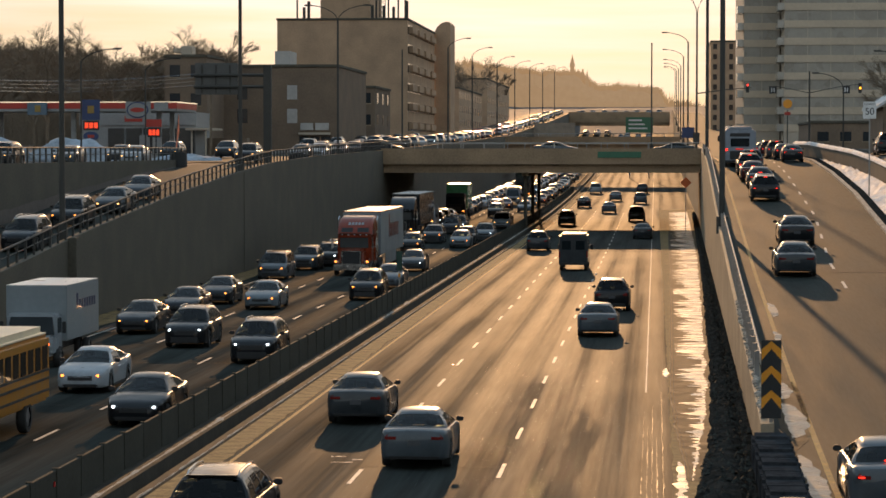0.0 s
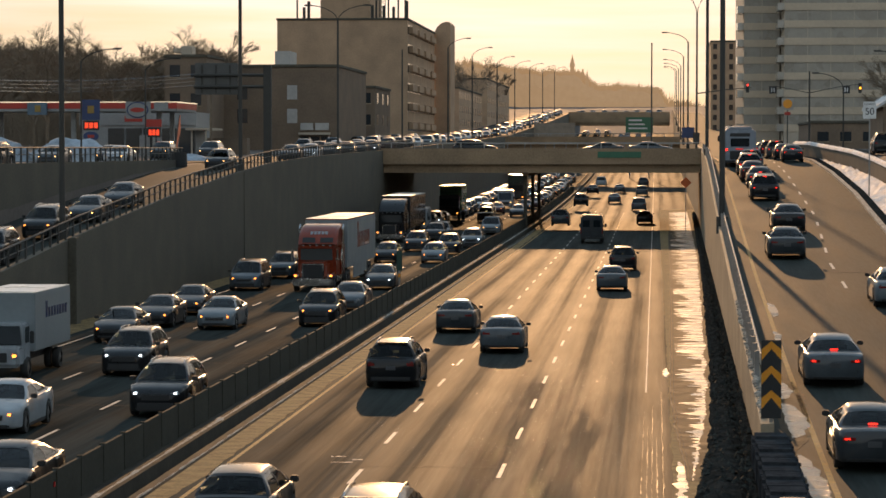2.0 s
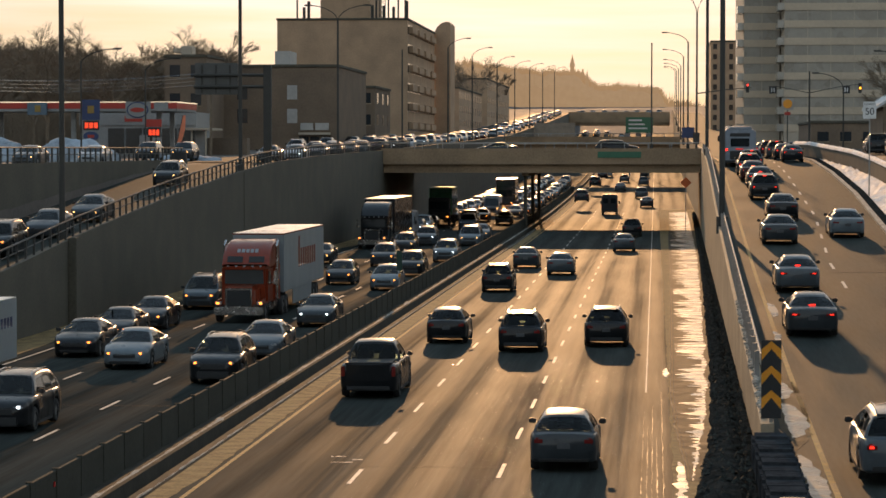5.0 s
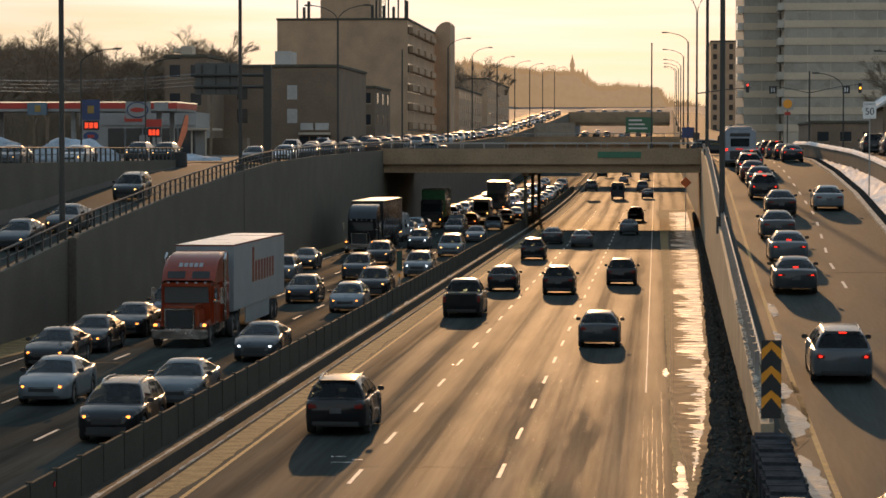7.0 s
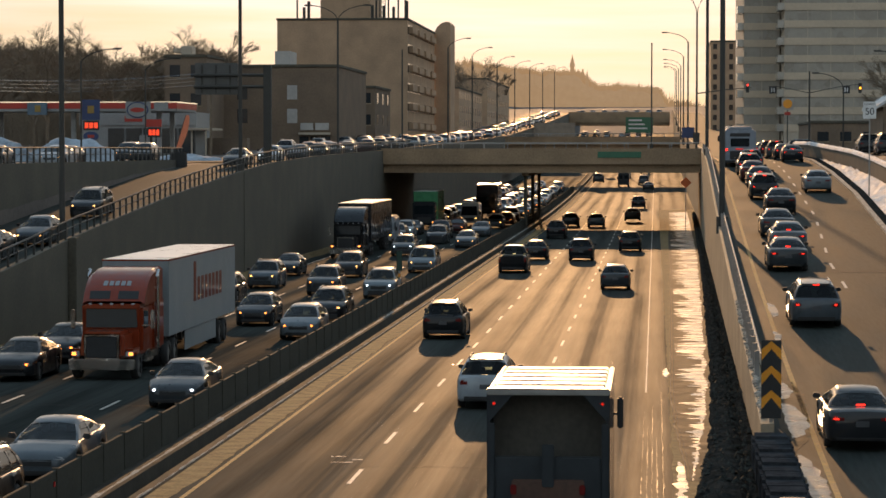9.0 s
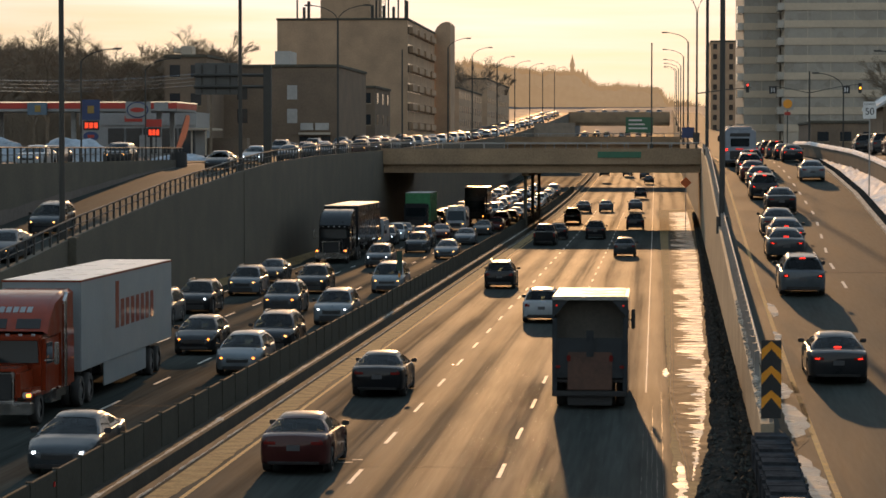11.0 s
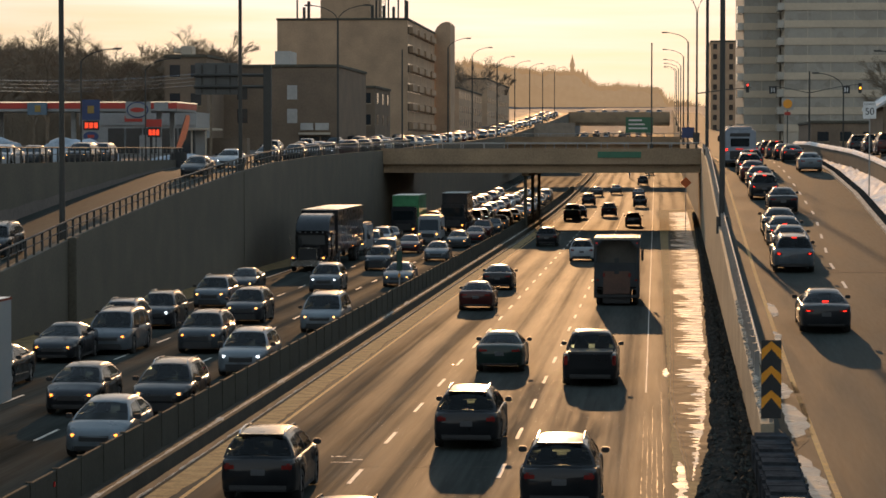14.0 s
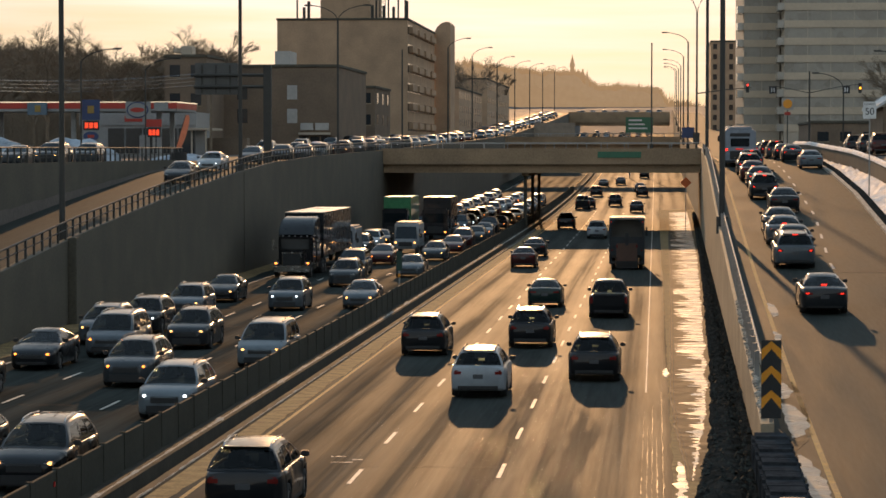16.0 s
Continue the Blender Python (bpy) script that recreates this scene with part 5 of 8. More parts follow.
for k in range(5000):
    y = 44 + 60 * ri.random() ** 1.3
    x = ri.gauss(-3.4, 1.7) if k % 3 else ri.uniform(-8.5, -0.6)
    if not -9.5 < x < 0.1:
        continue
    q, tx, ty = ri.uniform(0.0016, 0.0034) * (1 + y / 120), ri.gauss(0.03, 0.07), ri.gauss(0.022, 0.06)
    bm.faces.new([bm.verts.new((x + a * q, y + b * q * 1.5, 0.016 + a * q * tx + b * q * 1.5 * ty)) for a, b in ((-1, -1), (1, -1), (1, 1), (-1, 1))])
one("road_grit", bm, surface("ice_grit", (0.4, 0.42, 0.45), rough=0.2, vary=0.2, scale=9, fine=60, bump=0.0, spec=0.8), "scattered glinting ice and salt grains", "grit", "stuff")
sheet("shoulder_dirt", span(30, 345, 0.8), lambda y: 0.48 + 0.08 * noise.noise(Vector((1, y * 0.4, 0))), lambda y: wall_r(y), hw, DIRT, "tan dirt and salt on the shoulder", "ground", n=4, lift=0.006)
bm = bmesh.new()
rows = []
for y in span(46, 330, 0.25):
    w0, w1 = bank_x(y) + 0.12 * noise.noise(Vector((6, y * 0.35, 2))) + 0.1 * noise.noise(Vector((6, y * 1.9, 2))), wall_r(max(y, 68)) - 0.02 if y > 66 else 2.75
    row = []
    for i in range(13):
        f = i / 12
        bulge = math.sin(math.pi * min(1, f * 1.25)) ** 0.7 if f < 0.8 else 0.75
        n = noise.noise(Vector((f * 6, y * 1.6, 0))) * 0.5 + noise.noise(Vector((f * 15, y * 4.5, 3))) * 0.35
        zz = hw(y) + 0.01 + ((0.26 * bulge + 0.2 * n * bulge) * min(1, (w1 - w0) / 0.5) if i else -0.03)
        row.append((w0 + (w1 - w0) * f + 0.05 * n, y, max(hw(y) - 0.02, zz)))
    rows.append(row)
loft(bm, rows)
one("slush_bank", bm, SLUSH, "gritty dark slush and dead weeds against the wall", "slush", "stuff", smooth=25)
# loose clods and stalks on the bank
rs = random.Random(5)
bm = bmesh.new()
for k in range(5200):
    y = 48 + (rs.random() ** 1.9) * 230
    x0, x1 = bank_x(y) + 0.08, wall_r(max(y, 68)) - 0.05
    if x1 <= x0:
        continue
    x = rs.uniform(x0, x1)
    z = hw(y) + 0.08 + 0.22 * rs.random()
    if k % 4:
        # a clod
        q = rs.uniform(0.03, 0.1)
        p = Vector((x, y, z - 0.02))
        ring = [bm.verts.new(p + Vector((math.cos(a + k) * q * rs.uniform(0.7, 1.3), math.sin(a + k) * q * 1.6 * rs.uniform(0.7, 1.3), rs.uniform(-0.02, 0.02)))) for a in (0, 1.26, 2.51, 3.77, 5.03)]
        tip = bm.verts.new(p + Vector((rs.uniform(-0.03, 0.03), rs.uniform(-0.03, 0.03), q * rs.uniform(0.6, 1.3))))
        for i in range(5):
            bm.faces.new((ring[i], ring[(i + 1) % 5], tip))
        continue
    a = rs.random() * 6.28
    h, w = rs.uniform(0.06, 0.22), rs.uniform(0.006, 0.014)
    p = Vector((x, y, z))
    d = Vector((math.cos(a), math.sin(a), 0)) * w
    v = [bm.verts.new(p - d), bm.verts.new(p + d), bm.verts.new(p + Vector((rs.uniform(-0.12, 0.12), rs.uniform(-0.12, 0.12), h))), bm.verts.new(p + Vector((-d.y, d.x, 0.02)))]
    for f in ((0, 1, 2), (1, 3, 2), (3, 0, 2)):
        bm.faces.new([v[i] for i in f])
one("dead_weeds", bm, surface("dead_weed", (0.045, 0.046, 0.04), spec=0.03, rough=0.9, vary=0.5, scale=3, fine=20, bump=0.2), "dead weeds and clods on the slush bank", "weeds", "stuff")

# ---- guardrail on the wall, crash cushion and chevron board at the gore ----
rail = thing("guardrail", pose(0, 0, 0), "steel guardrail on short posts along the slip road", "guardrail")
g_top = lambda y: wall_top_r(y) + 0.8
bm = bmesh.new()
loft(bm, [[(wall_r(y) + 0.28 + a, y, g_top(y) + b) for a, b in ((0, -0.34), (0.06, -0.28), (0.0, -0.18), (0.06, -0.08), (0, 0), (-0.02, -0.0), (0.02, -0.18), (-0.02, -0.34))] for y in span(77, 266, 4)])
part("beam", bm, STEEL, rail, "galvanised rail")
for k in range(94):
    y = 78 + 2 * k
    bm = bmesh.new()
    box(bm, wall_r(y) + 0.12, wall_r(y) + 0.26, y - 0.05, y + 0.05, wall_top_r(y) - 0.1, g_top(y) - 0.02)
    part("post", bm, STEEL, rail)
bm = bmesh.new()
for k in range(60):
    y = 69 + k * 0.55
    r = rs.uniform(0.08, 0.16)
    bmesh.ops.create_icosphere(bm, subdivisions=1, radius=r, matrix=Matrix.Translation((wall_r(y) + 0.15 + rs.uniform(-0.05, 0.05), y, wall_top_r(y) + 0.02)) @ Matrix.Diagonal((1, 1.4, 0.6, 1)))
one("snow_clump", bm, LEDGE, "lumps of old snow along the wall top", "snow", "stuff", smooth=60)
chev = thing("chevron_board", pose(3.03, 68.3, 0), "tall orange and black chevron marker board at the gore", "sign")
bm = bbox(-0.26, 0.26, 0, 0.03, 1.38, 3.42, 0.01); part("board", bm, BLACK, chev)
for k in range(3):
    z = 1.62 + 0.64 * k
    bm = bmesh.new()
    pts = [(-0.255, z), (0, z + 0.3), (0.255, z), (0.255, z + 0.28), (0, z + 0.5), (-0.255, z + 0.28)]
    pts = [(a, min(b, 3.41)) for a, b in pts]
    f = [bm.verts.new((a, -0.006, b)) for a, b in pts]
    g = [bm.verts.new((a, 0.006, b)) for a, b in pts]
    bm.faces.new((f[0], f[1], f[4], f[5])); bm.faces.new((f[1], f[2], f[3], f[4]))
    for i in range(6):
        bm.faces.new((f[i], f[(i + 1) % 6], g[(i + 1) % 6], g[i]))
    part("chevron", bm, ORANGE, chev)
part("post", bbox(-0.05, 0.05, 0.04, 0.12, 0.3, 3.2, 0.01), STEEL, chev)
cush = thing("crash_cushion", pose(0, 0, 0), "dark ribbed crash cushion before the wall end", "barrier")
DARKSTEEL = surface("dark_ribbed_steel", (0.045, 0.048, 0.052), rough=1.0, vary=0.6, scale=2, fine=9, bump=0.9, spec=0.0, rough_vary=0.15)
for k in range(10):
    y0 = 56.0 + k * 1.05
    z0 = 0.83 + 0.034 * (y0 - 55) - 1.02
    part("bay", bbox(2.42 + 0.02 * (k % 2), 3.42 - 0.02 * (k % 2), y0 - 0.03, y0 + 1.04, z0 + 0.3, z0 + 1.02 + 0.03 * (k % 2), 0.08), DARKSTEEL, cush)
    part("leg", bbox(2.6, 3.25, y0 + 0.4, y0 + 0.55, -0.02, z0 + 0.5, 0.01), STEEL, cush)
    if k % 3 == 1:
        part("bolt_rail", bbox(3.40, 3.56, y0 + 0.3, y0 + 0.45, z0 + 0.6, z0 + 0.68, 0.01), BLACK, cush)
part("nose", bbox(2.36, 3.48, 54.6, 55.95, 0.05, 1.0, 0.3), BLACK, cush)
for x in (2.55, 2.86, 3.17):
    part("hazard_stripe", bbox(x, x + 0.13, 54.575, 54.62, 0.32, 0.72, 0.005), ORANGE, cush, "yellow hazard stripe")

# ---- left parapet rail and street railing ----
def railing(name, ys, x, base, label, h=0.85, post=1.6):
    o = thing(name, pose(0, 0, 0), label, "railing")
    for dz, r in ((h, 0.05), (h * 0.55, 0.03)):
        bm = bmesh.new()
        tube(bm, [(x, y, base(y) + dz) for y in ys], r, 6)
        part("rail", bm, POLE, o)
    y = ys[0]
    while y <= ys[-1]:
        bm = bmesh.new()
        box(bm, x - 0.05, x + 0.05, y - 0.06, y + 0.06, base(y) - 0.02, base(y) + h)
        part("post", bm, POLE, o)
        y += post
    return o


railing("parapet_railing", span(96, 300, 6), WALL_L - 0.18, wall_top_l, "dark steel railing along the ramp parapet")
railing("street_railing", span(100, 206, 6), -37.62, K(7.53), "dark steel railing above the retaining wall", h=0.95)
bm = bmesh.new()
bmesh.ops.create_cone(bm, cap_ends=True, segments=20, radius1=0.72, radius2=0.68, depth=1.5, matrix=Matrix.Translation((0, 0, 0.75)))
bmesh.ops.bevel(bm, geom=[e for e in bm.edges if len(e.link_faces) == 2 and abs(e.verts[0].co.z - e.verts[1].co.z) < 0.01], offset=0.06, segments=2, affect="EDGES")
one("sand_barrel", bm, BLACK, "large black impact barrel at the ramp gore", "barrel", smooth=40, m=pose(-37.4, 203, ramp_l(203) - 0.35))
for y in (125, 177):
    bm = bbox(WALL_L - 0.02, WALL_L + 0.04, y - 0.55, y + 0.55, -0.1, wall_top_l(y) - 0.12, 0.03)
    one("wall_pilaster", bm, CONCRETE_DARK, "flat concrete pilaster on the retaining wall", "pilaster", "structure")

# ---- lamp posts ----
def lamp_post(x, y, z, h, arms, reach=2.6, r=0.13, label="tall dark lamp post with a curved arm", bow=1.6):
    o = thing("lamp_post", pose(x, y, z), label, "street lamp", "street lamps")
    bm = bmesh.new(); tube(bm, [(0, 0, -0.4), (0, 0, 0.5), (0, 0, h * 0.5), (0, 0, h)], r, 10, r * 0.75); part("pole", bm, POLE, o, smooth=40)
    bm = bmesh.new(); tube(bm, [(0, 0, -0.4), (0, 0, 0.55)], r * 1.7, 10); part("base", bm, POLE, o)
    for s in arms:
        bm = bmesh.new()
        tube(bm, [(s * reach * (1 - math.cos(a)), 0, h - 0.3 + bow * math.sin(a)) for a in (0, 0.3, 0.6, 0.9, 1.2, 1.45)], 0.05, 6)
        arm = part("arm", bm, POLE, o)
        hx = s * reach * (1 - math.cos(1.45))
        a, b = sorted((hx - s * 0.1, hx + s * 0.65))
        part("lamp_head", bbox(a, b, -0.16, 0.16, h - 0.3 + bow * math.sin(1.45) - 0.07, h - 0.3 + bow * math.sin(1.45) + 0.09, 0.05), POLE, arm)
    return o


lamp_post(-28.75, 125, wall_top_l(125), 15, (1, -1), r=0.16)
lamp_post(-28.3, 177, wall_top_l(177), 15, (1, -1), r=0.15)
lamp_post(3.68, 145, wall_top_r(145), 15, (1, -1), r=0.19)
lamp_post(4.62, 236, wall_top_r(236), 15.5, (1, -1), r=0.18)
for y, x in ((275, 4.3), (345, 4.25), (430, 4.55), (512, 4.9), (600, 5.2), (690, 5.5), (780, 5.8)):
    lamp_post(x, y, upper(y), 14.9 if y < 300 else 14.0, (1, -1) if y < 300 else (-1,), reach=2.4 if y < 300 else 3.2, bow=2.6 if y < 300 else 1.5)
lamp_post(-31.1, 255, upper(255), 13.6, (1, -1), reach=3.0)
for y in (369, 418, 484, 545, 610, 680, 760):
    lamp_post(-29.3, y, upper(y), 14.0, (1,), reach=3.0)
lamp_post(-47.8, 215, 7.15, 8.6, (1,), reach=3.2, r=0.09, bow=1.3)
lamp_post(-46.3, 235, 7.25, 8.4, (1,), reach=3.0, r=0.09, bow=1.3)
lamp_post(-0.45, 303.8, 8.4, 12.3, (), r=0.11, label="thin dark signal post on the overpass")
lamp_post(-29.7, 306, upper(306), 12.0, (), r=0.11, label="thin dark post with a small lamp")
lamp_post(22.5, 236, upper(236), 8.4, (-1,), reach=2.8, r=0.09, label="street lamp with short arm beside the street")
lamp_post(18.6, 262, upper(262), 7.0, (-1,), reach=2.8, r=0.09, label="street lamp with short arm beside the street")

# ---- traffic signals and small signs on the street ----
def signal_head(parent, x, y, z, lit):
    hd = part("signal_head", bbox(x - 0.17, x + 0.17, y - 0.15, y + 0.15, z - 0.5, z + 0.5, 0.04), BLACK, parent)
    for k, (nm, on) in enumerate((("red", (1, 0.05, 0.03)), ("amber", (1, 0.4, 0.03)), ("green", (0.05, 1, 0.4)))):
        bm = bmesh.new()
        bmesh.ops.create_cone(bm, cap_ends=True, segments=14, radius1=0.11, radius2=0.11, depth=0.03, matrix=Matrix.Translation((x, y - 0.16, z + 0.31 - 0.31 * k)) @ Matrix.Rotation(radians(90), 4, "X"))
        part("lens", bm, glow("signal_" + nm, on, 3.0) if nm == lit else BLACK, hd, "lit " + nm + " lens" if nm == lit else "")


mast = thing("traffic_signal", pose(4.5, 290, upper(290)), "traffic signal on a long mast arm over the slip road", "traffic light")
bm = bmesh.new(); tube(bm, [(0, 0, -0.3), (0, 0, 7.2)], 0.12, 10, 0.09); part("pole", bm, POLE, mast)
bm = bmesh.new(); tube(bm, [(0, 0, 6.6), (3, 0, 7.0), (6.0, 0, 7.25)], 0.07, 8, 0.04); part("mast_arm", bm, POLE, mast)
signal_head(mast, 5.6, -0.1, 7.2, "red")
part("control_box", bbox(-0.35, 0.35, -0.4, 0.0, 1.0, 2.3, 0.04), POLE, mast)
part("sign_panel", bbox(-1.6, -0.2, -0.12, -0.08, 1.7, 2.9, 0.02), BLUE, mast)
m2 = thing("traffic_signal", pose(15.6, 268, upper(268)), "street lamp post with two arms and hanging lane signs", "traffic light")
bm = bmesh.new(); tube(bm, [(0, 0, -0.3), (0, 0, 8.6)], 0.11, 10, 0.08); part("pole", bm, POLE, m2)
for s in (-1, 1):
    bm = bmesh.new(); tube(bm, [(0, 0, 6.4), (s * 1.8, 0, 6.8), (s * 3.4, 0, 7.1)], 0.05, 6, 0.035); part("mast_arm", bm, POLE, m2)
    sp = part("lane_sign", bbox(s * 3.7 - 0.38, s * 3.7 + 0.38, -0.1, -0.05, 6.35, 7.1, 0.02), BLACK, m2)
    for k in (-1, 1):
        part("sign_bar", bbox(s * 3.7 + k * 0.12 - 0.05, s * 3.7 + k * 0.12 + 0.05, -0.115, -0.1, 6.5, 6.95, 0), WHITE, sp)
signal_head(m2, 5.1, 0, 6.9, "amber")
bm = bmesh.new(); tube(bm, [(3.4, 0, 7.1), (5.2, 0, 7.3)], 0.035, 6); part("mast_tip", bm, POLE, m2)
sgn = thing("speed_sign", pose(13.75, 170, ramp_r(170) + 1.6), "white speed limit sign with black numerals on a post", "sign")
zs = 10.9 - (ramp_r(170) + 1.6)
part("panel", bbox(-0.42, 0.42, 0, 0.03, zs - 0.55, zs + 0.55, 0.01), WHITE, sgn)
part("post", bbox(-0.04, 0.04, 0.035, 0.1, -1.4, zs + 0.4, 0.01), STEEL, sgn)


def text(parent, body, size, loc, material, rot=(90, 0, 0), name="lettering"):
    cu = bpy.data.curves.new(name, "FONT")
    cu.body, cu.size, cu.extrude, cu.align_x, cu.align_y = body, size, 0.004, "CENTER", "CENTER"
    cu.materials.append(material)
    ob = new(name, cu)
    ob.parent, ob.location, ob.rotation_euler = parent, loc, [radians(a) for a in rot]
    return ob


text(sgn, "50", 0.62, (0, -0.01, zs - 0.1), BLACK)
text(sgn, "MAXIMUM", 0.15, (0, -0.01, zs + 0.38), BLACK)
rd = thing("round_sign", pose(12.9, 258, ramp_r(258)), "pale square sign with a round orange disc on a pole", "sign")
part("panel", bbox(-0.6, 0.6, 0, 0.08, 4.6, 5.8, 0.05), PALE, rd)
bm = bmesh.new(); bmesh.ops.create_cone(bm, cap_ends=True, segments=24, radius1=0.45, radius2=0.45, depth=0.06, matrix=Matrix.Translation((0, -0.03, 5.2)) @ Matrix.Rotation(radians(90), 4, "X")); part("disc", bm, ORANGE, rd)
part("lower_panel", bbox(-0.3, 0.3, 0, 0.08, 4.1, 4.4, 0.03), RED, rd)
bm = bmesh.new(); tube(bm, [(0, 0.15, -0.3), (0, 0.15, 5.7)], 0.06, 8); part("pole", bm, POLE, rd)

# the grey-blue sign is coloured brown, as haze tints it
HAZED_SIGN = surface("hazed_sign", (0.3, 0.24, 0.18), rough=0.6)
# ---- highway sign gantry on the left, far signs ----
ga = thing("sign_gantry", pose(0, 200, 0), "dark steel sign gantry with a large panel seen from behind", "sign")
part("column", bbox(-30.15, -29.55, -0.3, 0.3, 6.9, 14.9, 0.05), POLE, ga)
for z in (14.1, 13.2):
    bm = bmesh.new(); tube(bm, [(-35.6, 0, z), (-29.8, 0, z)], 0.12, 8); part("beam", bm, POLE, ga)
part("sign_panel", bbox(-35.55, -32.2, 0.2, 0.28, 12.6, 15.05, 0.02), surface("sign_back", (0.09, 0.09, 0.085), rough=0.5), ga, "dull metal sign back")
for x in (-35.0, -33.9, -32.8):
    part("bracket", bbox(x - 0.05, x + 0.05, 0.1, 0.2, 12.7, 14.9, 0.01), POLE, ga)
for nm, x0, x1, y, z0, z1, mt in (("highway_sign", -27.8, -18.4, 600, 10.0, 14.4, HAZED_SIGN), ("highway_sign", -5.9, -0.5, 520, 11.65, 14.7, GREEN)):
    s = thing(nm, pose(0, y, 0), "large %s highway sign on posts in haze" % ("green" if mt is GREEN else "grey-blue"), "sign")
    part("panel", bbox(x0, x1, 0, 0.1, z0, z1, 0.02), mt, s)
    for x in (x0 + 0.8, x1 - 0.8):
        part("post", bbox(x - 0.12, x + 0.12, 0.12, 0.3, hw(y) - 0.2, z1 - 0.2, 0.02), STEEL, s)
    for k in range(3 if mt is GREEN else 0):
        part("lettering_bar", bbox(x0 + 0.6, x0 + (x1 - x0) * (0.6 + 0.1 * k), -0.03, 0, z1 - 0.75 - 0.8 * k, z1 - 0.45 - 0.8 * k, 0), WHITE, s)
oc = thing("warning_sign", pose(2.9, 250, 0), "orange diamond roadwork sign below the wall", "sign")
part("panel", bbox(-0.38, 0.38, 0, 0.03, -0.38, 0.38, 0.01), surface("faded_orange_red", (0.62, 0.13, 0.03), rough=0.6), oc).matrix_basis = pose(0, 0, 5.2, 0, 45, 0)
part("post", bbox(-0.04, 0.04, 0.05, 0.12, 0.0, 5.2, 0.01), STEEL, oc)

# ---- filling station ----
# snow piles take a blue-grey shade tone, darker than the other snow
SHADED_SNOW = surface("shade_toned_snow", (0.33, 0.38, 0.43), rough=0.9, vary=0.5, scale=0.7, fine=5, bump=0.6)
fs = thing("filling_station_canopy", pose(0, 0, 0), "filling station canopy with red band and glowing white edge", "canopy")
part("roof_slab", bbox(-70, -46.4, 251, 262, 12.05, 12.95, 0.05), STATION, fs)
part("red_band", bbox(-70.05, -46.35, 250.95, 262.05, 12.32, 12.88, 0.03), RED, fs)
# bright line along the canopy edge, put in as glow
part("bright_edge", bbox(-70.1, -46.3, 250.9, 262.1, 12.93, 13.0, 0.02), glow("canopy_edge_glow", (1.0, 0.8, 0.55), 0.9), fs, "glowing white edge strip")
for x in (-66, -57, -48.5):
    for y in (253, 260):
        part("column", bbox(x - 0.22, x + 0.22, y - 0.22, y + 0.22, 7.1, 12.1, 0.03), STATION, fs)
bm = bmesh.new()
bmesh.ops.create_cone(bm, cap_ends=True, segments=28, radius1=0.9, radius2=0.9, depth=0.12, matrix=Matrix.Translation((-50.2, 250.8, 12.2)) @ Matrix.Rotation(radians(90), 4, "X") @ Matrix.Diagonal((1.05, 0.75, 1, 1)))
part("oval_logo", bm, STATION, fs, "white oval with red rim")
bm = bmesh.new()
bmesh.ops.create_cone(bm, cap_ends=True, segments=28, radius1=0.66, radius2=0.66, depth=0.12, matrix=Matrix.Translation((-50.2, 250.74, 12.2)) @ Matrix.Rotation(radians(90), 4, "X") @ Matrix.Diagonal((1.05, 0.34, 1, 1)))
part("oval_mark", bm, RED, fs)
part("logo_panel", bbox(-51.4, -48.9, 250.86, 250.94, 11.35, 13.0, 0.02), STATION, fs)
bm = bmesh.new()
bmesh.ops.create_cone(bm, cap_ends=True, segments=28, radius1=1.02, radius2=1.02, depth=0.1, matrix=Matrix.Translation((-50.2, 250.83, 12.2)) @ Matrix.Rotation(radians(90), 4, "X") @ Matrix.Diagonal((1.05, 0.78, 1, 1)))
part("oval_rim", bm, BLUE, fs, "dark blue rim round the oval")
part("side_sign", bbox(-61.05, -59.1, 250.55, 250.88, 11.72, 12.92, 0.03), surface("pale_blue_sign", (0.1, 0.15, 0.2), rough=0.5), fs, "pale blue sign board with a yellow mark")
part("side_sign_mark", bbox(-60.3, -59.7, 250.51, 250.56, 12.0, 12.65, 0.02), surface("dull_yellow", (0.3, 0.2, 0.05), rough=0.6), fs)
part("corner_panel", bbox(-48.6, -47.2, 250.86, 250.93, 12.1, 12.95, 0.02), STATION, fs)
st = thing("filling_station_shop", pose(0, 0, 0), "white filling station shop with dark glass front", "shop")
part("wall", bbox(-61, -48.6, 274, 284, 7.1, 12.3, 0.05), STATION, st)
part("fascia", bbox(-61.1, -48.5, 273.85, 274.02, 10.9, 12.2, 0.02), STATION, st)
part("fascia_mark", bbox(-56.2, -54.3, 273.78, 273.86, 11.3, 11.9, 0.02), RED, st)
for k in range(5):
    w = part("window", bbox(-58 + k * 1.9, -56.3 + k * 1.9, 273.88, 274.02, 7.9, 10.6, 0.02), GLASS_B, st)
part("door_panel", bbox(-54.6, -53.5, 273.74, 273.9, 7.1, 9.9, 0.02), STATION, st, "white door panel")
part("side_canopy", bbox(-49.0, -46.7, 270, 280, 10.35, 10.6, 0.05), GREYPANEL, st, "flat grey side canopy")
for x in (-46.9, -48.4):
    part("canopy_post", bbox(x - 0.08, x + 0.08, 270.4, 270.56, 7.1, 10.4, 0.02), GREYPANEL, st)
part("side_wall", bbox(-48.6, -44.2, 281, 283, 7.1, 9.6, 0.05), DARKBRICK, st)
LED = glow("led_red", (1.0, 0.09, 0.03), 0.7)
ps = thing("price_sign", pose(0, 232, 0), "tall filling station price sign with red digits", "sign")
part("top_panel", bbox(-51.5, -49.9, 0, 0.3, 11.0, 12.85, 0.03), BLUE, ps, "blue panel with a yellow mark")
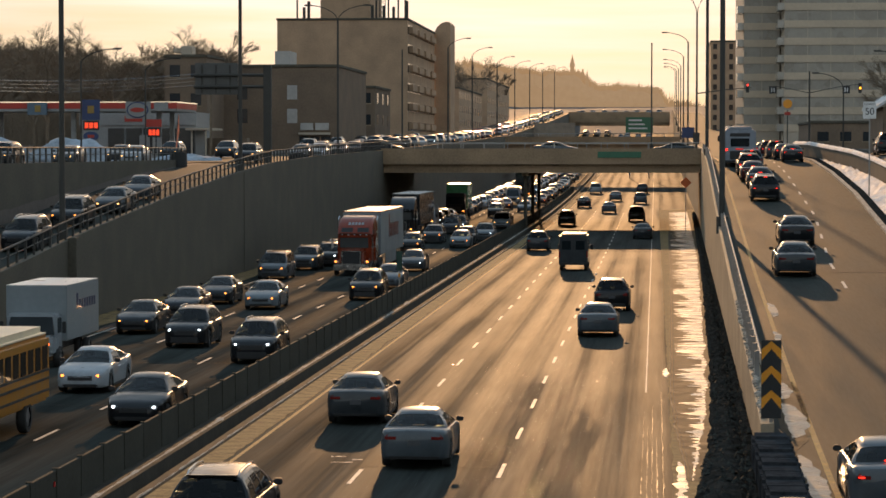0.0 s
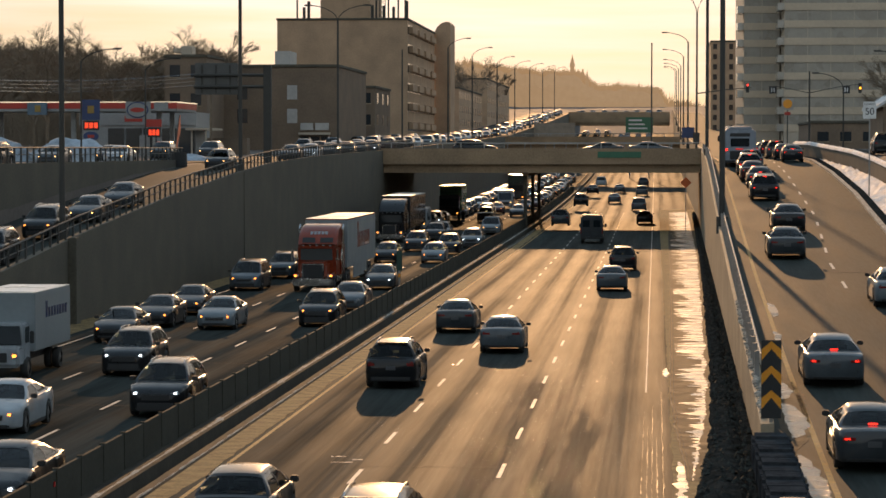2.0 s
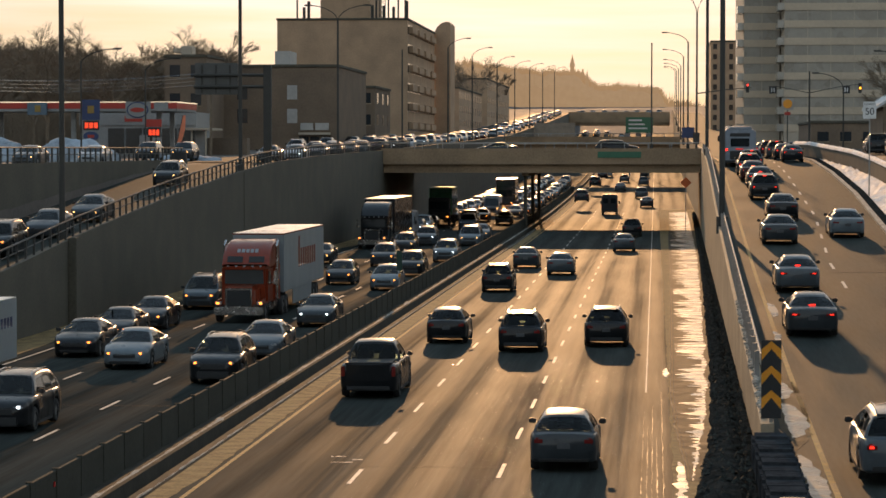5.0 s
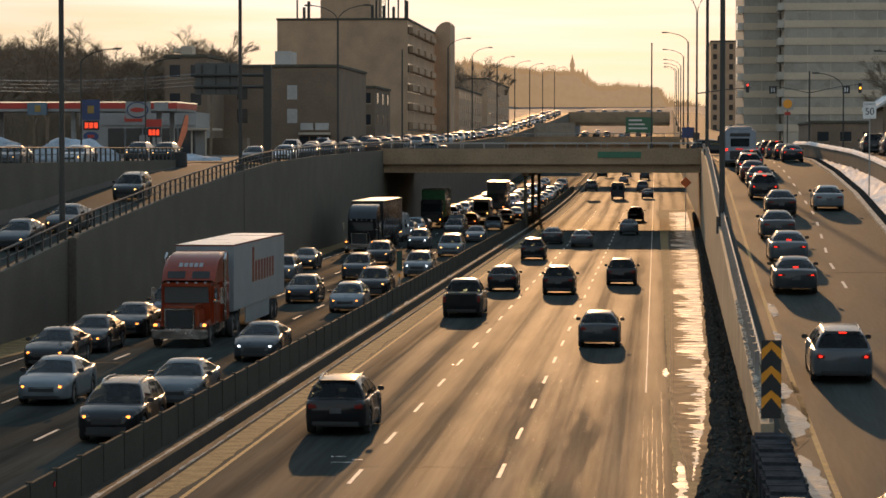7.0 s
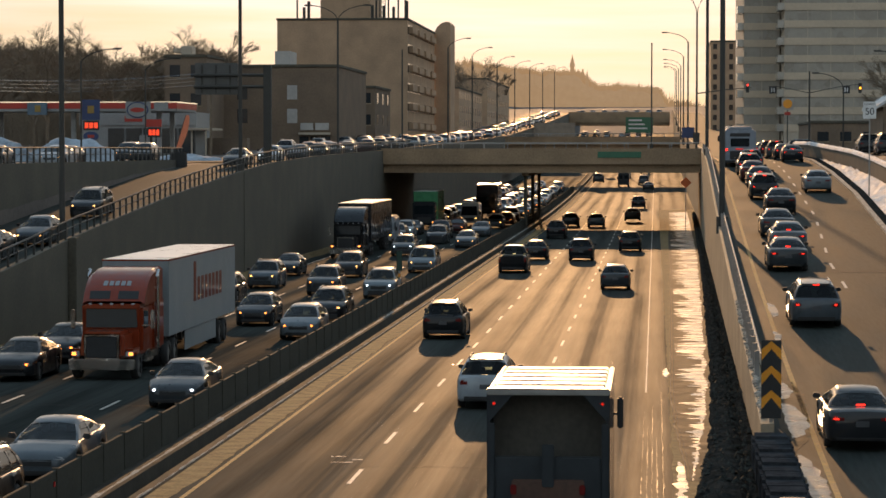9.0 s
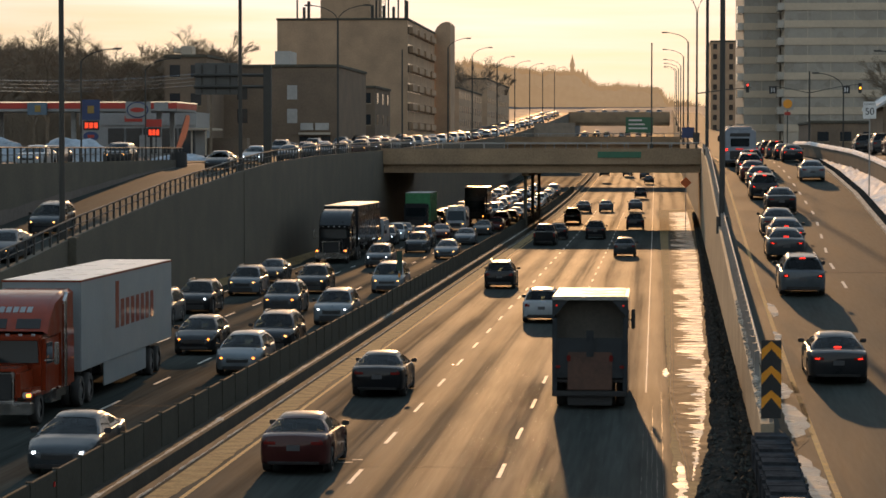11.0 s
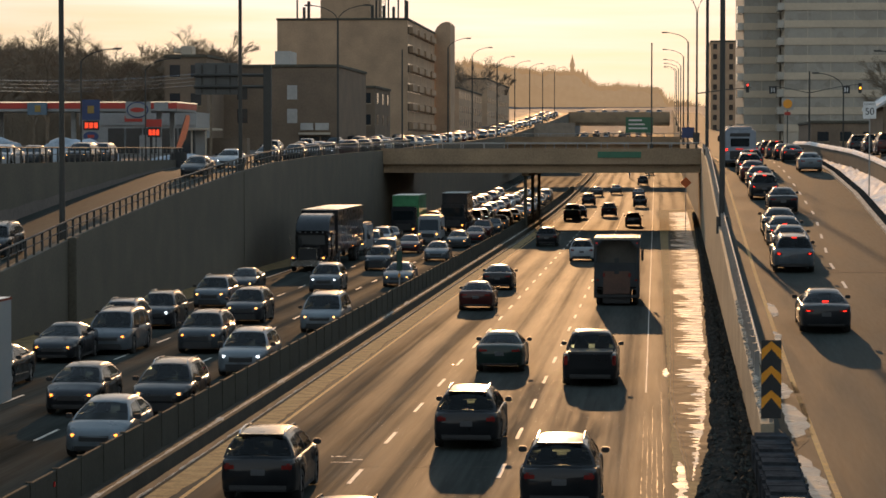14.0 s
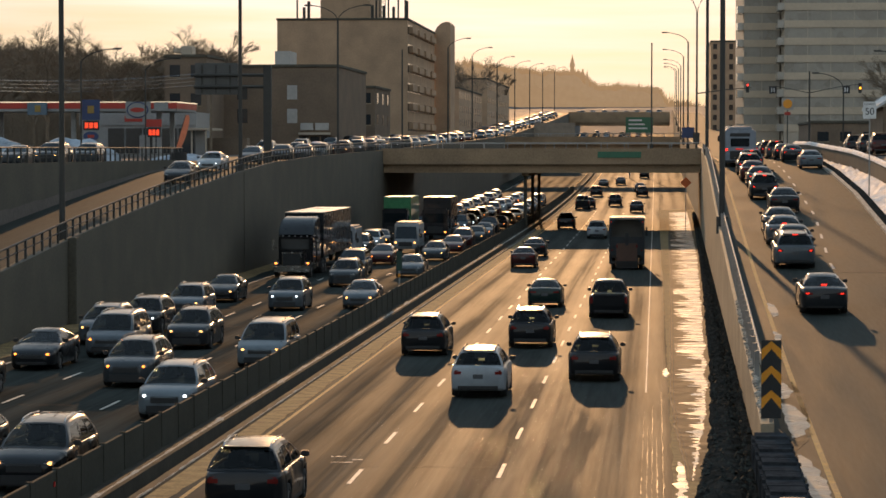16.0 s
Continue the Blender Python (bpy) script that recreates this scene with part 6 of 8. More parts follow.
part("top_mark", bbox(-51.0, -50.4, -0.04, 0, 11.6, 12.3, 0.02), surface("yellow_mark", (0.32, 0.2, 0.05)), ps)
part("digit_panel", bbox(-51.4, -50.0, 0, 0.3, 10.1, 10.95, 0.03), BLACK, ps)
for k in range(3):
    part("digit_bar", bbox(-51.25 + k * 0.42, -50.92 + k * 0.42, -0.04, 0, 10.28, 10.78, 0.02), LED, ps, "glowing red digit")
bm = bmesh.new(); bmesh.ops.create_cone(bm, cap_ends=True, segments=20, radius1=0.7, radius2=0.7, depth=0.2, matrix=Matrix.Translation((-50.7, 0.1, 9.55)) @ Matrix.Rotation(radians(90), 4, "X") @ Matrix.Diagonal((1, 0.6, 1, 1))); part("oval_panel", bm, BLUE, ps, "dark oval panel with a red mark")
part("oval_backing", bbox(-51.4, -50.0, 0.12, 0.25, 8.95, 10.08, 0.02), STATION, ps)
part("oval_mark", bbox(-51.0, -50.4, -0.03, 0.02, 9.42, 9.68, 0.02), RED, ps)
part("post", bbox(-50.85, -50.55, 0.05, 0.25, 7.0, 12.7, 0.02), STEEL, ps)
p2 = thing("price_sign", pose(0, 240, 0), "low filling station price sign with red digits", "sign")
part("header", bbox(-47.3, -45.8, 0, 0.25, 10.45, 11.15, 0.03), RED, p2)
part("digit_panel", bbox(-47.1, -45.9, 0, 0.25, 9.5, 10.4, 0.03), BLACK, p2)
for k in range(3):
    part("digit_bar", bbox(-47.0 + k * 0.36, -46.72 + k * 0.36, -0.04, 0, 9.68, 10.2, 0.02), LED, p2, "glowing red digit")
part("post", bbox(-46.65, -46.4, 0.05, 0.2, 7.0, 9.6, 0.02), STEEL, p2)
fl = thing("feather_flag", pose(-41.7, 225, 7.25), "tall red-orange feather flag on a thin pole", "flag")
bm = bmesh.new()
loft(bm, [[(0.03 + 0.9 * f, 0, 1.2 + 2.9 * f), (0.12 + 0.9 * f + 0.5 * max(0.05, math.sin(math.pi * (0.12 + 0.84 * f))) ** 0.4, 0.04 * math.sin(9 * f), 1.2 + 2.9 * f)] for f in [i / 10 for i in range(11)]])
part("cloth", bm, surface("flag_cloth", (0.8, 0.24, 0.12), rough=0.8, vary=0.2, scale=2, fine=20), fl)
bm = bmesh.new(); tube(bm, [(0, 0, -0.1), (0.02, 0, 1.2), (0.92, 0, 4.1)], 0.03, 6); part("pole", bm, POLE, fl)
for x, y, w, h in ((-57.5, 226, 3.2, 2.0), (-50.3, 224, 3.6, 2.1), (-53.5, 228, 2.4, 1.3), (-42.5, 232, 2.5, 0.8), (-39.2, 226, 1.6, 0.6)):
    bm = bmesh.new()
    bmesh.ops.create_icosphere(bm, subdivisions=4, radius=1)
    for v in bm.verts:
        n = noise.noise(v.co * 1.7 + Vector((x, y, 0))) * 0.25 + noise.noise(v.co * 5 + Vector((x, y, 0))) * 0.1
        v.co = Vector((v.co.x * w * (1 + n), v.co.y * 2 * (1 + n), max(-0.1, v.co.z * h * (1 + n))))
    one("snow_mound", bm, SHADED_SNOW, "pile of ploughed snow in blue-grey shade tone beside the filling station", "snow", smooth=50, m=pose(x, y, 7.15))

# ---- buildings ----
def building(name, x0, x1, y0, y1, z0, z1, material, label, floors=0, cols=0, side=0, win=(1.4, 1.5), glass=GLASS_B, bottom=0.0, parapet=True):
    o = thing(name, pose(0, 0, 0), label, "building")
    part("wall", bbox(x0, x1, y0, y1, z0 - 1, z1, 0.08), material, o)
    if parapet:
        part("roof", bbox(x0 - 0.15, x1 + 0.15, y0 - 0.15, y1 + 0.15, z1 - 0.02, z1 + 0.35, 0.05), CONCRETE_DARK, o)
    fh = (z1 - z0 - bottom) / max(1, floors)
    for f in range(floors):
        z = z0 + bottom + fh * (f + 0.3)
        for k in range(cols):
            cx = x0 + (x1 - x0) * (k + 0.5) / cols
            w = part("window", bbox(cx - win[0] / 2, cx + win[0] / 2, y0 - 0.04, y0 + 0.1, z, z + win[1], 0.02), glass, o)
            part("sill", bbox(cx - win[0] / 2 - 0.1, cx + win[0] / 2 + 0.1, y0 - 0.12, y0 + 0.02, z - 0.12, z - 0.01, 0.01), CONCRETE, w)
        for k in range(side):
            cy = y0 + (y1 - y0) * (k + 0.5) / side
            xs = x1 if x1 < 0 else x0
            part("window", bbox(xs - 0.1, xs + 0.04, cy - win[0] / 2, cy + win[0] / 2, z, z + win[1], 0.02) if x1 < 0 else bbox(xs - 0.04, xs + 0.1, cy - win[0] / 2, cy + win[0] / 2, z, z + win[1], 0.02), glass, o)
    return o


big = building("office_block", -64.9, -42.4, 446, 501.5, 9.5, 30.5, BRICK, "brown brick office block with balconies and rooftop antennas", floors=6, cols=0, side=12, win=(3.2, 1.6), bottom=1)
part("penthouse", bbox(-57.9, -49.3, 450, 470, 30.4, 37, 0.08), BRICK, big)
for f in range(6):
    z = 12.0 + f * 3.3
    for k in range(4):
        part("balcony", bbox(-42.5, -41.7, 449 + k * 13, 458 + k * 13, z - 0.15, z + 0.95, 0.04), BRICK, big, "shallow brick balcony")
bm = bmesh.new()
prof = [(-42.5, 9), (-42.5, 30.2)] + [(-39.9 - 2.6 * math.cos(a), 30.2 + 2.7 * math.sin(a)) for a in (0.3, 0.6, 0.9, 1.2, 1.45)] + [(-39.6, 32.8), (-39.4, 32.4), (-39.4, 9)]
A = [bm.verts.new((x, 501.8, z)) for x, z in prof]; B = [bm.verts.new((x, 513, z)) for x, z in prof]
bm.faces.new(A); bm.faces.new(B[::-1])
for i in range(len(prof)):
    j = (i + 1) % len(prof)
    bm.faces.new((A[i], A[j], B[j], B[i]))
part("stair_tower", bm, BRICK, big, "tall stair tower with a rounded top")
for x, h in ((-61.6, 3.2), (-60.4, 1.2), (-59.6, 2.2), (-48.6, 1.5), (-47.9, 3.0), (-45.8, 3.6), (-44.1, 3.4), (-42.9, 2.6), (-42.6, 2.2), (-44.9, 1.2), (-46.6, 1.4)):
    bm = bmesh.new(); tube(bm, [(x, 447.5, 30.5), (x, 447.5, 31.6 + h)], 0.16 if h > 2.3 else 0.28, 6); part("antenna", bm, POLE, big)
bm = bmesh.new()
for s in (-0.5, 0.5):
    tube(bm, [(-47.0 + s, 449, 30.4), (-47.0 + s, 449, 38)], 0.06, 5)
for k in range(8):
    tube(bm, [(-47.5, 449, 30.6 + k * 0.9), (-46.5, 449, 31.5 + k * 0.9)], 0.04, 4)
    tube(bm, [(-46.5, 449, 30.6 + k * 0.9), (-47.5, 449, 31.5 + k * 0.9)], 0.04, 4)
part("lattice_mast", bm, POLE, big)
low = building("brick_apartment", -58.5, -40.2, 330, 362, 8.4, 18.8, DARKBRICK, "dark brick low-rise with few pale windows", floors=0, side=4, win=(1.6, 1.5), bottom=1)
for x, z in ((-46.1, 15.6), (-46.1, 12.6), (-52.5, 15.6), (-52.5, 12.6), (-56, 12.6)):
    w = part("window", bbox(x - 0.65, x + 0.65, 329.94, 330.1, z - 0.9, z + 0.9, 0.02), PALE if x > -50 else GLASS_B, low)
part("rooftop_box", bbox(-48.9, -46.9, 334, 340, 18.8, 21.0, 0.05), PALE, low)
part("awning", bbox(-45.2, -41.2, 329.0, 330, 10.2, 10.5, 0.02), GREYPANEL, low)
part("shop_sign", bbox(-45.0, -43.4, 329.6, 329.9, 10.8, 11.7, 0.02), PALE, low)
part("shop_sign", bbox(-43.1, -41.4, 329.6, 329.9, 10.8, 11.7, 0.02), PALE, low)
for k in range(3):
    part("shop_window", bbox(-45.2 + k * 1.4, -44.0 + k * 1.4, 329.94, 330.1, 8.6, 10.0, 0.02), GLASS_B, low)
lw = building("flat_roofed_house", -59.9, -54.7, 316, 329, 8.2, 19.6, DARKBRICK, "dark brick building with rooftop ventilation unit", floors=3, cols=2, win=(1.3, 1.5), bottom=1)
part("roof_unit", bbox(-58.2, -56.9, 318, 321, 19.8, 21.1, 0.1), GREYPANEL, lw)
part("roof_duct", bbox(-59.3, -58.15, 318.5, 320.5, 20.3, 20.8, 0.1), GREYPANEL, lw)
building("corner_shop", -46.2, -40.9, 380, 402, 9, 17.3, DARKBRICK, "dark corner building with pale sign band", floors=2, cols=2, side=3, bottom=2)
building("row_house", -52, -42.5, 565, 640, 11.5, 21.5, BRICK, "hazy brick row along the service road", floors=3, cols=0, side=12, bottom=1)
building("row_house", -50, -42.5, 660, 760, 14.5, 26, BRICK, "hazy brick row along the service road", floors=3, cols=0, side=14, bottom=1)
GLAZED = surface("glazed_balcony", (0.45, 0.42, 0.37), rough=0.14, vary=0.15, scale=0.5, fine=4, bump=0.0, spec=0.8, rough_vary=0.05)
# towers on the right: slabs with ribbon windows and spandrels
def tower(x0, x1, y0, y1, z1, label, floors, step=3.0):
    o = thing("tower_block", pose(0, 0, 0), label, "building")
    z0 = upper(y0)
    part("wall", bbox(x0, x1, y0, y1, z0 - 1, z1, 0.05), GREYPANEL, o)
    for f in range(floors):
        z = z0 + 2.2 + f * step
        part("spandrel", bbox(x0 - 0.05, x1 + 0.05, y0 - 0.16, y0 + 0.1, z - 0.22, z + 0.85, 0.03), SPANDREL, o)
        n = max(2, int((x1 - x0) / 3.3))
        for k in range(n):
            a = x0 + (x1 - x0) * k / n
            b = x0 + (x1 - x0) * (k + 1) / n
            part("window", bbox(a + 0.06, b - 0.06, y0 - 0.05, y0 + 0.05, z + 0.86, z + step - 0.24, 0.01), TOWERGLASS, o)
        part("balcony", bbox(x0 - 0.95, x0 - 0.02, y0 + 0.8, y0 + 7.0, z - 0.15, z + 0.95, 0.03), GLAZED, o, "glazed side balcony")
    return o


tower(18.9, 46, 388, 425, 52, "tall grey slab with ribbon windows and side balconies", 17, 2.55)
tower(13.3, 18.7, 398, 440, 55, "narrow grey tower with lit side balconies", 18, 2.55)
building("distant_tower", 12.6, 19.9, 600, 625, 12, 32.8, BRICK, "distant brown tower in haze", floors=9, cols=4, win=(0.9, 1.2))
house = building("street_house", 19.6, 31, 250, 266, 7.8, 12.4, DARKBRICK, "dark gabled house with snow on its roof", floors=1, cols=5, win=(1.1, 1.4), parapet=False)
bm = bmesh.new()
for x0, x1 in ((18.9, 25.3), (31.7, 25.3)):
    q = [bm.verts.new((x, y, z + t)) for t in (0.0, 0.3) for x, y, z in ((x0, 249.4, 12.2), (x1, 249.4, 16.0), (x1, 266.6, 16.0), (x0, 266.6, 12.2))]
    for f in ((0, 1, 2, 3), (4, 5, 6, 7), (0, 1, 5, 4), (1, 2, 6, 5), (2, 3, 7, 6), (3, 0, 4, 7)):
        bm.faces.new([q[i] for i in f])
part("roof", bm, SNOW, house, "steep snow-covered roof")
bm = bmesh.new()
A, B = ([bm.verts.new((x, y, z)) for x, z in ((19.6, 12.3), (25.3, 15.9), (31, 12.3))] for y in (250, 250.3))
bm.faces.new(A); bm.faces.new(B)
for i in range(3):
    bm.faces.new((A[i], A[(i + 1) % 3], B[(i + 1) % 3], B[i]))
part("gable", bm, DARKBRICK, house)
part("chimney", bbox(22.2, 23.0, 256, 257, 13, 17, 0.03), DARKBRICK, house)
house.matrix_basis = pose(1.9, 0, 0)
building("street_shop", 19.5, 28, 330, 360, 8.4, 11.6, DARKBRICK, "dark low building with small windows", floors=1, cols=3, win=(1.4, 1.2))

# ---- snowy bank and barrier wall beside the slip road ----
bank_top = table([(90, 2.6), (125, 4.2), (150, 5.2), (171, 6.0), (200, 7.0), (240, 7.7), (300, 8.0)])
wall_x = lambda y: 15.2 if y < 185 else 15.2 - (y - 185) * 0.024
bm = bmesh.new()
rows = []
for y in span(100, 262, 0.6):
    a, b = r_right(y) + 0.5 + 0.1 * noise.noise(Vector((3, y * 0.6, 0))), max(r_right(y) + 1.2, wall_x(y) - 0.05)
    h0, h1 = ramp_r(y), max(ramp_r(y) + 0.25, bank_top(y))
    rows.append([(a + (b - a) * f, y, h0 + (h1 - h0) * f ** 1.3 + (0.14 * noise.noise(Vector((f * 4, y * 0.5, 1))) + 0.12 * noise.noise(Vector((f * 9, y * 1.6, 4)))) * (f > 0) + 0.02) for f in (0, 0.1, 0.2, 0.32, 0.45, 0.58, 0.7, 0.82, 0.92, 1.0)])
loft(bm, rows)
rows = []
kb = bmesh.new()
for y in span(96, 262, 2):
    a, z = r_right(y), ramp_r(y)
    rows.append([(a - 0.12, y, z - 0.1), (a - 0.1, y, z + 0.13), (a + 0.18, y, z + 0.14), (a + 0.2, y, z - 0.05)])
loft(kb, rows)
one("ramp_kerb", kb, LEDGE, "pale salt-stained kerb of the slip road", "kerb", "structure")
kb = bmesh.new()
rows = []
for y in span(96, 262, 0.4):
    a, z = r_right(y), ramp_r(y)
    rows.append([(a + 0.19 + f * 0.45, y, z + 0.06 + 0.15 * f * f + 0.16 * abs(noise.noise(Vector((f * 5, y * 1.7, 8)))) * (0 < f < 1)) for f in (0, 0.2, 0.4, 0.6, 0.8, 1)])
loft(kb, rows)
one("grit_strip", kb, SLUSH, "dark grit and clods behind the kerb", "slush", "stuff", smooth=20)
one("snow_bank", bm, SNOW, "dirty snow bank between slip road and street wall", "snow", "structure", smooth=40)
bm = bmesh.new()
rows = []
for y in span(100, 258, 3):
    x = wall_x(y)
    t = max(ramp_r(y) + 1.0, bank_top(y) + 1.1)
    rows.append([(x, y, t - 2.4), (x, y, t), (x + 0.4, y, t), (x + 0.4, y, t - 2.4)])
loft(bm, rows)
one("street_wall", bm, CONCRETE_DARK, "low dark concrete wall beside the street", "wall", "structure")
bm = bmesh.new()
rows = []
for y in span(100, 258, 1):
    x = wall_x(y)
    t = max(ramp_r(y) + 1.0, bank_top(y) + 1.1)
    n = 0.1 * noise.noise(Vector((0, y * 0.8, 0)))
    rows.append([(x - 0.05, y, t - 0.03), (x + 0.02, y, t + 0.18 + n), (x + 0.2, y, t + 0.26 + n), (x + 0.4, y, t + 0.15 + n), (x + 0.46, y, t - 0.03)])
loft(bm, rows)
one("wall_snow", bm, SNOW, "rounded snow lying on the street wall", "snow", "stuff", smooth=60)
sheet("right_street", span(100, 330, 8), K(16.7), K(24), right_z, ASPHALT_UP, "asphalt street beyond the wall", "road", lift=0.02)

# ---- bare winter trees ----
def bare_tree(seed, h, spread=1.0):
    r = random.Random(seed)
    tr, cr = bmesh.new(), bmesh.new()
    tube(tr, [(0, 0, -0.4), (0.05, 0, h * 0.18), (0.0, 0.1, h * 0.42), (0.1, 0, h * 0.62)], h * 0.017, 6, h * 0.007)

    def grow(p, d, ln, rad, depth):
        q = p + d * ln * 0.5 + Vector((r.uniform(-1, 1), r.uniform(-1, 1), r.uniform(-0.3, 0.6))) * ln * 0.08
        e = p + d * ln
        tube(cr, [p, q, e], rad, 3, rad * 0.5)
        for k in range(9 if depth < 2 else 0):
            s = p + d * ln * r.uniform(0.2, 1.0)
            tw = s + (d + Vector((r.uniform(-1, 1), r.uniform(-1, 1), r.uniform(-0.4, 0.9)))).normalized() * h * r.uniform(0.03, 0.075)
            cr.faces.new([cr.verts.new(s - Vector((0.011, 0, 0.016))), cr.verts.new(s + Vector((0.011, 0, 0.016))), cr.verts.new(tw)])
        if depth:
            for k in range(r.choice((3, 4)) if depth > 1 else 4):
                nd = (d + Vector((r.uniform(-1, 1), r.uniform(-1, 1), r.uniform(-0.35, 0.8))) * 0.75 * spread).normalized()
                grow(p + d * ln * r.uniform(0.45, 1.0), nd, ln * r.uniform(0.5, 0.75), rad * 0.5, depth - 1)

    for k in range(7):
        a = k * 2.4 + r.random()
        z = h * (0.28 + 0.34 * k / 6)
        grow(Vector((0.03, 0.03, z)), Vector((math.cos(a) * spread, math.sin(a) * spread, r.uniform(0.6, 1.2))).normalized(), h * r.uniform(0.2, 0.3), h * 0.007, 3)
    return mesh_of("trunk", tr, BARK, 40), mesh_of("crown", cr, BARK)


TREES = [bare_tree(k, 11) for k in range(4)]


def tree(k, x, y, z, s, label="bare winter tree with fine branching crown"):
    o = thing("tree", pose(x, y, z, 0, 0, (k * 77) % 360), label, "tree", "bare trees")
    o.scale = (s * 1.2, s * 1.2, s)
    for nm, me in zip(("trunk", "crown"), TREES[k % 4]):
        p = new(nm, me)
        p.parent = o
    return o


def ground_at(x, y):
    u = upper(y) - 0.06
    hill = 0 if y < 250 else min(18, (y - 250) * 0.03)
    return u + hill * 0.4 * min(1, max(0, (-x - 60) / 90)) if x < -60 else u


rt = random.Random(21)
for k in range(135):
    y = rt.uniform(385, 540)
    x = -rt.uniform(0.166, 0.275) * y
    tree(k, x, y, ground_at(x, y) - 0.2, rt.uniform(1.2, 1.5) * (1.0 if -x / y < 0.186 else 0.84 if -x / y < 0.222 else 1.0))
for k in range(10):
    y = rt.uniform(270, 330)
    x = -rt.uniform(0.21, 0.27) * y
    tree(k, x, y, ground_at(x, y) - 0.2, rt.uniform(0.9, 1.3))
for k, (x, y, s) in enumerate(((-49, 600, 1.4), (-47, 640, 1.3), (-46, 700, 1.2), (-45, 740, 1.3), (25, 240, 0.8), (28, 300, 1.0), (24, 262, 0.7))):
    tree(k, x, y, ground_at(x, y) - 0.2, s)

for k, (x, y, s) in enumerate(((-52, 700, 1.5), (-50, 780, 1.5))):
    tree(k + 1, x, y, ground_at(x, y) - 0.2, s)
# thicket of bare brush on the slope behind the station
bm = bmesh.new()
for k in range(15000):
    y = rt.uniform(345, 520)
    x = -rt.uniform(0.150, 0.285) * y
    if -68.5 < x < -40 and y < 365:
        continue
    z = ground_at(x, y) - 0.3
    h = rt.uniform(3, 7.5) * (1 + 0.12 * max(0, min(1, (-x / y - 0.215) / 0.04))) * (1 + 0.25 * math.sin(x * 0.21)) * (0.75 + 0.5 * rt.random())
    w = rt.uniform(0.02, 0.05)
    lx, ly = rt.uniform(-0.22, 0.22) * h, rt.uniform(-0.15, 0.15) * h
    a = [bm.verts.new(q) for q in ((x - w, y, z), (x + w, y, z), (x, y + w, z), (x + lx * 0.6 - w * 0.5, y + ly * 0.6, z + h * 0.6), (x + lx * 0.6 + w * 0.5, y + ly * 0.6, z + h * 0.6), (x + lx, y + ly, z + h))]
    bm.faces.new((a[0], a[1], a[4], a[3])); bm.faces.new((a[3], a[4], a[5])); bm.faces.new((a[1], a[2], a[4])); bm.faces.new((a[2], a[0], a[3]))
    for t in range(15):
        f = rt.uniform(0.3, 0.98)
        p = Vector((x + lx * f, y + ly * f, z + h * f))
        q = p + Vector((rt.uniform(-0.13, 0.13) * h, rt.uniform(-0.1, 0.1) * h, rt.uniform(0.05, 0.2) * h))
        bm.faces.new([bm.verts.new(p - Vector((0.012, 0, 0.022))), bm.verts.new(p + Vector((0.012, 0, 0.022))), bm.verts.new(q)])
one("thicket", bm, BARK, "dense bare brush covering the slope", "brush", "stuff")

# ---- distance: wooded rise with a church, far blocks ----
# a warm glow in this material stands for evening haze over the distance
HAZE_WOOD = surface("haze_lit_woods", (0.16, 0.12, 0.09), rough=1.0, vary=0.3, scale=0.03, fine=0.4, bump=0.0)
HAZE_WOOD.node_tree.nodes["Principled BSDF"].inputs["Emission Color"].default_value = (1.0, 0.60, 0.29, 1)
HAZE_WOOD.node_tree.nodes["Principled BSDF"].inputs["Emission Strength"].default_value = 0.31
# height of the wooded skyline across the view, at 1200 m
ridge = table([(-160, 46), (-121, 46), (-86, 48.5), (-70, 46), (-52, 44), (-36, 44), (-31.5, 40.5), (-25.5, 37), (-14, 37.5), (1.5, 35.5), (4, 31.5), (16, 29), (40, 27), (90, 26)])
bm = bmesh.new()
rw = random.Random(4)
rows = []
for x in span(-160, 90, 1.0):
    t = ridge(x) - 3.0 + 1.6 * noise.noise(Vector((x * 0.25, 0, 0))) + 0.8 * noise.noise(Vector((x * 0.9, 1, 0)))
    rows.append([(x, 1150, 15), (x, 1152, t - 5), (x, 1154, t)])
loft(bm, rows)
for k in range(1500):
    x = rw.uniform(-160, 90)
    y = rw.uniform(1190, 1215)
    h = rw.uniform(4, 8)
    z = ridge(x) - h * rw.uniform(0.55, 1.25)
    for i in range(12):
        a = rw.gauss(0, 0.42)
        e = Vector((x + math.sin(a) * h * 0.7, y, z + math.cos(a) * h * rw.uniform(0.6, 1.0)))
        c = Vector((x, y, z))
        wd = Vector((math.cos(a), 0, -math.sin(a))) * h * 0.028
        bm.faces.new([bm.verts.new(c - wd * 0.6), bm.verts.new((c + e) / 2 - wd), bm.verts.new(e), bm.verts.new((c + e) / 2 + wd)])
for x, h, w in ((-31.0, 13.5, 2.4), (-28.5, 9.5, 2.0)):
    for i in range(9):
        f = i / 9
        z, r = 30 + h * f, w * (1 - f) + 0.15
        ring = [bm.verts.new((x + r * math.cos(0.785 * j) * rw.uniform(0.75, 1.2), 1188 + r * math.sin(0.785 * j), z - 0.4)) for j in range(8)]
        tip = bm.verts.new((x, 1188, z + h * 0.17))
        for j in range(8):
            bm.faces.new((ring[j], ring[(j + 1) % 8], tip))
one("backdrop", bm, HAZE_WOOD, "distant bare woods on a rise in evening haze", "backdrop", "structure")
# church and far block carry the same painted haze glow
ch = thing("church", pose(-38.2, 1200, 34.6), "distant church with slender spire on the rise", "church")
part("nave", bbox(-13, 5.5, 0, 10, -4, 9.0, 0.3), HAZE_WOOD, ch)
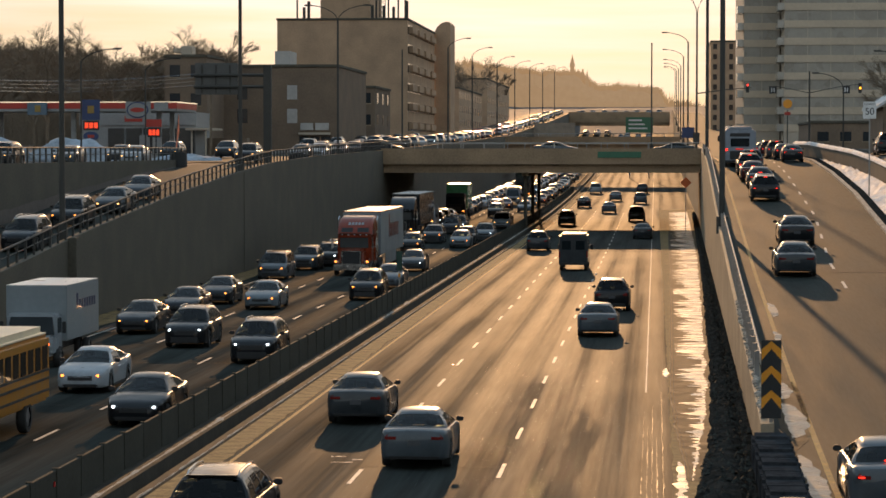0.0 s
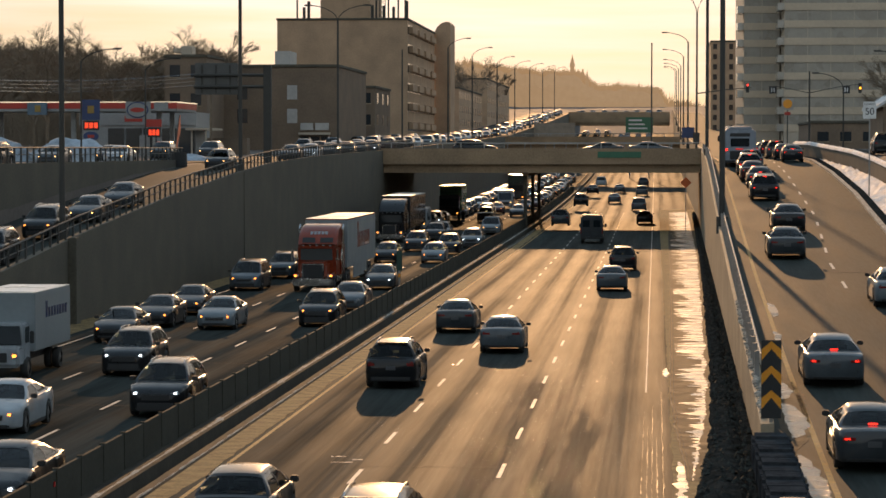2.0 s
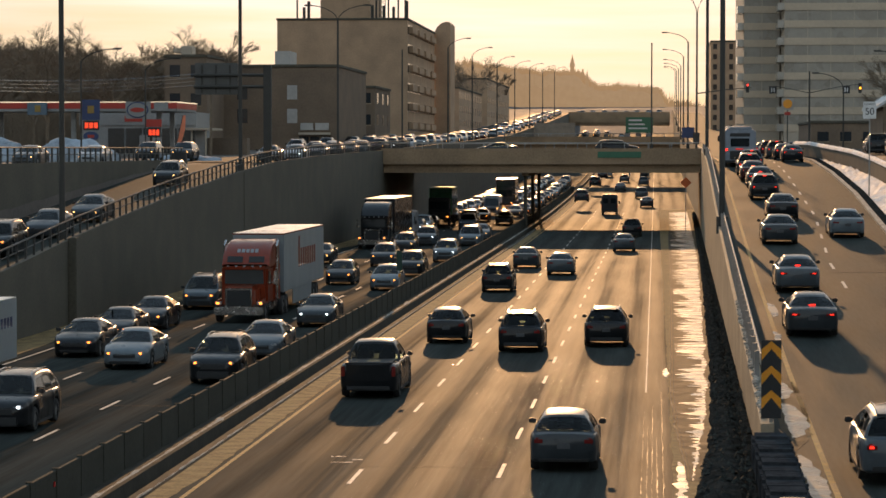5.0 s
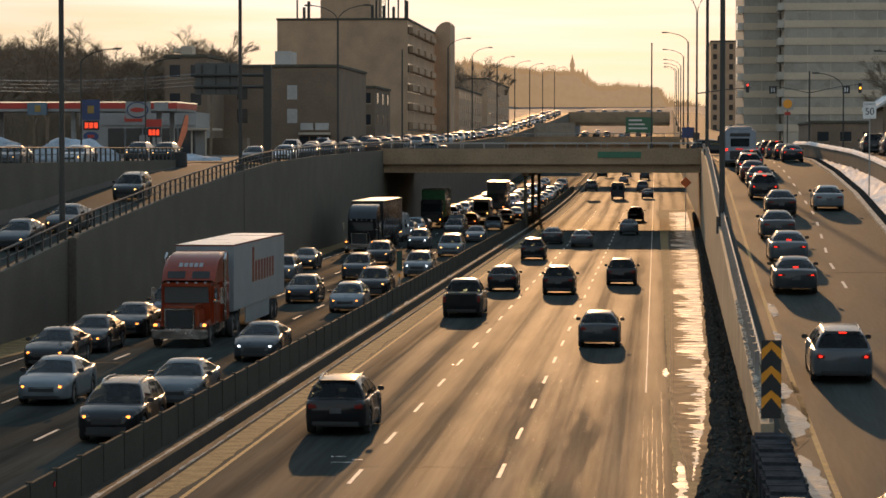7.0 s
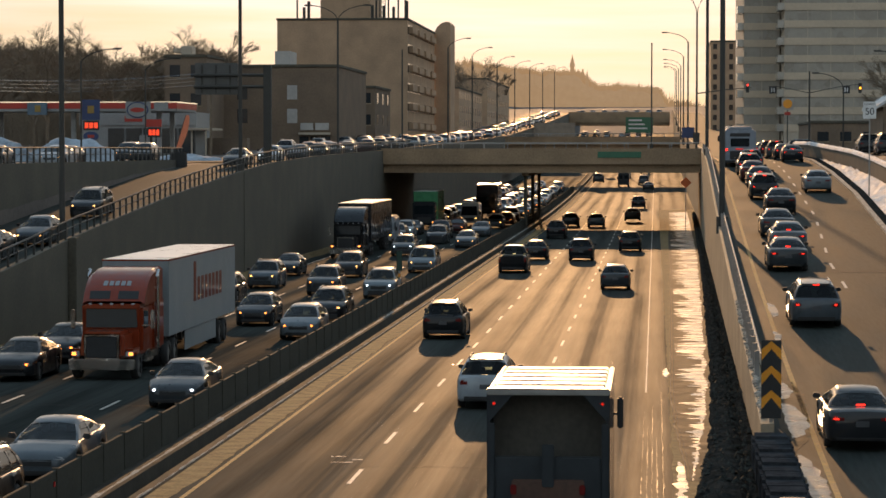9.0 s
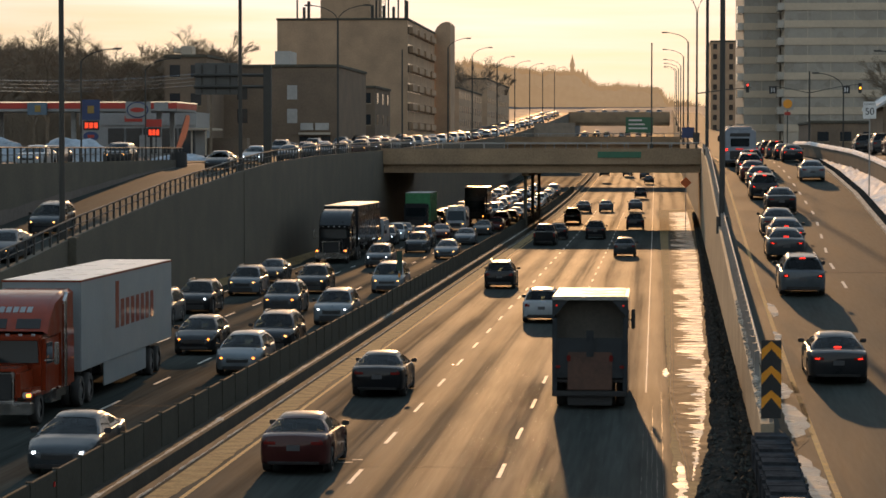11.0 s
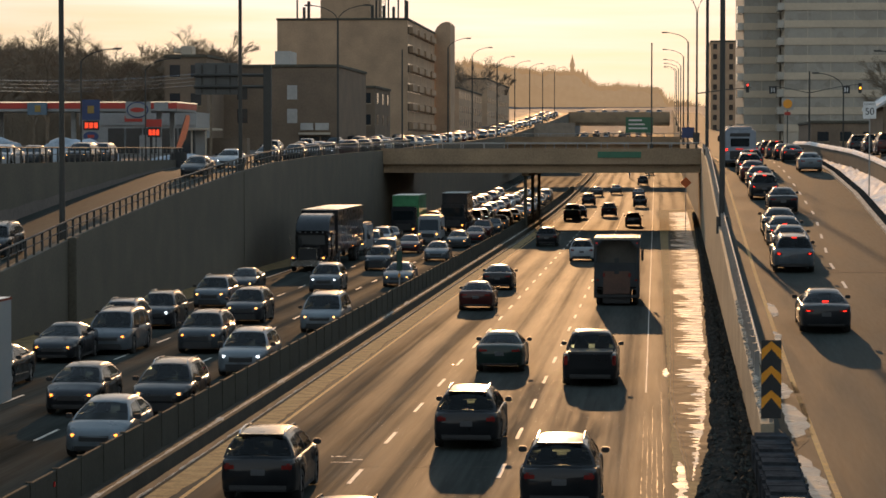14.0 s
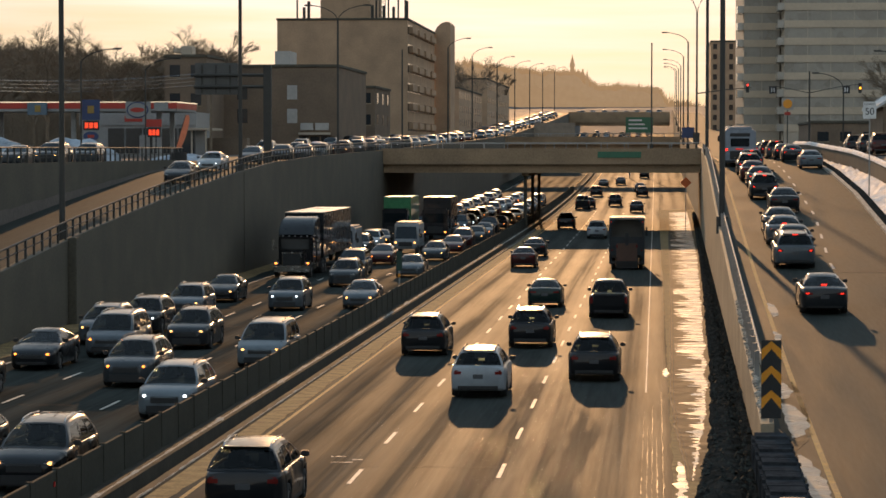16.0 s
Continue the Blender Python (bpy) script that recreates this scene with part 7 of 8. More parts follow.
bm = bmesh.new(); bmesh.ops.create_cone(bm, cap_ends=True, segments=8, radius1=1.35, radius2=0.05, depth=5.5, matrix=Matrix.Translation((0, 3, 14.4))); part("spire", bm, HAZE_WOOD, ch)
part("tower", bbox(-0.95, 0.95, 2, 4, 0, 11.8, 0.1), HAZE_WOOD, ch)
part("chimney", bbox(4.4, 5.2, 3, 4, 8, 10.5, 0.05), HAZE_WOOD, ch)
building("distant_block", -11.5, 1.6, 1180, 1200, 26, 36.2, HAZE_WOOD, "distant flat-roofed block in haze", floors=0, cols=0, parapet=False)
# ---- overhead wires above the station ----
wi = thing("utility_wires", pose(0, 0, 0), "thin sagging utility wires catching the light", "wires")
for k in range(4):
    bm = bmesh.new()
    tube(bm, [(-72 + 30 * f, 255 - 10 * f, 14.6 + 0.35 * k - 2.6 * f * (1 - f)) for f in [i / 10 for i in range(11)]], 0.016, 4)
    part("wire", bm, CHROME, wi)
for x, y in ((-72, 255), (-42, 245)):
    bm = bmesh.new(); tube(bm, [(x, y, 7), (x, y, 16.4)], 0.14, 8, 0.1); part("pole", bm, BARK, wi)

# ---- traffic: each vehicle's seconds, way along the road and sideways place ----
ROADS = {"h": hw, "r": ramp_r, "l": ramp_l, "u": upper, "e": right_z}
MOVES = []
STOCK = {}
KINDS = {"sedan": "sedan", "suv": "utility car", "hatch": "small hatchback", "van": "minivan", "pickup": "pickup truck"}
WHERE = {"h": "on the highway", "r": "on the slip road", "l": "behind the ramp parapet", "u": "on the street", "e": "on the street"}


def get_car(kind, colour, lamps, road, lite=False):
    key = (kind, colour, lamps, lite)
    tail = {"brake": "with brake lights lit", "warm": "with warm headlights", "white": "with white headlights", "amber": "with amber lamps"}.get(lamps, "")
    label = " ".join(w for w in (WORDS[colour], KINDS[kind], tail, WHERE[road]) if w)
    if key not in STOCK:
        STOCK[key] = car(kind, colour, lamps, label, lite=lite)
        return STOCK[key]
    return tagged(copy_thing(STOCK[key], pose(0, 0, 0)), label=label)


def place(road, s, x, away):
    """A vehicle's pose on its road, tilted with the slope."""
    h = ROADS[road]
    slope = math.degrees(math.atan((h(s + 1.4) - h(s - 1.4)) / 2.8))
    z = max(h(s), (h(s + 1.4) + h(s - 1.4)) / 2) + 0.012
    return pose(x, s, z, slope if away else -slope, 0, 0 if away else 180)


def drive(ob, road, away, rows):
    MOVES.append((ob, [(t, place(road, s, x, away)) for t, s, x in rows]))


def at_rate(s0, v, x, stop=None):
    """Rows at a steady pace."""
    return [(t, s0 + v * t, x) for t in range(0, 17, 4)]


CARS_ON_ROAD = (
    ("sedan", "grey", "none", "h", 1, [(0, 80.83, -9.05), (1, 100.17, -9.05), (2, 120.25, -9.05), (3, 141.08, -9.05), (4, 162.65, -9.05), (5, 184.96, -9.05), (6, 208.01, -9.05), (7, 231.81, -9.05), (8, 256.34, -9.05), (9, 281.62, -9.05), (16, 461.16, -9.05)]),
    ("suv", "black", "none", "h", 1, [(0, 55.4, -9.19), (1, 73.73, -9.19), (2, 92.77, -9.19), (3, 112.5, -9.19), (4, 132.94, -9.19), (5, 154.08, -9.19), (6, 175.93, -9.19), (7, 198.47, -9.19), (8, 221.72, -9.19), (16, 410.53, -9.19)]),
    ("hatch", "black", "none", "h", 1, [(0, 20.28, -8.95), (2, 56.65, -8.95), (3, 75.13, -8.95), (4, 94.18, -8.95), (5, 113.81, -8.95), (6, 134.02, -8.95), (7, 154.81, -8.95), (8, 176.17, -8.95), (9, 198.11, -8.95), (16, 353.72, -8.95)]),
    ("pickup", "black", "none", "h", 1, [(0, -2.56, -9.58), (3, 51.51, -9.58), (4, 70.05, -9.58), (5, 89.62, -9.58), (6, 110.22, -9.58), (7, 131.85, -9.58), (8, 154.52, -9.58), (9, 178.22, -9.58), (10, 202.95, -9.58), (11, 228.71, -9.58), (12, 255.5, -9.58), (13, 280.48, -9.58), (16, 347.17, -9.58)]),
    ("suv", "black", "none", "h", 1, [(0, -49.74, -9.29), (7, 77.77, -9.29), (8, 96.72, -9.29), (9, 116.4, -9.29), (10, 136.84, -9.29), (11, 158.01, -9.29), (12, 179.93, -9.29), (13, 202.59, -9.29), (14, 226.0, -9.29), (15, 250.15, -9.29), (16, 274.67, -9.29)]),
    ("sedan", "darkred", "none", "h", 1, [(0, -172.59, -9.25), (12, 91.0, -9.25), (13, 113.61, -9.25), (14, 136.89, -9.25), (15, 160.82, -9.25), (16, 185.4, -9.25)]),
    ("sedan", "black", "none", "h", 1, [(0, -149.44, -9.33), (11, 89.56, -9.33), (12, 111.42, -9.33), (13, 133.8, -9.33), (14, 156.72, -9.33), (15, 180.18, -9.33), (16, 204.19, -9.33)]),
    ("suv", "black", "none", "h", 1, [(0, -215.97, -9.35), (13, 43.14, -9.35), (14, 63.24, -9.35), (15, 84.54, -9.35), (16, 107.2, -9.35)]),
    ("suv", "black", "none", "h", 1, [(0, -275.35, -9.3), (16, 60.65, -9.3)]),
    ("sedan", "silver", "none", "h", 1, [(0, 70.02, -6.27), (1, 88.81, -6.27), (2, 108.72, -6.27), (3, 129.74, -6.27), (4, 151.87, -6.27), (5, 175.11, -6.27), (6, 199.47, -6.27), (7, 224.94, -6.27), (8, 251.52, -6.27), (9, 279.22, -6.27), (16, 477.0, -6.27)]),
    ("suv", "black", "none", "h", 1, [(0, 16.52, -5.52), (2, 52.19, -5.52), (3, 70.44, -5.52), (4, 89.5, -5.52), (5, 109.38, -5.52), (6, 130.09, -5.52), (7, 151.61, -5.52), (8, 173.95, -5.52), (9, 197.12, -5.52), (16, 362.12, -5.52)]),
    ("suv", "white", "none", "h", 1, [(0, -84.2, -5.44), (8, 66.21, -5.44), (9, 85.82, -5.44), (10, 106.26, -5.44), (11, 127.52, -5.44), (12, 149.61, -5.44), (13, 172.52, -5.44), (14, 196.26, -5.44), (15, 220.82, -5.44), (16, 246.21, -5.44)]),
    ("sedan", "green", "none", "h", 1, [(0, -142.48, -5.81), (12, 63.06, -5.81), (13, 81.01, -5.81), (14, 99.8, -5.81), (15, 119.42, -5.81), (16, 139.87, -5.81)]),
    ("suv", "black", "none", "h", 1, [(0, -164.33, -5.23), (13, 57.13, -5.23), (14, 74.54, -5.23), (15, 92.71, -5.23), (16, 111.63, -5.23)]),
    ("suv", "white", "none", "h", 1, [(0, -190.62, -5.92), (14, 50.18, -5.92), (15, 68.63, -5.92), (16, 89.57, -5.92)]),
    ("sedan", "silver", "none", "h", 1, [(0, 118.38, -2.54), (1, 136.86, -2.54), (2, 155.82, -2.54), (3, 175.26, -2.54), (4, 195.18, -2.54), (16, 437.16, -2.54)]),
    ("suv", "black", "none", "h", 1, [(0, 136.98, -2.21), (1, 159.22, -2.21), (2, 181.81, -2.21), (3, 204.76, -2.21), (4, 228.07, -2.21), (5, 251.73, -2.21), (6, 275.76, -2.21), (16, 521.16, -2.21)]),
    ("sedan", "grey", "none", "h", 1, [(0, 245.42, -1.16), (1, 268.33, -1.16), (2, 290.48, -1.16), (3, 311.87, -1.16), (16, 584.96, -1.16)]),
    ("suv", "black", "none", "h", 1, [(0, 1.63, -2.05), (3, 66.54, -2.05), (4, 89.06, -2.05), (5, 112.52, -2.05), (6, 136.91, -2.05), (7, 162.22, -2.05), (8, 188.47, -2.05), (9, 215.65, -2.05), (16, 409.14, -2.05)]),
    ("hatch", "grey", "none", "h", 1, [(0, -36.02, -2.35), (6, 90.69, -2.35), (7, 112.01, -2.35), (8, 134.07, -2.35), (9, 156.93, -2.35), (10, 180.57, -2.35), (11, 205.0, -2.35), (12, 230.22, -2.35), (16, 334.16, -2.35)]),
    ("pickup", "black", "none", "h", 1, [(0, -139.57, -2.28), (12, 59.92, -2.28), (13, 77.08, -2.28), (14, 94.79, -2.28), (15, 113.04, -2.28), (16, 131.83, -2.28)]),
    ("suv", "black", "none", "h", 1, [(0, -167.86, -2.18), (14, 61.99, -2.18), (15, 78.82, -2.18), (16, 96.07, -2.18)]),
    ("suv", "grey", "none", "h", 1, [(0, 215.78, -9.6), (16, 622.28, -9.6)]),
    ("suv", "black", "none", "h", 1, [(0, 285.56, -9.6), (16, 716.83, -9.6)]),
    ("sedan", "black", "none", "h", 1, [(0, 354.3, -9.6), (16, 751.73, -9.6)]),
    ("sedan", "black", "white", "h", 0, [(0, 79.57, -15.62), (1, 69.93, -15.44), (2, 60.57, -15.25), (16, -68.34, -15.25)]),
    ("suv", "black", "white", "h", 0, [(0, 102.75, -15.65), (1, 92.37, -15.58), (2, 82.34, -15.5), (3, 72.64, -15.43), (16, -46.94, -15.35)]),
    ("suv", "black", "amber", "h", 0, [(0, 145.37, -15.99), (1, 134.52, -15.93), (2, 123.94, -15.86), (3, 113.64, -15.8), (4, 103.62, -15.73), (5, 93.86, -15.66), (6, 84.39, -15.6), (7, 75.19, -15.53), (16, -2.99, -15.43)]),
    ("sedan", "silver", "none", "h", 0, [(0, 157.13, -15.96), (2, 135.49, -15.84), (4, 114.71, -15.72), (6, 94.79, -15.59), (8, 75.74, -15.47), (15, 11.98, -15.41), (16, 3.33, -15.41)]),
    ("sedan", "grey", "white", "h", 0, [(0, 179.29, -16.6), (1, 167.62, -16.47), (2, 156.24, -16.35), (3, 145.15, -16.22), (4, 134.36, -16.09), (5, 123.88, -15.97), (6, 113.72, -15.84), (7, 103.86, -15.71), (8, 94.34, -15.58), (9, 85.13, -15.46), (10, 76.27, -15.33), (11, 67.74, -15.2), (16, 26.77, -15.14)]),
    ("hatch", "lightgrey", "amber", "h", 0, [(0, 221.59, -16.43), (1, 206.37, -16.34), (2, 192.22, -16.24), (3, 179.06, -16.15), (4, 166.78, -16.05), (5, 155.3, -15.96), (6, 144.5, -15.87), (7, 134.3, -15.77), (8, 124.6, -15.68), (9, 115.3, -15.58), (11, 97.52, -15.4), (14, 71.43, -15.11), (16, 53.61, -15.07)]),
    ("suv", "black", "warm", "h", 0, [(0, 227.91, -16.49), (1, 216.99, -16.41), (2, 207.5, -16.33), (3, 196.56, -16.25), (4, 184.73, -16.17), (6, 160.3, -16.01), (7, 148.42, -15.93), (8, 137.08, -15.85), (9, 126.44, -15.77), (10, 116.53, -15.69), (11, 107.32, -15.61), (12, 98.68, -15.53), (14, 82.18, -15.37), (15, 73.61, -15.29), (16, 64.23, -15.22)]),
    ("suv", "lightgrey", "white", "h", 0, [(0, 238.11, -15.49), (7, 171.61, -15.49), (8, 158.98, -15.44), (9, 147.01, -15.39), (10, 135.68, -15.34), (11, 125.02, -15.29), (12, 115.01, -15.24), (13, 105.65, -15.2), (14, 96.94, -15.15), (15, 88.89, -15.1), (16, 81.5, -15.05)]),
    ("van", "lightgrey", "warm", "h", 0, [(0, 272.89, -15.96), (6, 215.89, -15.96), (7, 204.15, -15.91), (8, 190.55, -15.81), (9, 177.48, -15.71), (10, 164.94, -15.61), (11, 152.93, -15.51), (12, 141.45, -15.4), (13, 130.5, -15.3), (14, 120.08, -15.2), (15, 110.18, -15.1), (16, 100.81, -15.0)]),
    ("sedan", "silver", "warm", "h", 0, [(0, 279.44, -16.14), (3, 250.94, -16.14), (4, 245.87, -16.14), (7, 235.5, -16.14), (8, 230.29, -16.06), (9, 222.03, -15.98), (10, 211.42, -15.9), (11, 199.16, -15.82), (12, 185.95, -15.75), (13, 172.49, -15.67), (14, 159.48, -15.59), (15, 147.61, -15.51), (16, 137.58, -15.43)]),
    ("sedan", "silver", "none", "h", 0, [(0, 334.03, -16.62), (11, 229.53, -16.62), (12, 218.85, -16.55), (16, 171.17, -15.96)]),
    ("sedan", "grey", "warm", "h", 0, [(0, 356.62, -16.77), (13, 233.12, -16.77), (14, 221.66, -16.68), (15, 209.36, -16.59), (16, 196.23, -16.5)]),
    ("sedan", "white", "amber", "h", 0, [(0, 90.2, -19.62), (1, 83.0, -19.5), (2, 77.0, -19.39), (16, 1.36, -19.39)]),
    ("suv", "black", "white", "h", 0, [(0, 110.56, -19.72), (2, 96.93, -19.51), (4, 83.97, -19.3), (16, 8.2, -19.3)]),
    ("sedan", "lightgrey", "amber", "h", 0, [(0, 136.68, -20.47), (2, 121.58, -20.31), (4, 106.98, -20.16), (6, 92.88, -20.0), (16, 25.78, -19.85)]),
    ("hatch", "black", "amber", "h", 0, [(0, 214.87, -19.99), (1, 203.53, -19.88), (2, 192.54, -19.76), (3, 181.86, -19.64), (4, 171.5, -19.52), (5, 161.44, -19.4), (6, 151.66, -19.28), (7, 142.17, -19.16), (8, 132.95, -19.04), (10, 115.27, -18.8), (12, 98.54, -18.56), (14, 82.68, -18.32), (16, 67.38, -18.27)]),
    ("suv", "grey", "amber", "h", 0, [(0, 232.41, -19.68), (8, 159.14, -19.08), (10, 141.28, -18.93), (12, 124.03, -18.78), (14, 107.62, -18.63), (15, 99.79, -18.55), (16, 92.26, -18.47)]),
    ("suv", "darkgrey", "warm", "h", 0, [(0, 257.54, -20.12), (6, 200.54, -20.12), (8, 180.43, -20.02), (9, 170.57, -19.96), (10, 161.0, -19.9), (11, 151.72, -19.83), (12, 142.74, -19.77), (13, 134.06, -19.7), (14, 125.67, -19.64), (15, 117.58, -19.57), (16, 109.79, -19.51)]),
    ("suv", "silver", "white", "h", 0, [(0, 263.79, -19.87), (3, 235.29, -19.87), (4, 231.14, -19.87), (6, 223.71, -19.87), (7, 219.4, -19.81), (8, 212.96, -19.73), (9, 204.75, -19.65), (10, 195.22, -19.57), (11, 184.81, -19.48), (13, 163.23, -19.32), (14, 152.97, -19.24), (15, 143.67, -19.16), (16, 135.78, -19.08)]),
    ("suv", "grey", "none", "h", 0, [(0, 315.88, -19.24), (11, 211.38, -19.24), (12, 201.32, -19.2), (16, 159.38, -18.89)]),
    ("sedan", "black", "amber", "h", 0, [(0, 118.42, -23.48), (8, 97.24, -23.17), (16, 74.86, -23.13)]),
    ("sedan", "black", "amber", "h", 0, [(0, 130.06, -23.53), (2, 122.74, -23.48), (4, 116.12, -23.44), (6, 110.18, -23.39), (8, 104.94, -23.34), (16, 86.66, -23.32)]),
    ("sedan", "black", "amber", "h", 0, [(0, 141.14, -23.65), (1, 136.31, -23.63), (2, 131.92, -23.61), (3, 127.98, -23.59), (4, 124.48, -23.57), (5, 121.43, -23.54), (6, 118.82, -23.52), (16, 99.23, -23.5)]),
    ("van", "silver", "amber", "h", 0, [(0, 167.98, -24.5), (2, 154.87, -24.18), (4, 142.63, -23.86), (6, 131.26, -23.54), (7, 125.91, -23.38), (8, 121.06, -23.22), (16, 105.56, -21.94)]),
    ("suv", "silver", "warm", "h", 0, [(0, 180.78, -24.18), (2, 169.06, -24.12), (4, 158.01, -24.06), (6, 147.63, -24.0), (8, 137.92, -23.95), (10, 128.88, -23.89), (12, 120.51, -23.83), (13, 117.62, -23.8), (16, 111.81, -23.71)]),
    ("suv", "black", "white", "h", 0, [(0, 187.03, -23.42), (2, 175.31, -23.42), (4, 164.26, -23.42), (6, 153.88, -23.42), (7, 149.27, -23.42), (13, 125.47, -23.33), (14, 121.92, -23.28), (16, 118.06, -23.16)]),
    ("suv", "silver", "warm", "h", 0, [(0, 193.28, -23.63), (1, 187.33, -23.63), (2, 183.26, -23.63), (11, 149.39, -23.44), (16, 129.45, -23.21)]),
    ("sedan", "black", "warm", "h", 0, [(0, 214.98, -24.49), (7, 181.8, -24.45), (10, 168.09, -24.19), (13, 155.13, -23.94), (16, 142.92, -23.69)]),
    ("suv", "black", "none", "l", 0, [(0, 134.27, -32.78), (1, 130.82, -32.79), (16, 85.66, -32.8)]),
    ("suv", "black", "amber", "l", 0, [(0, 146.83, -33.15), (16, 94.82, -33.26)]),
    ("sedan", "grey", "warm", "l", 0, [(0, 156.21, -32.62), (8, 131.77, -33.29), (16, 106.55, -33.29)]),
    ("sedan", "grey", "warm", "l", 0, [(0, 165.85, -32.94), (3, 156.92, -32.85), (6, 147.24, -32.75), (9, 136.78, -32.66), (12, 125.57, -32.58), (16, 112.95, -32.58)]),
    ("suv", "darkgrey", "warm", "l", 0, [(0, 213.33, -33.42), (7, 165.17, -33.41), (8, 158.83, -33.4), (9, 152.96, -33.39), (10, 147.54, -33.38), (11, 142.6, -33.37), (12, 138.12, -33.36), (13, 134.1, -33.35), (14, 130.54, -33.34), (16, 124.31, -33.33)]),
    ("sedan", "silver", "brake", "r", 1, [(0, 59.29, 5.14), (1, 70.71, 5.3), (2, 81.88, 5.45), (3, 92.54, 5.61), (4, 102.42, 5.77), (5, 111.28, 5.93), (6, 118.84, 6.09), (7, 124.86, 6.25), (8, 129.08, 6.4), (9, 131.24, 6.56), (12, 134.35, 6.56), (13, 134.88, 6.56), (15, 135.12, 6.56), (16, 135.52, 6.56)]),
    ("sedan", "grey", "brake", "r", 1, [(0, 43.43, 5.16), (2, 65.34, 5.27), (3, 75.98, 5.37), (4, 86.03, 5.48), (5, 95.25, 5.58), (6, 103.47, 5.69), (7, 110.54, 5.8), (8, 116.41, 5.9), (9, 121.06, 6.01), (10, 124.53, 6.12), (11, 126.91, 6.22), (12, 127.95, 6.33), (13, 128.48, 6.43), (15, 128.72, 6.65), (16, 129.12, 6.75)]),
    ("sedan", "grey", "none", "r", 1, [(0, 118.4, 6.22), (1, 123.32, 6.25), (2, 127.5, 6.28), (3, 131.0, 6.31), (4, 133.86, 6.33), (5, 136.14, 6.36), (6, 137.9, 6.39), (7, 139.21, 6.42), (8, 140.13, 6.45), (9, 140.73, 6.47), (11, 141.22, 6.53), (15, 141.52, 6.64), (16, 141.92, 6.67)]),
    ("suv", "silver", "brake", "r", 1, [(0, 13.88, 5.71), (6, 73.05, 5.71), (7, 82.71, 5.75), (8, 91.1, 5.82), (9, 98.27, 5.89), (10, 104.45, 5.96), (11, 109.75, 6.04), (12, 114.24, 6.11), (13, 117.89, 6.18), (14, 120.59, 6.25), (15, 122.17, 6.32), (16, 122.37, 6.39)]),
    ("sedan", "darkgrey", "brake", "r", 1, [(0, -16.25, 4.99), (7, 51.03, 4.99), (8, 60.49, 5.07), (9, 68.89, 5.25), (10, 76.19, 5.43), (11, 82.5, 5.6), (12, 87.92, 5.78), (13, 92.56, 5.96), (14, 96.53, 6.13), (15, 99.94, 6.31), (16, 102.9, 6.48)]),
    ("sedan", "lightgrey", "none", "r", 1, [(0, 81.44, 9.51), (2, 105.49, 9.51), (4, 129.34, 9.9), (5, 140.71, 10.09), (6, 151.42, 10.29), (7, 161.31, 10.48), (8, 170.25, 10.67), (9, 178.19, 10.86), (10, 185.08, 11.06), (11, 190.95, 11.25), (12, 195.87, 11.44), (13, 199.95, 11.64), (14, 203.34, 11.83), (15, 206.26, 12.02), (16, 208.94, 12.21)]),
    ("sedan", "black", "none", "r", 1, [(0, 135.36, 7.17), (1, 140.32, 7.2), (2, 144.57, 7.23), (3, 148.17, 7.27), (4, 151.17, 7.3), (5, 153.61, 7.34), (6, 155.54, 7.37), (7, 157.02, 7.41), (8, 158.1, 7.44), (9, 158.84, 7.48), (11, 159.53, 7.54), (16, 159.4, 7.72)]),
)
for kind, colour, lamps, road, away, rows in CARS_ON_ROAD:
    drive(get_car(kind, colour, lamps, road), road, away, rows)
van = cargo_van("grey cargo van with square rear doors", "grey")
drive(van, "h", 1, [(0, 182.46, -5.61), (4, 291.49, -5.61), (8, 429.44, -5.61), (12, 567.39, -5.61), (16, 705.34, -5.61)])
dump = dump_truck("grey collection truck with open dark rear and ribbed roof")
drive(dump, "h", 1, [(0, -96, -2.1), (8, 39.2, -2.1), (8.5, 47.6, -2.1), (9.2, 58.9, -2.1), (11.3, 93.4, -2.08), (12, 105.8, -2.08), (13, 124.1, -2.06), (14.5, 154.5, -2.03), (16, 185.5, -1.95)])
LAST_L1 = [(0, 356.62, -16.77), (2, 337.62, -16.77), (4, 318.62, -16.77), (6, 299.62, -16.77), (8, 280.62, -16.77), (10, 261.62, -16.77), (12, 242.62, -16.77), (14, 221.66, -16.68), (16, 196.23, -16.5)]
LAST_L2 = [(0, 315.88, -19.24), (2, 296.88, -19.24), (4, 277.88, -19.24), (6, 258.88, -19.24), (8, 239.88, -19.24), (10, 220.88, -19.24), (12, 201.32, -19.2), (14, 180.22, -19.04), (16, 159.38, -18.89)]
LAST_L3 = [(0, 214.98, -24.49), (2, 205.5, -24.49), (4, 196.01, -24.49), (6, 186.53, -24.49), (8, 177.15, -24.36), (10, 168.09, -24.19), (12, 159.36, -24.03), (14, 150.98, -23.86), (16, 142.92, -23.69)]
# large vehicles
drive(semi(TRUCK_RED, "red semi truck hauling a white lettered box trailer"), "h", 0, [(0, 171, -20.0), (1.5, 156.5, -20.0), (3.5, 137.2, -20.0), (7, 108.5, -20.0), (9, 93, -20.0), (12.5, 64.5, -19.8), (16, 34, -19.8)])
drive(box_truck("white box truck with blue lettering on its side"), "h", 0, [(0, 101.7, -23.9), (1.5, 97.8, -23.9), (2.5, 95.2, -23.9), (4, 91.2, -23.9), (7, 80.5, -23.9), (16, 47.5, -23.9)])
drive(school_bus("yellow school bus with dark windows and black rub rails"), "h", 0, [(0, 73, -19.6), (2, 57, -19.6), (16, -60, -19.6)])
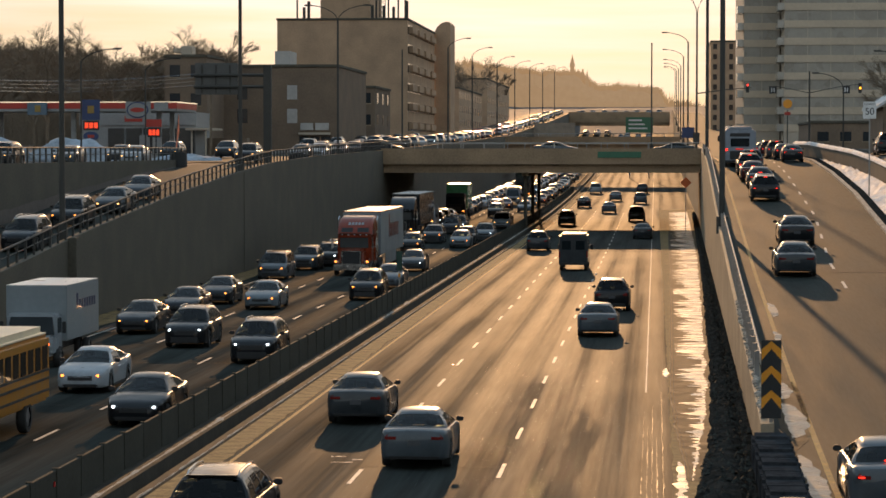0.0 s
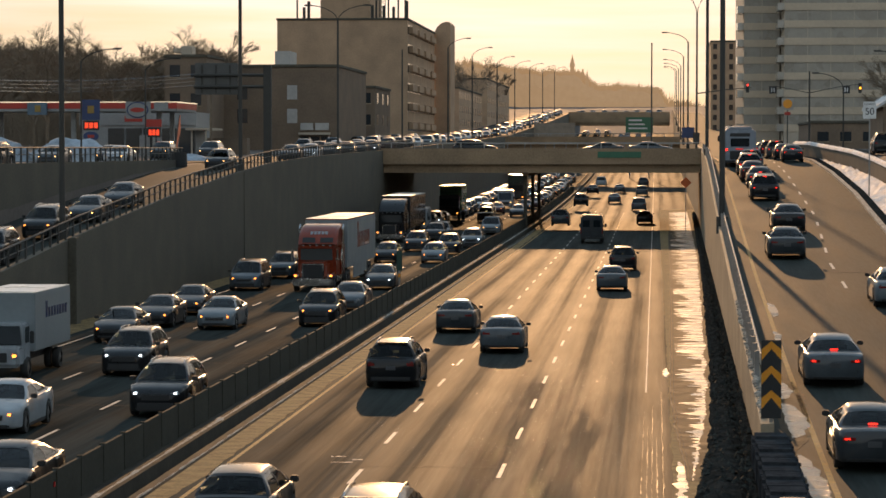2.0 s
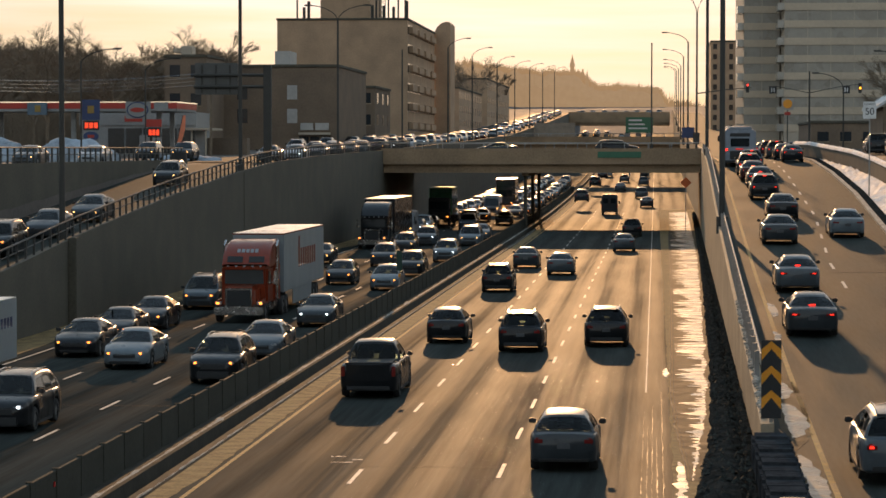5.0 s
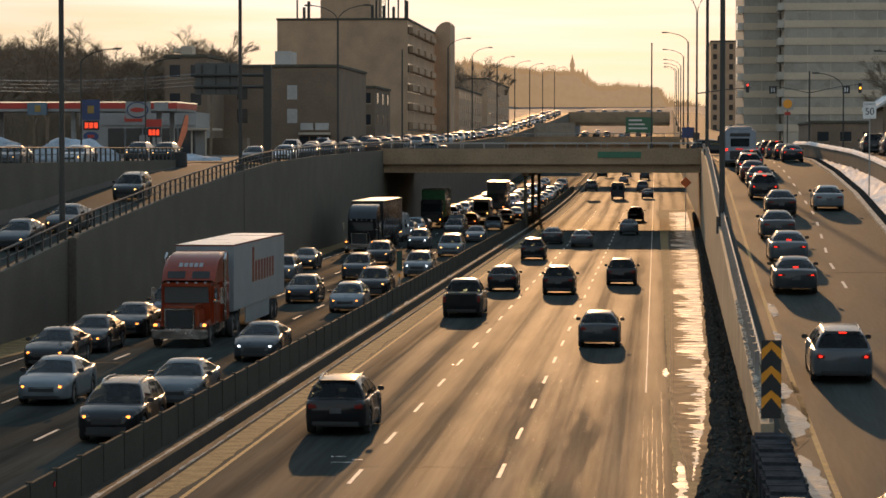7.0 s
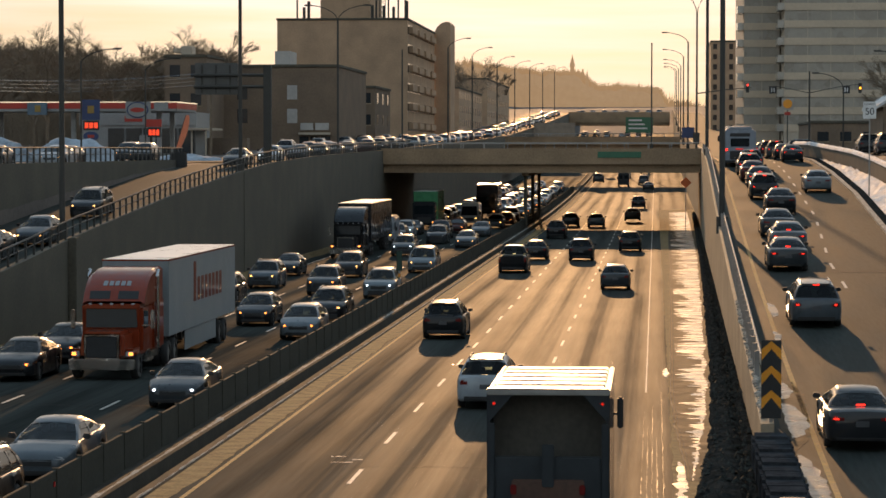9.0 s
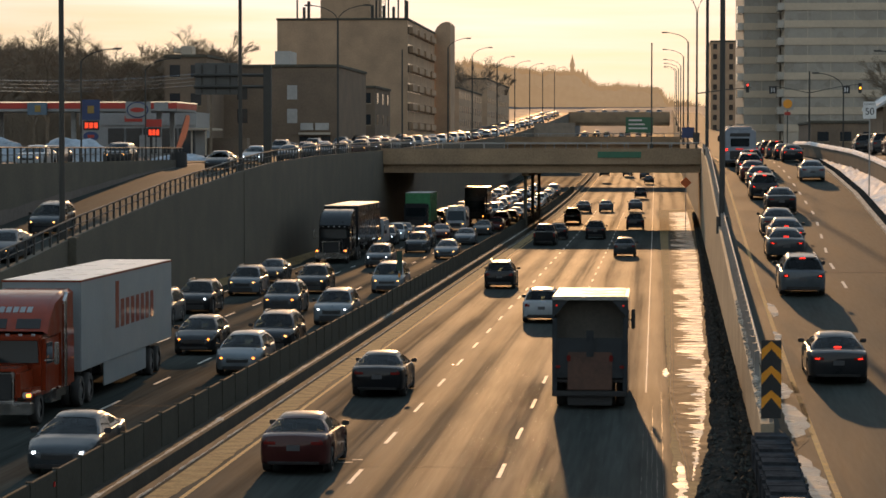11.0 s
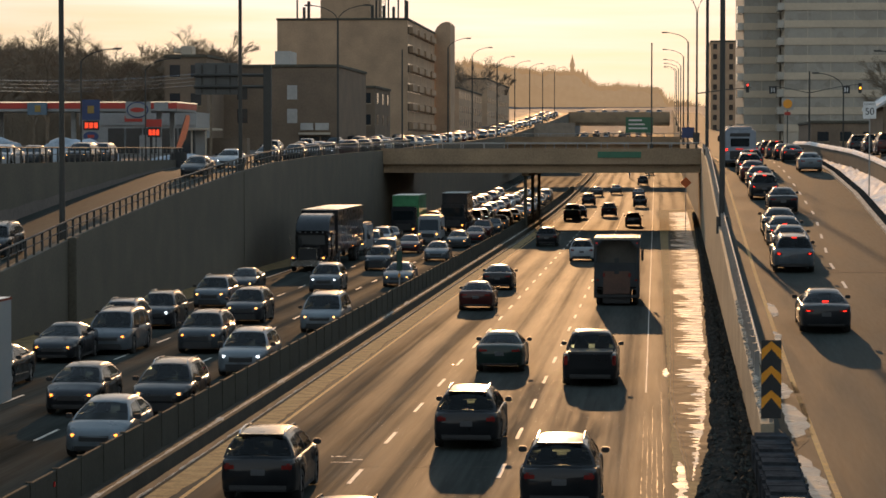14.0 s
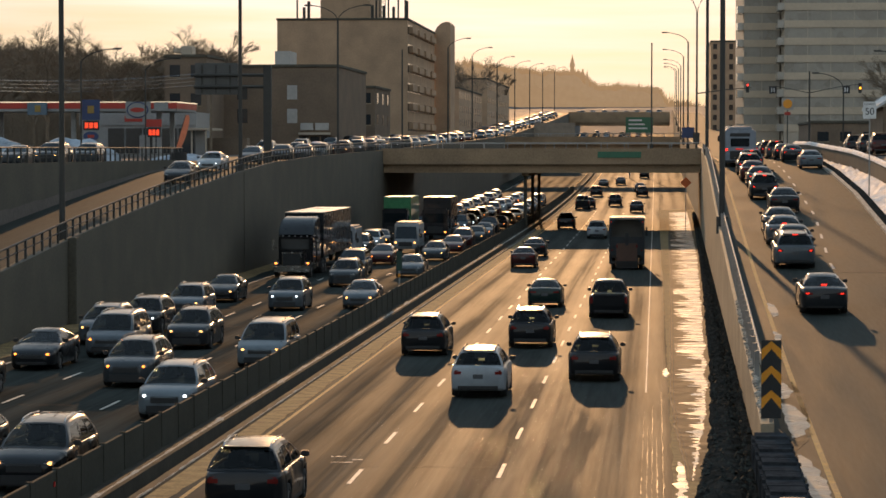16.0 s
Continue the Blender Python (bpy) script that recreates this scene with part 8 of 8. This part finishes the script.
drive(city_bus("grey city bus with red rear lights on the slip road"), "r", 1, [(0, 216.5, 6.75), (16, 216.5, 6.75)])


def behind(rows, gap, x):
    """Rows of a vehicle that keeps its distance to the one ahead."""
    return [(t, s + gap, x) for t, s, _ in rows]


drive(semi(CARPAINT["black"], "dark semi truck with a dark high-sided trailer in shade", dark=True), "h", 0, behind(LAST_L3, 25.4, -23.6))
drive(cargo_van("white cargo van with high roof", "white"), "h", 0, behind(LAST_L3, 55, -23.6))
drive(far_truck("green freight truck with white roof", TRUCKGREEN), "h", 0, behind(LAST_L3, 92, -23.5))
drive(cargo_van("white cargo van with warm headlights", "white"), "h", 0, behind(LAST_L2, 50, -19.8))
drive(far_truck("dark freight truck with pale roof", CARPAINT["darkgrey"]), "h", 0, behind(LAST_L2, 75, -19.8))
# the flag turns in the wind
MOVES.append((fl, [(t, pose(-41.7, 225, 7.25, 0, 0, a)) for t, a in ((0, 84), (1.5, 80), (3, 72), (4, 64), (7, 34), (9, 22), (12, 14), (14, 4), (16, -4))]))
# the rest of the oncoming stream, farther off
rng = random.Random(11)
STREAM = ["sedan", "suv", "suv", "sedan", "hatch", "suv", "van", "sedan"]
HUES = ["black", "darkgrey", "grey", "silver", "white", "grey", "silver", "darkred"]
for rows, lane, gaps in ((LAST_L1, -16.2, [13 + 12.5 * k for k in range(14)]), (LAST_L2, -19.8, [14, 31] + [93 + 11.5 * k for k in range(12)]), (LAST_L3, -23.5, [64, 73, 82] + [110 + 9.5 * k for k in range(15)])):
    for g in gaps:
        drive(get_car(rng.choice(STREAM), rng.choice(HUES), rng.choice(["warm", "white", "warm", "amber", "none"]), "h", True), "h", 0, behind(rows, g + rng.uniform(-1.2, 1.2), lane + rng.uniform(-0.2, 0.2)))
# receding cars, farther off
for lane, v, places in ((-9.6, 23, (425,)), (-5.8, 24, (330, 385)), (-2.1, 22, (300, 372, 425))):
    for s in places:
        drive(get_car(rng.choice(STREAM), rng.choice(HUES), "none", "h", True), "h", 1, at_rate(s, v * 0.9, lane))
# waiting queue on the slip road
for kind, colour, s, x, go in (("suv", "black", 171, 7.0, 1.6), ("sedan", "grey", 183, 7.2, 0.8), ("sedan", "darkred", 190.5, 7.0, 0.5), ("suv", "grey", 197.8, 7.0, 0.3), ("suv", "silver", 205, 7.4, 0.1),
                               ("sedan", "darkgrey", 223, 11.5, 0), ("sedan", "black", 231, 11.2, 0), ("suv", "grey", 239, 10.9, 0), ("suv", "darkred", 248, 10.7, 0), ("sedan", "silver", 257, 10.5, 0), ("suv", "white", 246, 7.6, 0)):
    drive(get_car(kind, colour, "brake", "r"), "r", 1, [(0, s - go, x), (4, s - go * 0.3, x), (9, s, x), (16, s, x)])
# service road beside the wall, facing the eye, and the street behind the retaining wall
for lane, first, n, gap, v in ((-31.6, 232, 20, 11.5, -3.2), (-35.2, 275, 13, 15, -1.2), (-38.8, 290, 6, 22, -2.0)):
    s = first
    for k in range(n):
        x = lane + rng.uniform(-0.2, 0.2)
        c = get_car(rng.choice(STREAM), rng.choice(HUES), rng.choice(["warm", "white", "none", "none"]), "u", k > 1)
        drive(c, "l", 0, [(t, max(s + v * t, 150 + 0.1 * s if lane > -32 else 216), x - (1.5 * min(1, max(0, (225 - s - v * t) / 30)) if lane > -32 else 0)) for t in range(0, 17, 2)])
        s += gap * rng.uniform(0.85, 1.3) * (1 + 0.012 * k)
for kind, colour, s, x, v in (("suv", "black", 168, -42.5, -1.5), ("sedan", "silver", 196, -44.5, -2.5), ("sedan", "grey", 214, -44.2, -2.2), ("suv", "grey", 236, -44.0, -2.2), ("sedan", "white", 203, -40.8, -3.0), ("suv", "darkgrey", 246, -40.6, -4.5)):
    drive(get_car(kind, colour, "warm", "u", s > 200), "u", 0, at_rate(s, v, x))
for kind, colour, s, x, v in (("suv", "black", 196, 17.2, 2.0), ("suv", "darkgrey", 176, 17.4, 2.5), ("sedan", "grey", 205, 20.4, 1.5), ("suv", "darkred", 158, 17.0, 2.6), ("van", "white", 226, 20.2, 0.8)):
    drive(get_car(kind, colour, "none", "e"), "e", 1, at_rate(s, v, x))
# the queue goes on up the hill, and far highway traffic
for lane, s0, s1, gap, v in ((-31.4, 520, 880, 20, -3.2), (-34.6, 540, 890, 30, -1.5)):
    s = s0
    while s < s1:
        drive(get_car(rng.choice(STREAM), rng.choice(["silver", "white", "grey", "silver"]), "warm", "u", True), "u", 0, at_rate(s, v, lane + rng.uniform(-0.3, 0.3)))
        s += gap * rng.uniform(0.7, 1.4)
for lane, v in ((-16.0, -1.2), (-19.6, -0.9), (-23.2, -1.5)):
    for k in range(4):
        drive(get_car(rng.choice(STREAM), rng.choice(["silver", "white", "grey"]), "warm", "h", True), "h", 0, at_rate(862 + 9 * k + rng.uniform(-1, 1), v, lane))
for k in range(8):
    c = get_car(rng.choice(STREAM), rng.choice(["silver", "white", "grey"]), "warm", "u", True)
    MOVES.append((c, [(t, pose(-24 + 3.6 * k, 856 if k % 2 else 865, 19.67, 0, 0, 180)) for t in (0, 16)]))
for lane, away in ((-11.0, 1), (-9.2, 1), (-5.6, 1), (-2.2, 1)):
    for k in range(2):
        s = 800 + 48 * k + rng.uniform(-12, 12)
        drive(get_car(rng.choice(STREAM), rng.choice(["silver", "white", "grey"]), "none", "h", True), "h", 1, at_rate(s, 1.5, lane))
# across the overpass
for kind, colour, x, y, v in (("sedan", "silver", -10.4, 276, 5.0), ("suv", "black", -29.0, 276, 5.0), ("sedan", "grey", 2.0, 296, -4.0)):
    c = get_car(kind, colour, "warm", "u")
    MOVES.append((c, [(t, pose(x + v * t, y, 7.72, 0, 0, -90 if v > 0 else 90)) for t in (0, 8, 16)]))


def motions():
    for ob, rows in MOVES:
        walk(ob, rows)
motions()
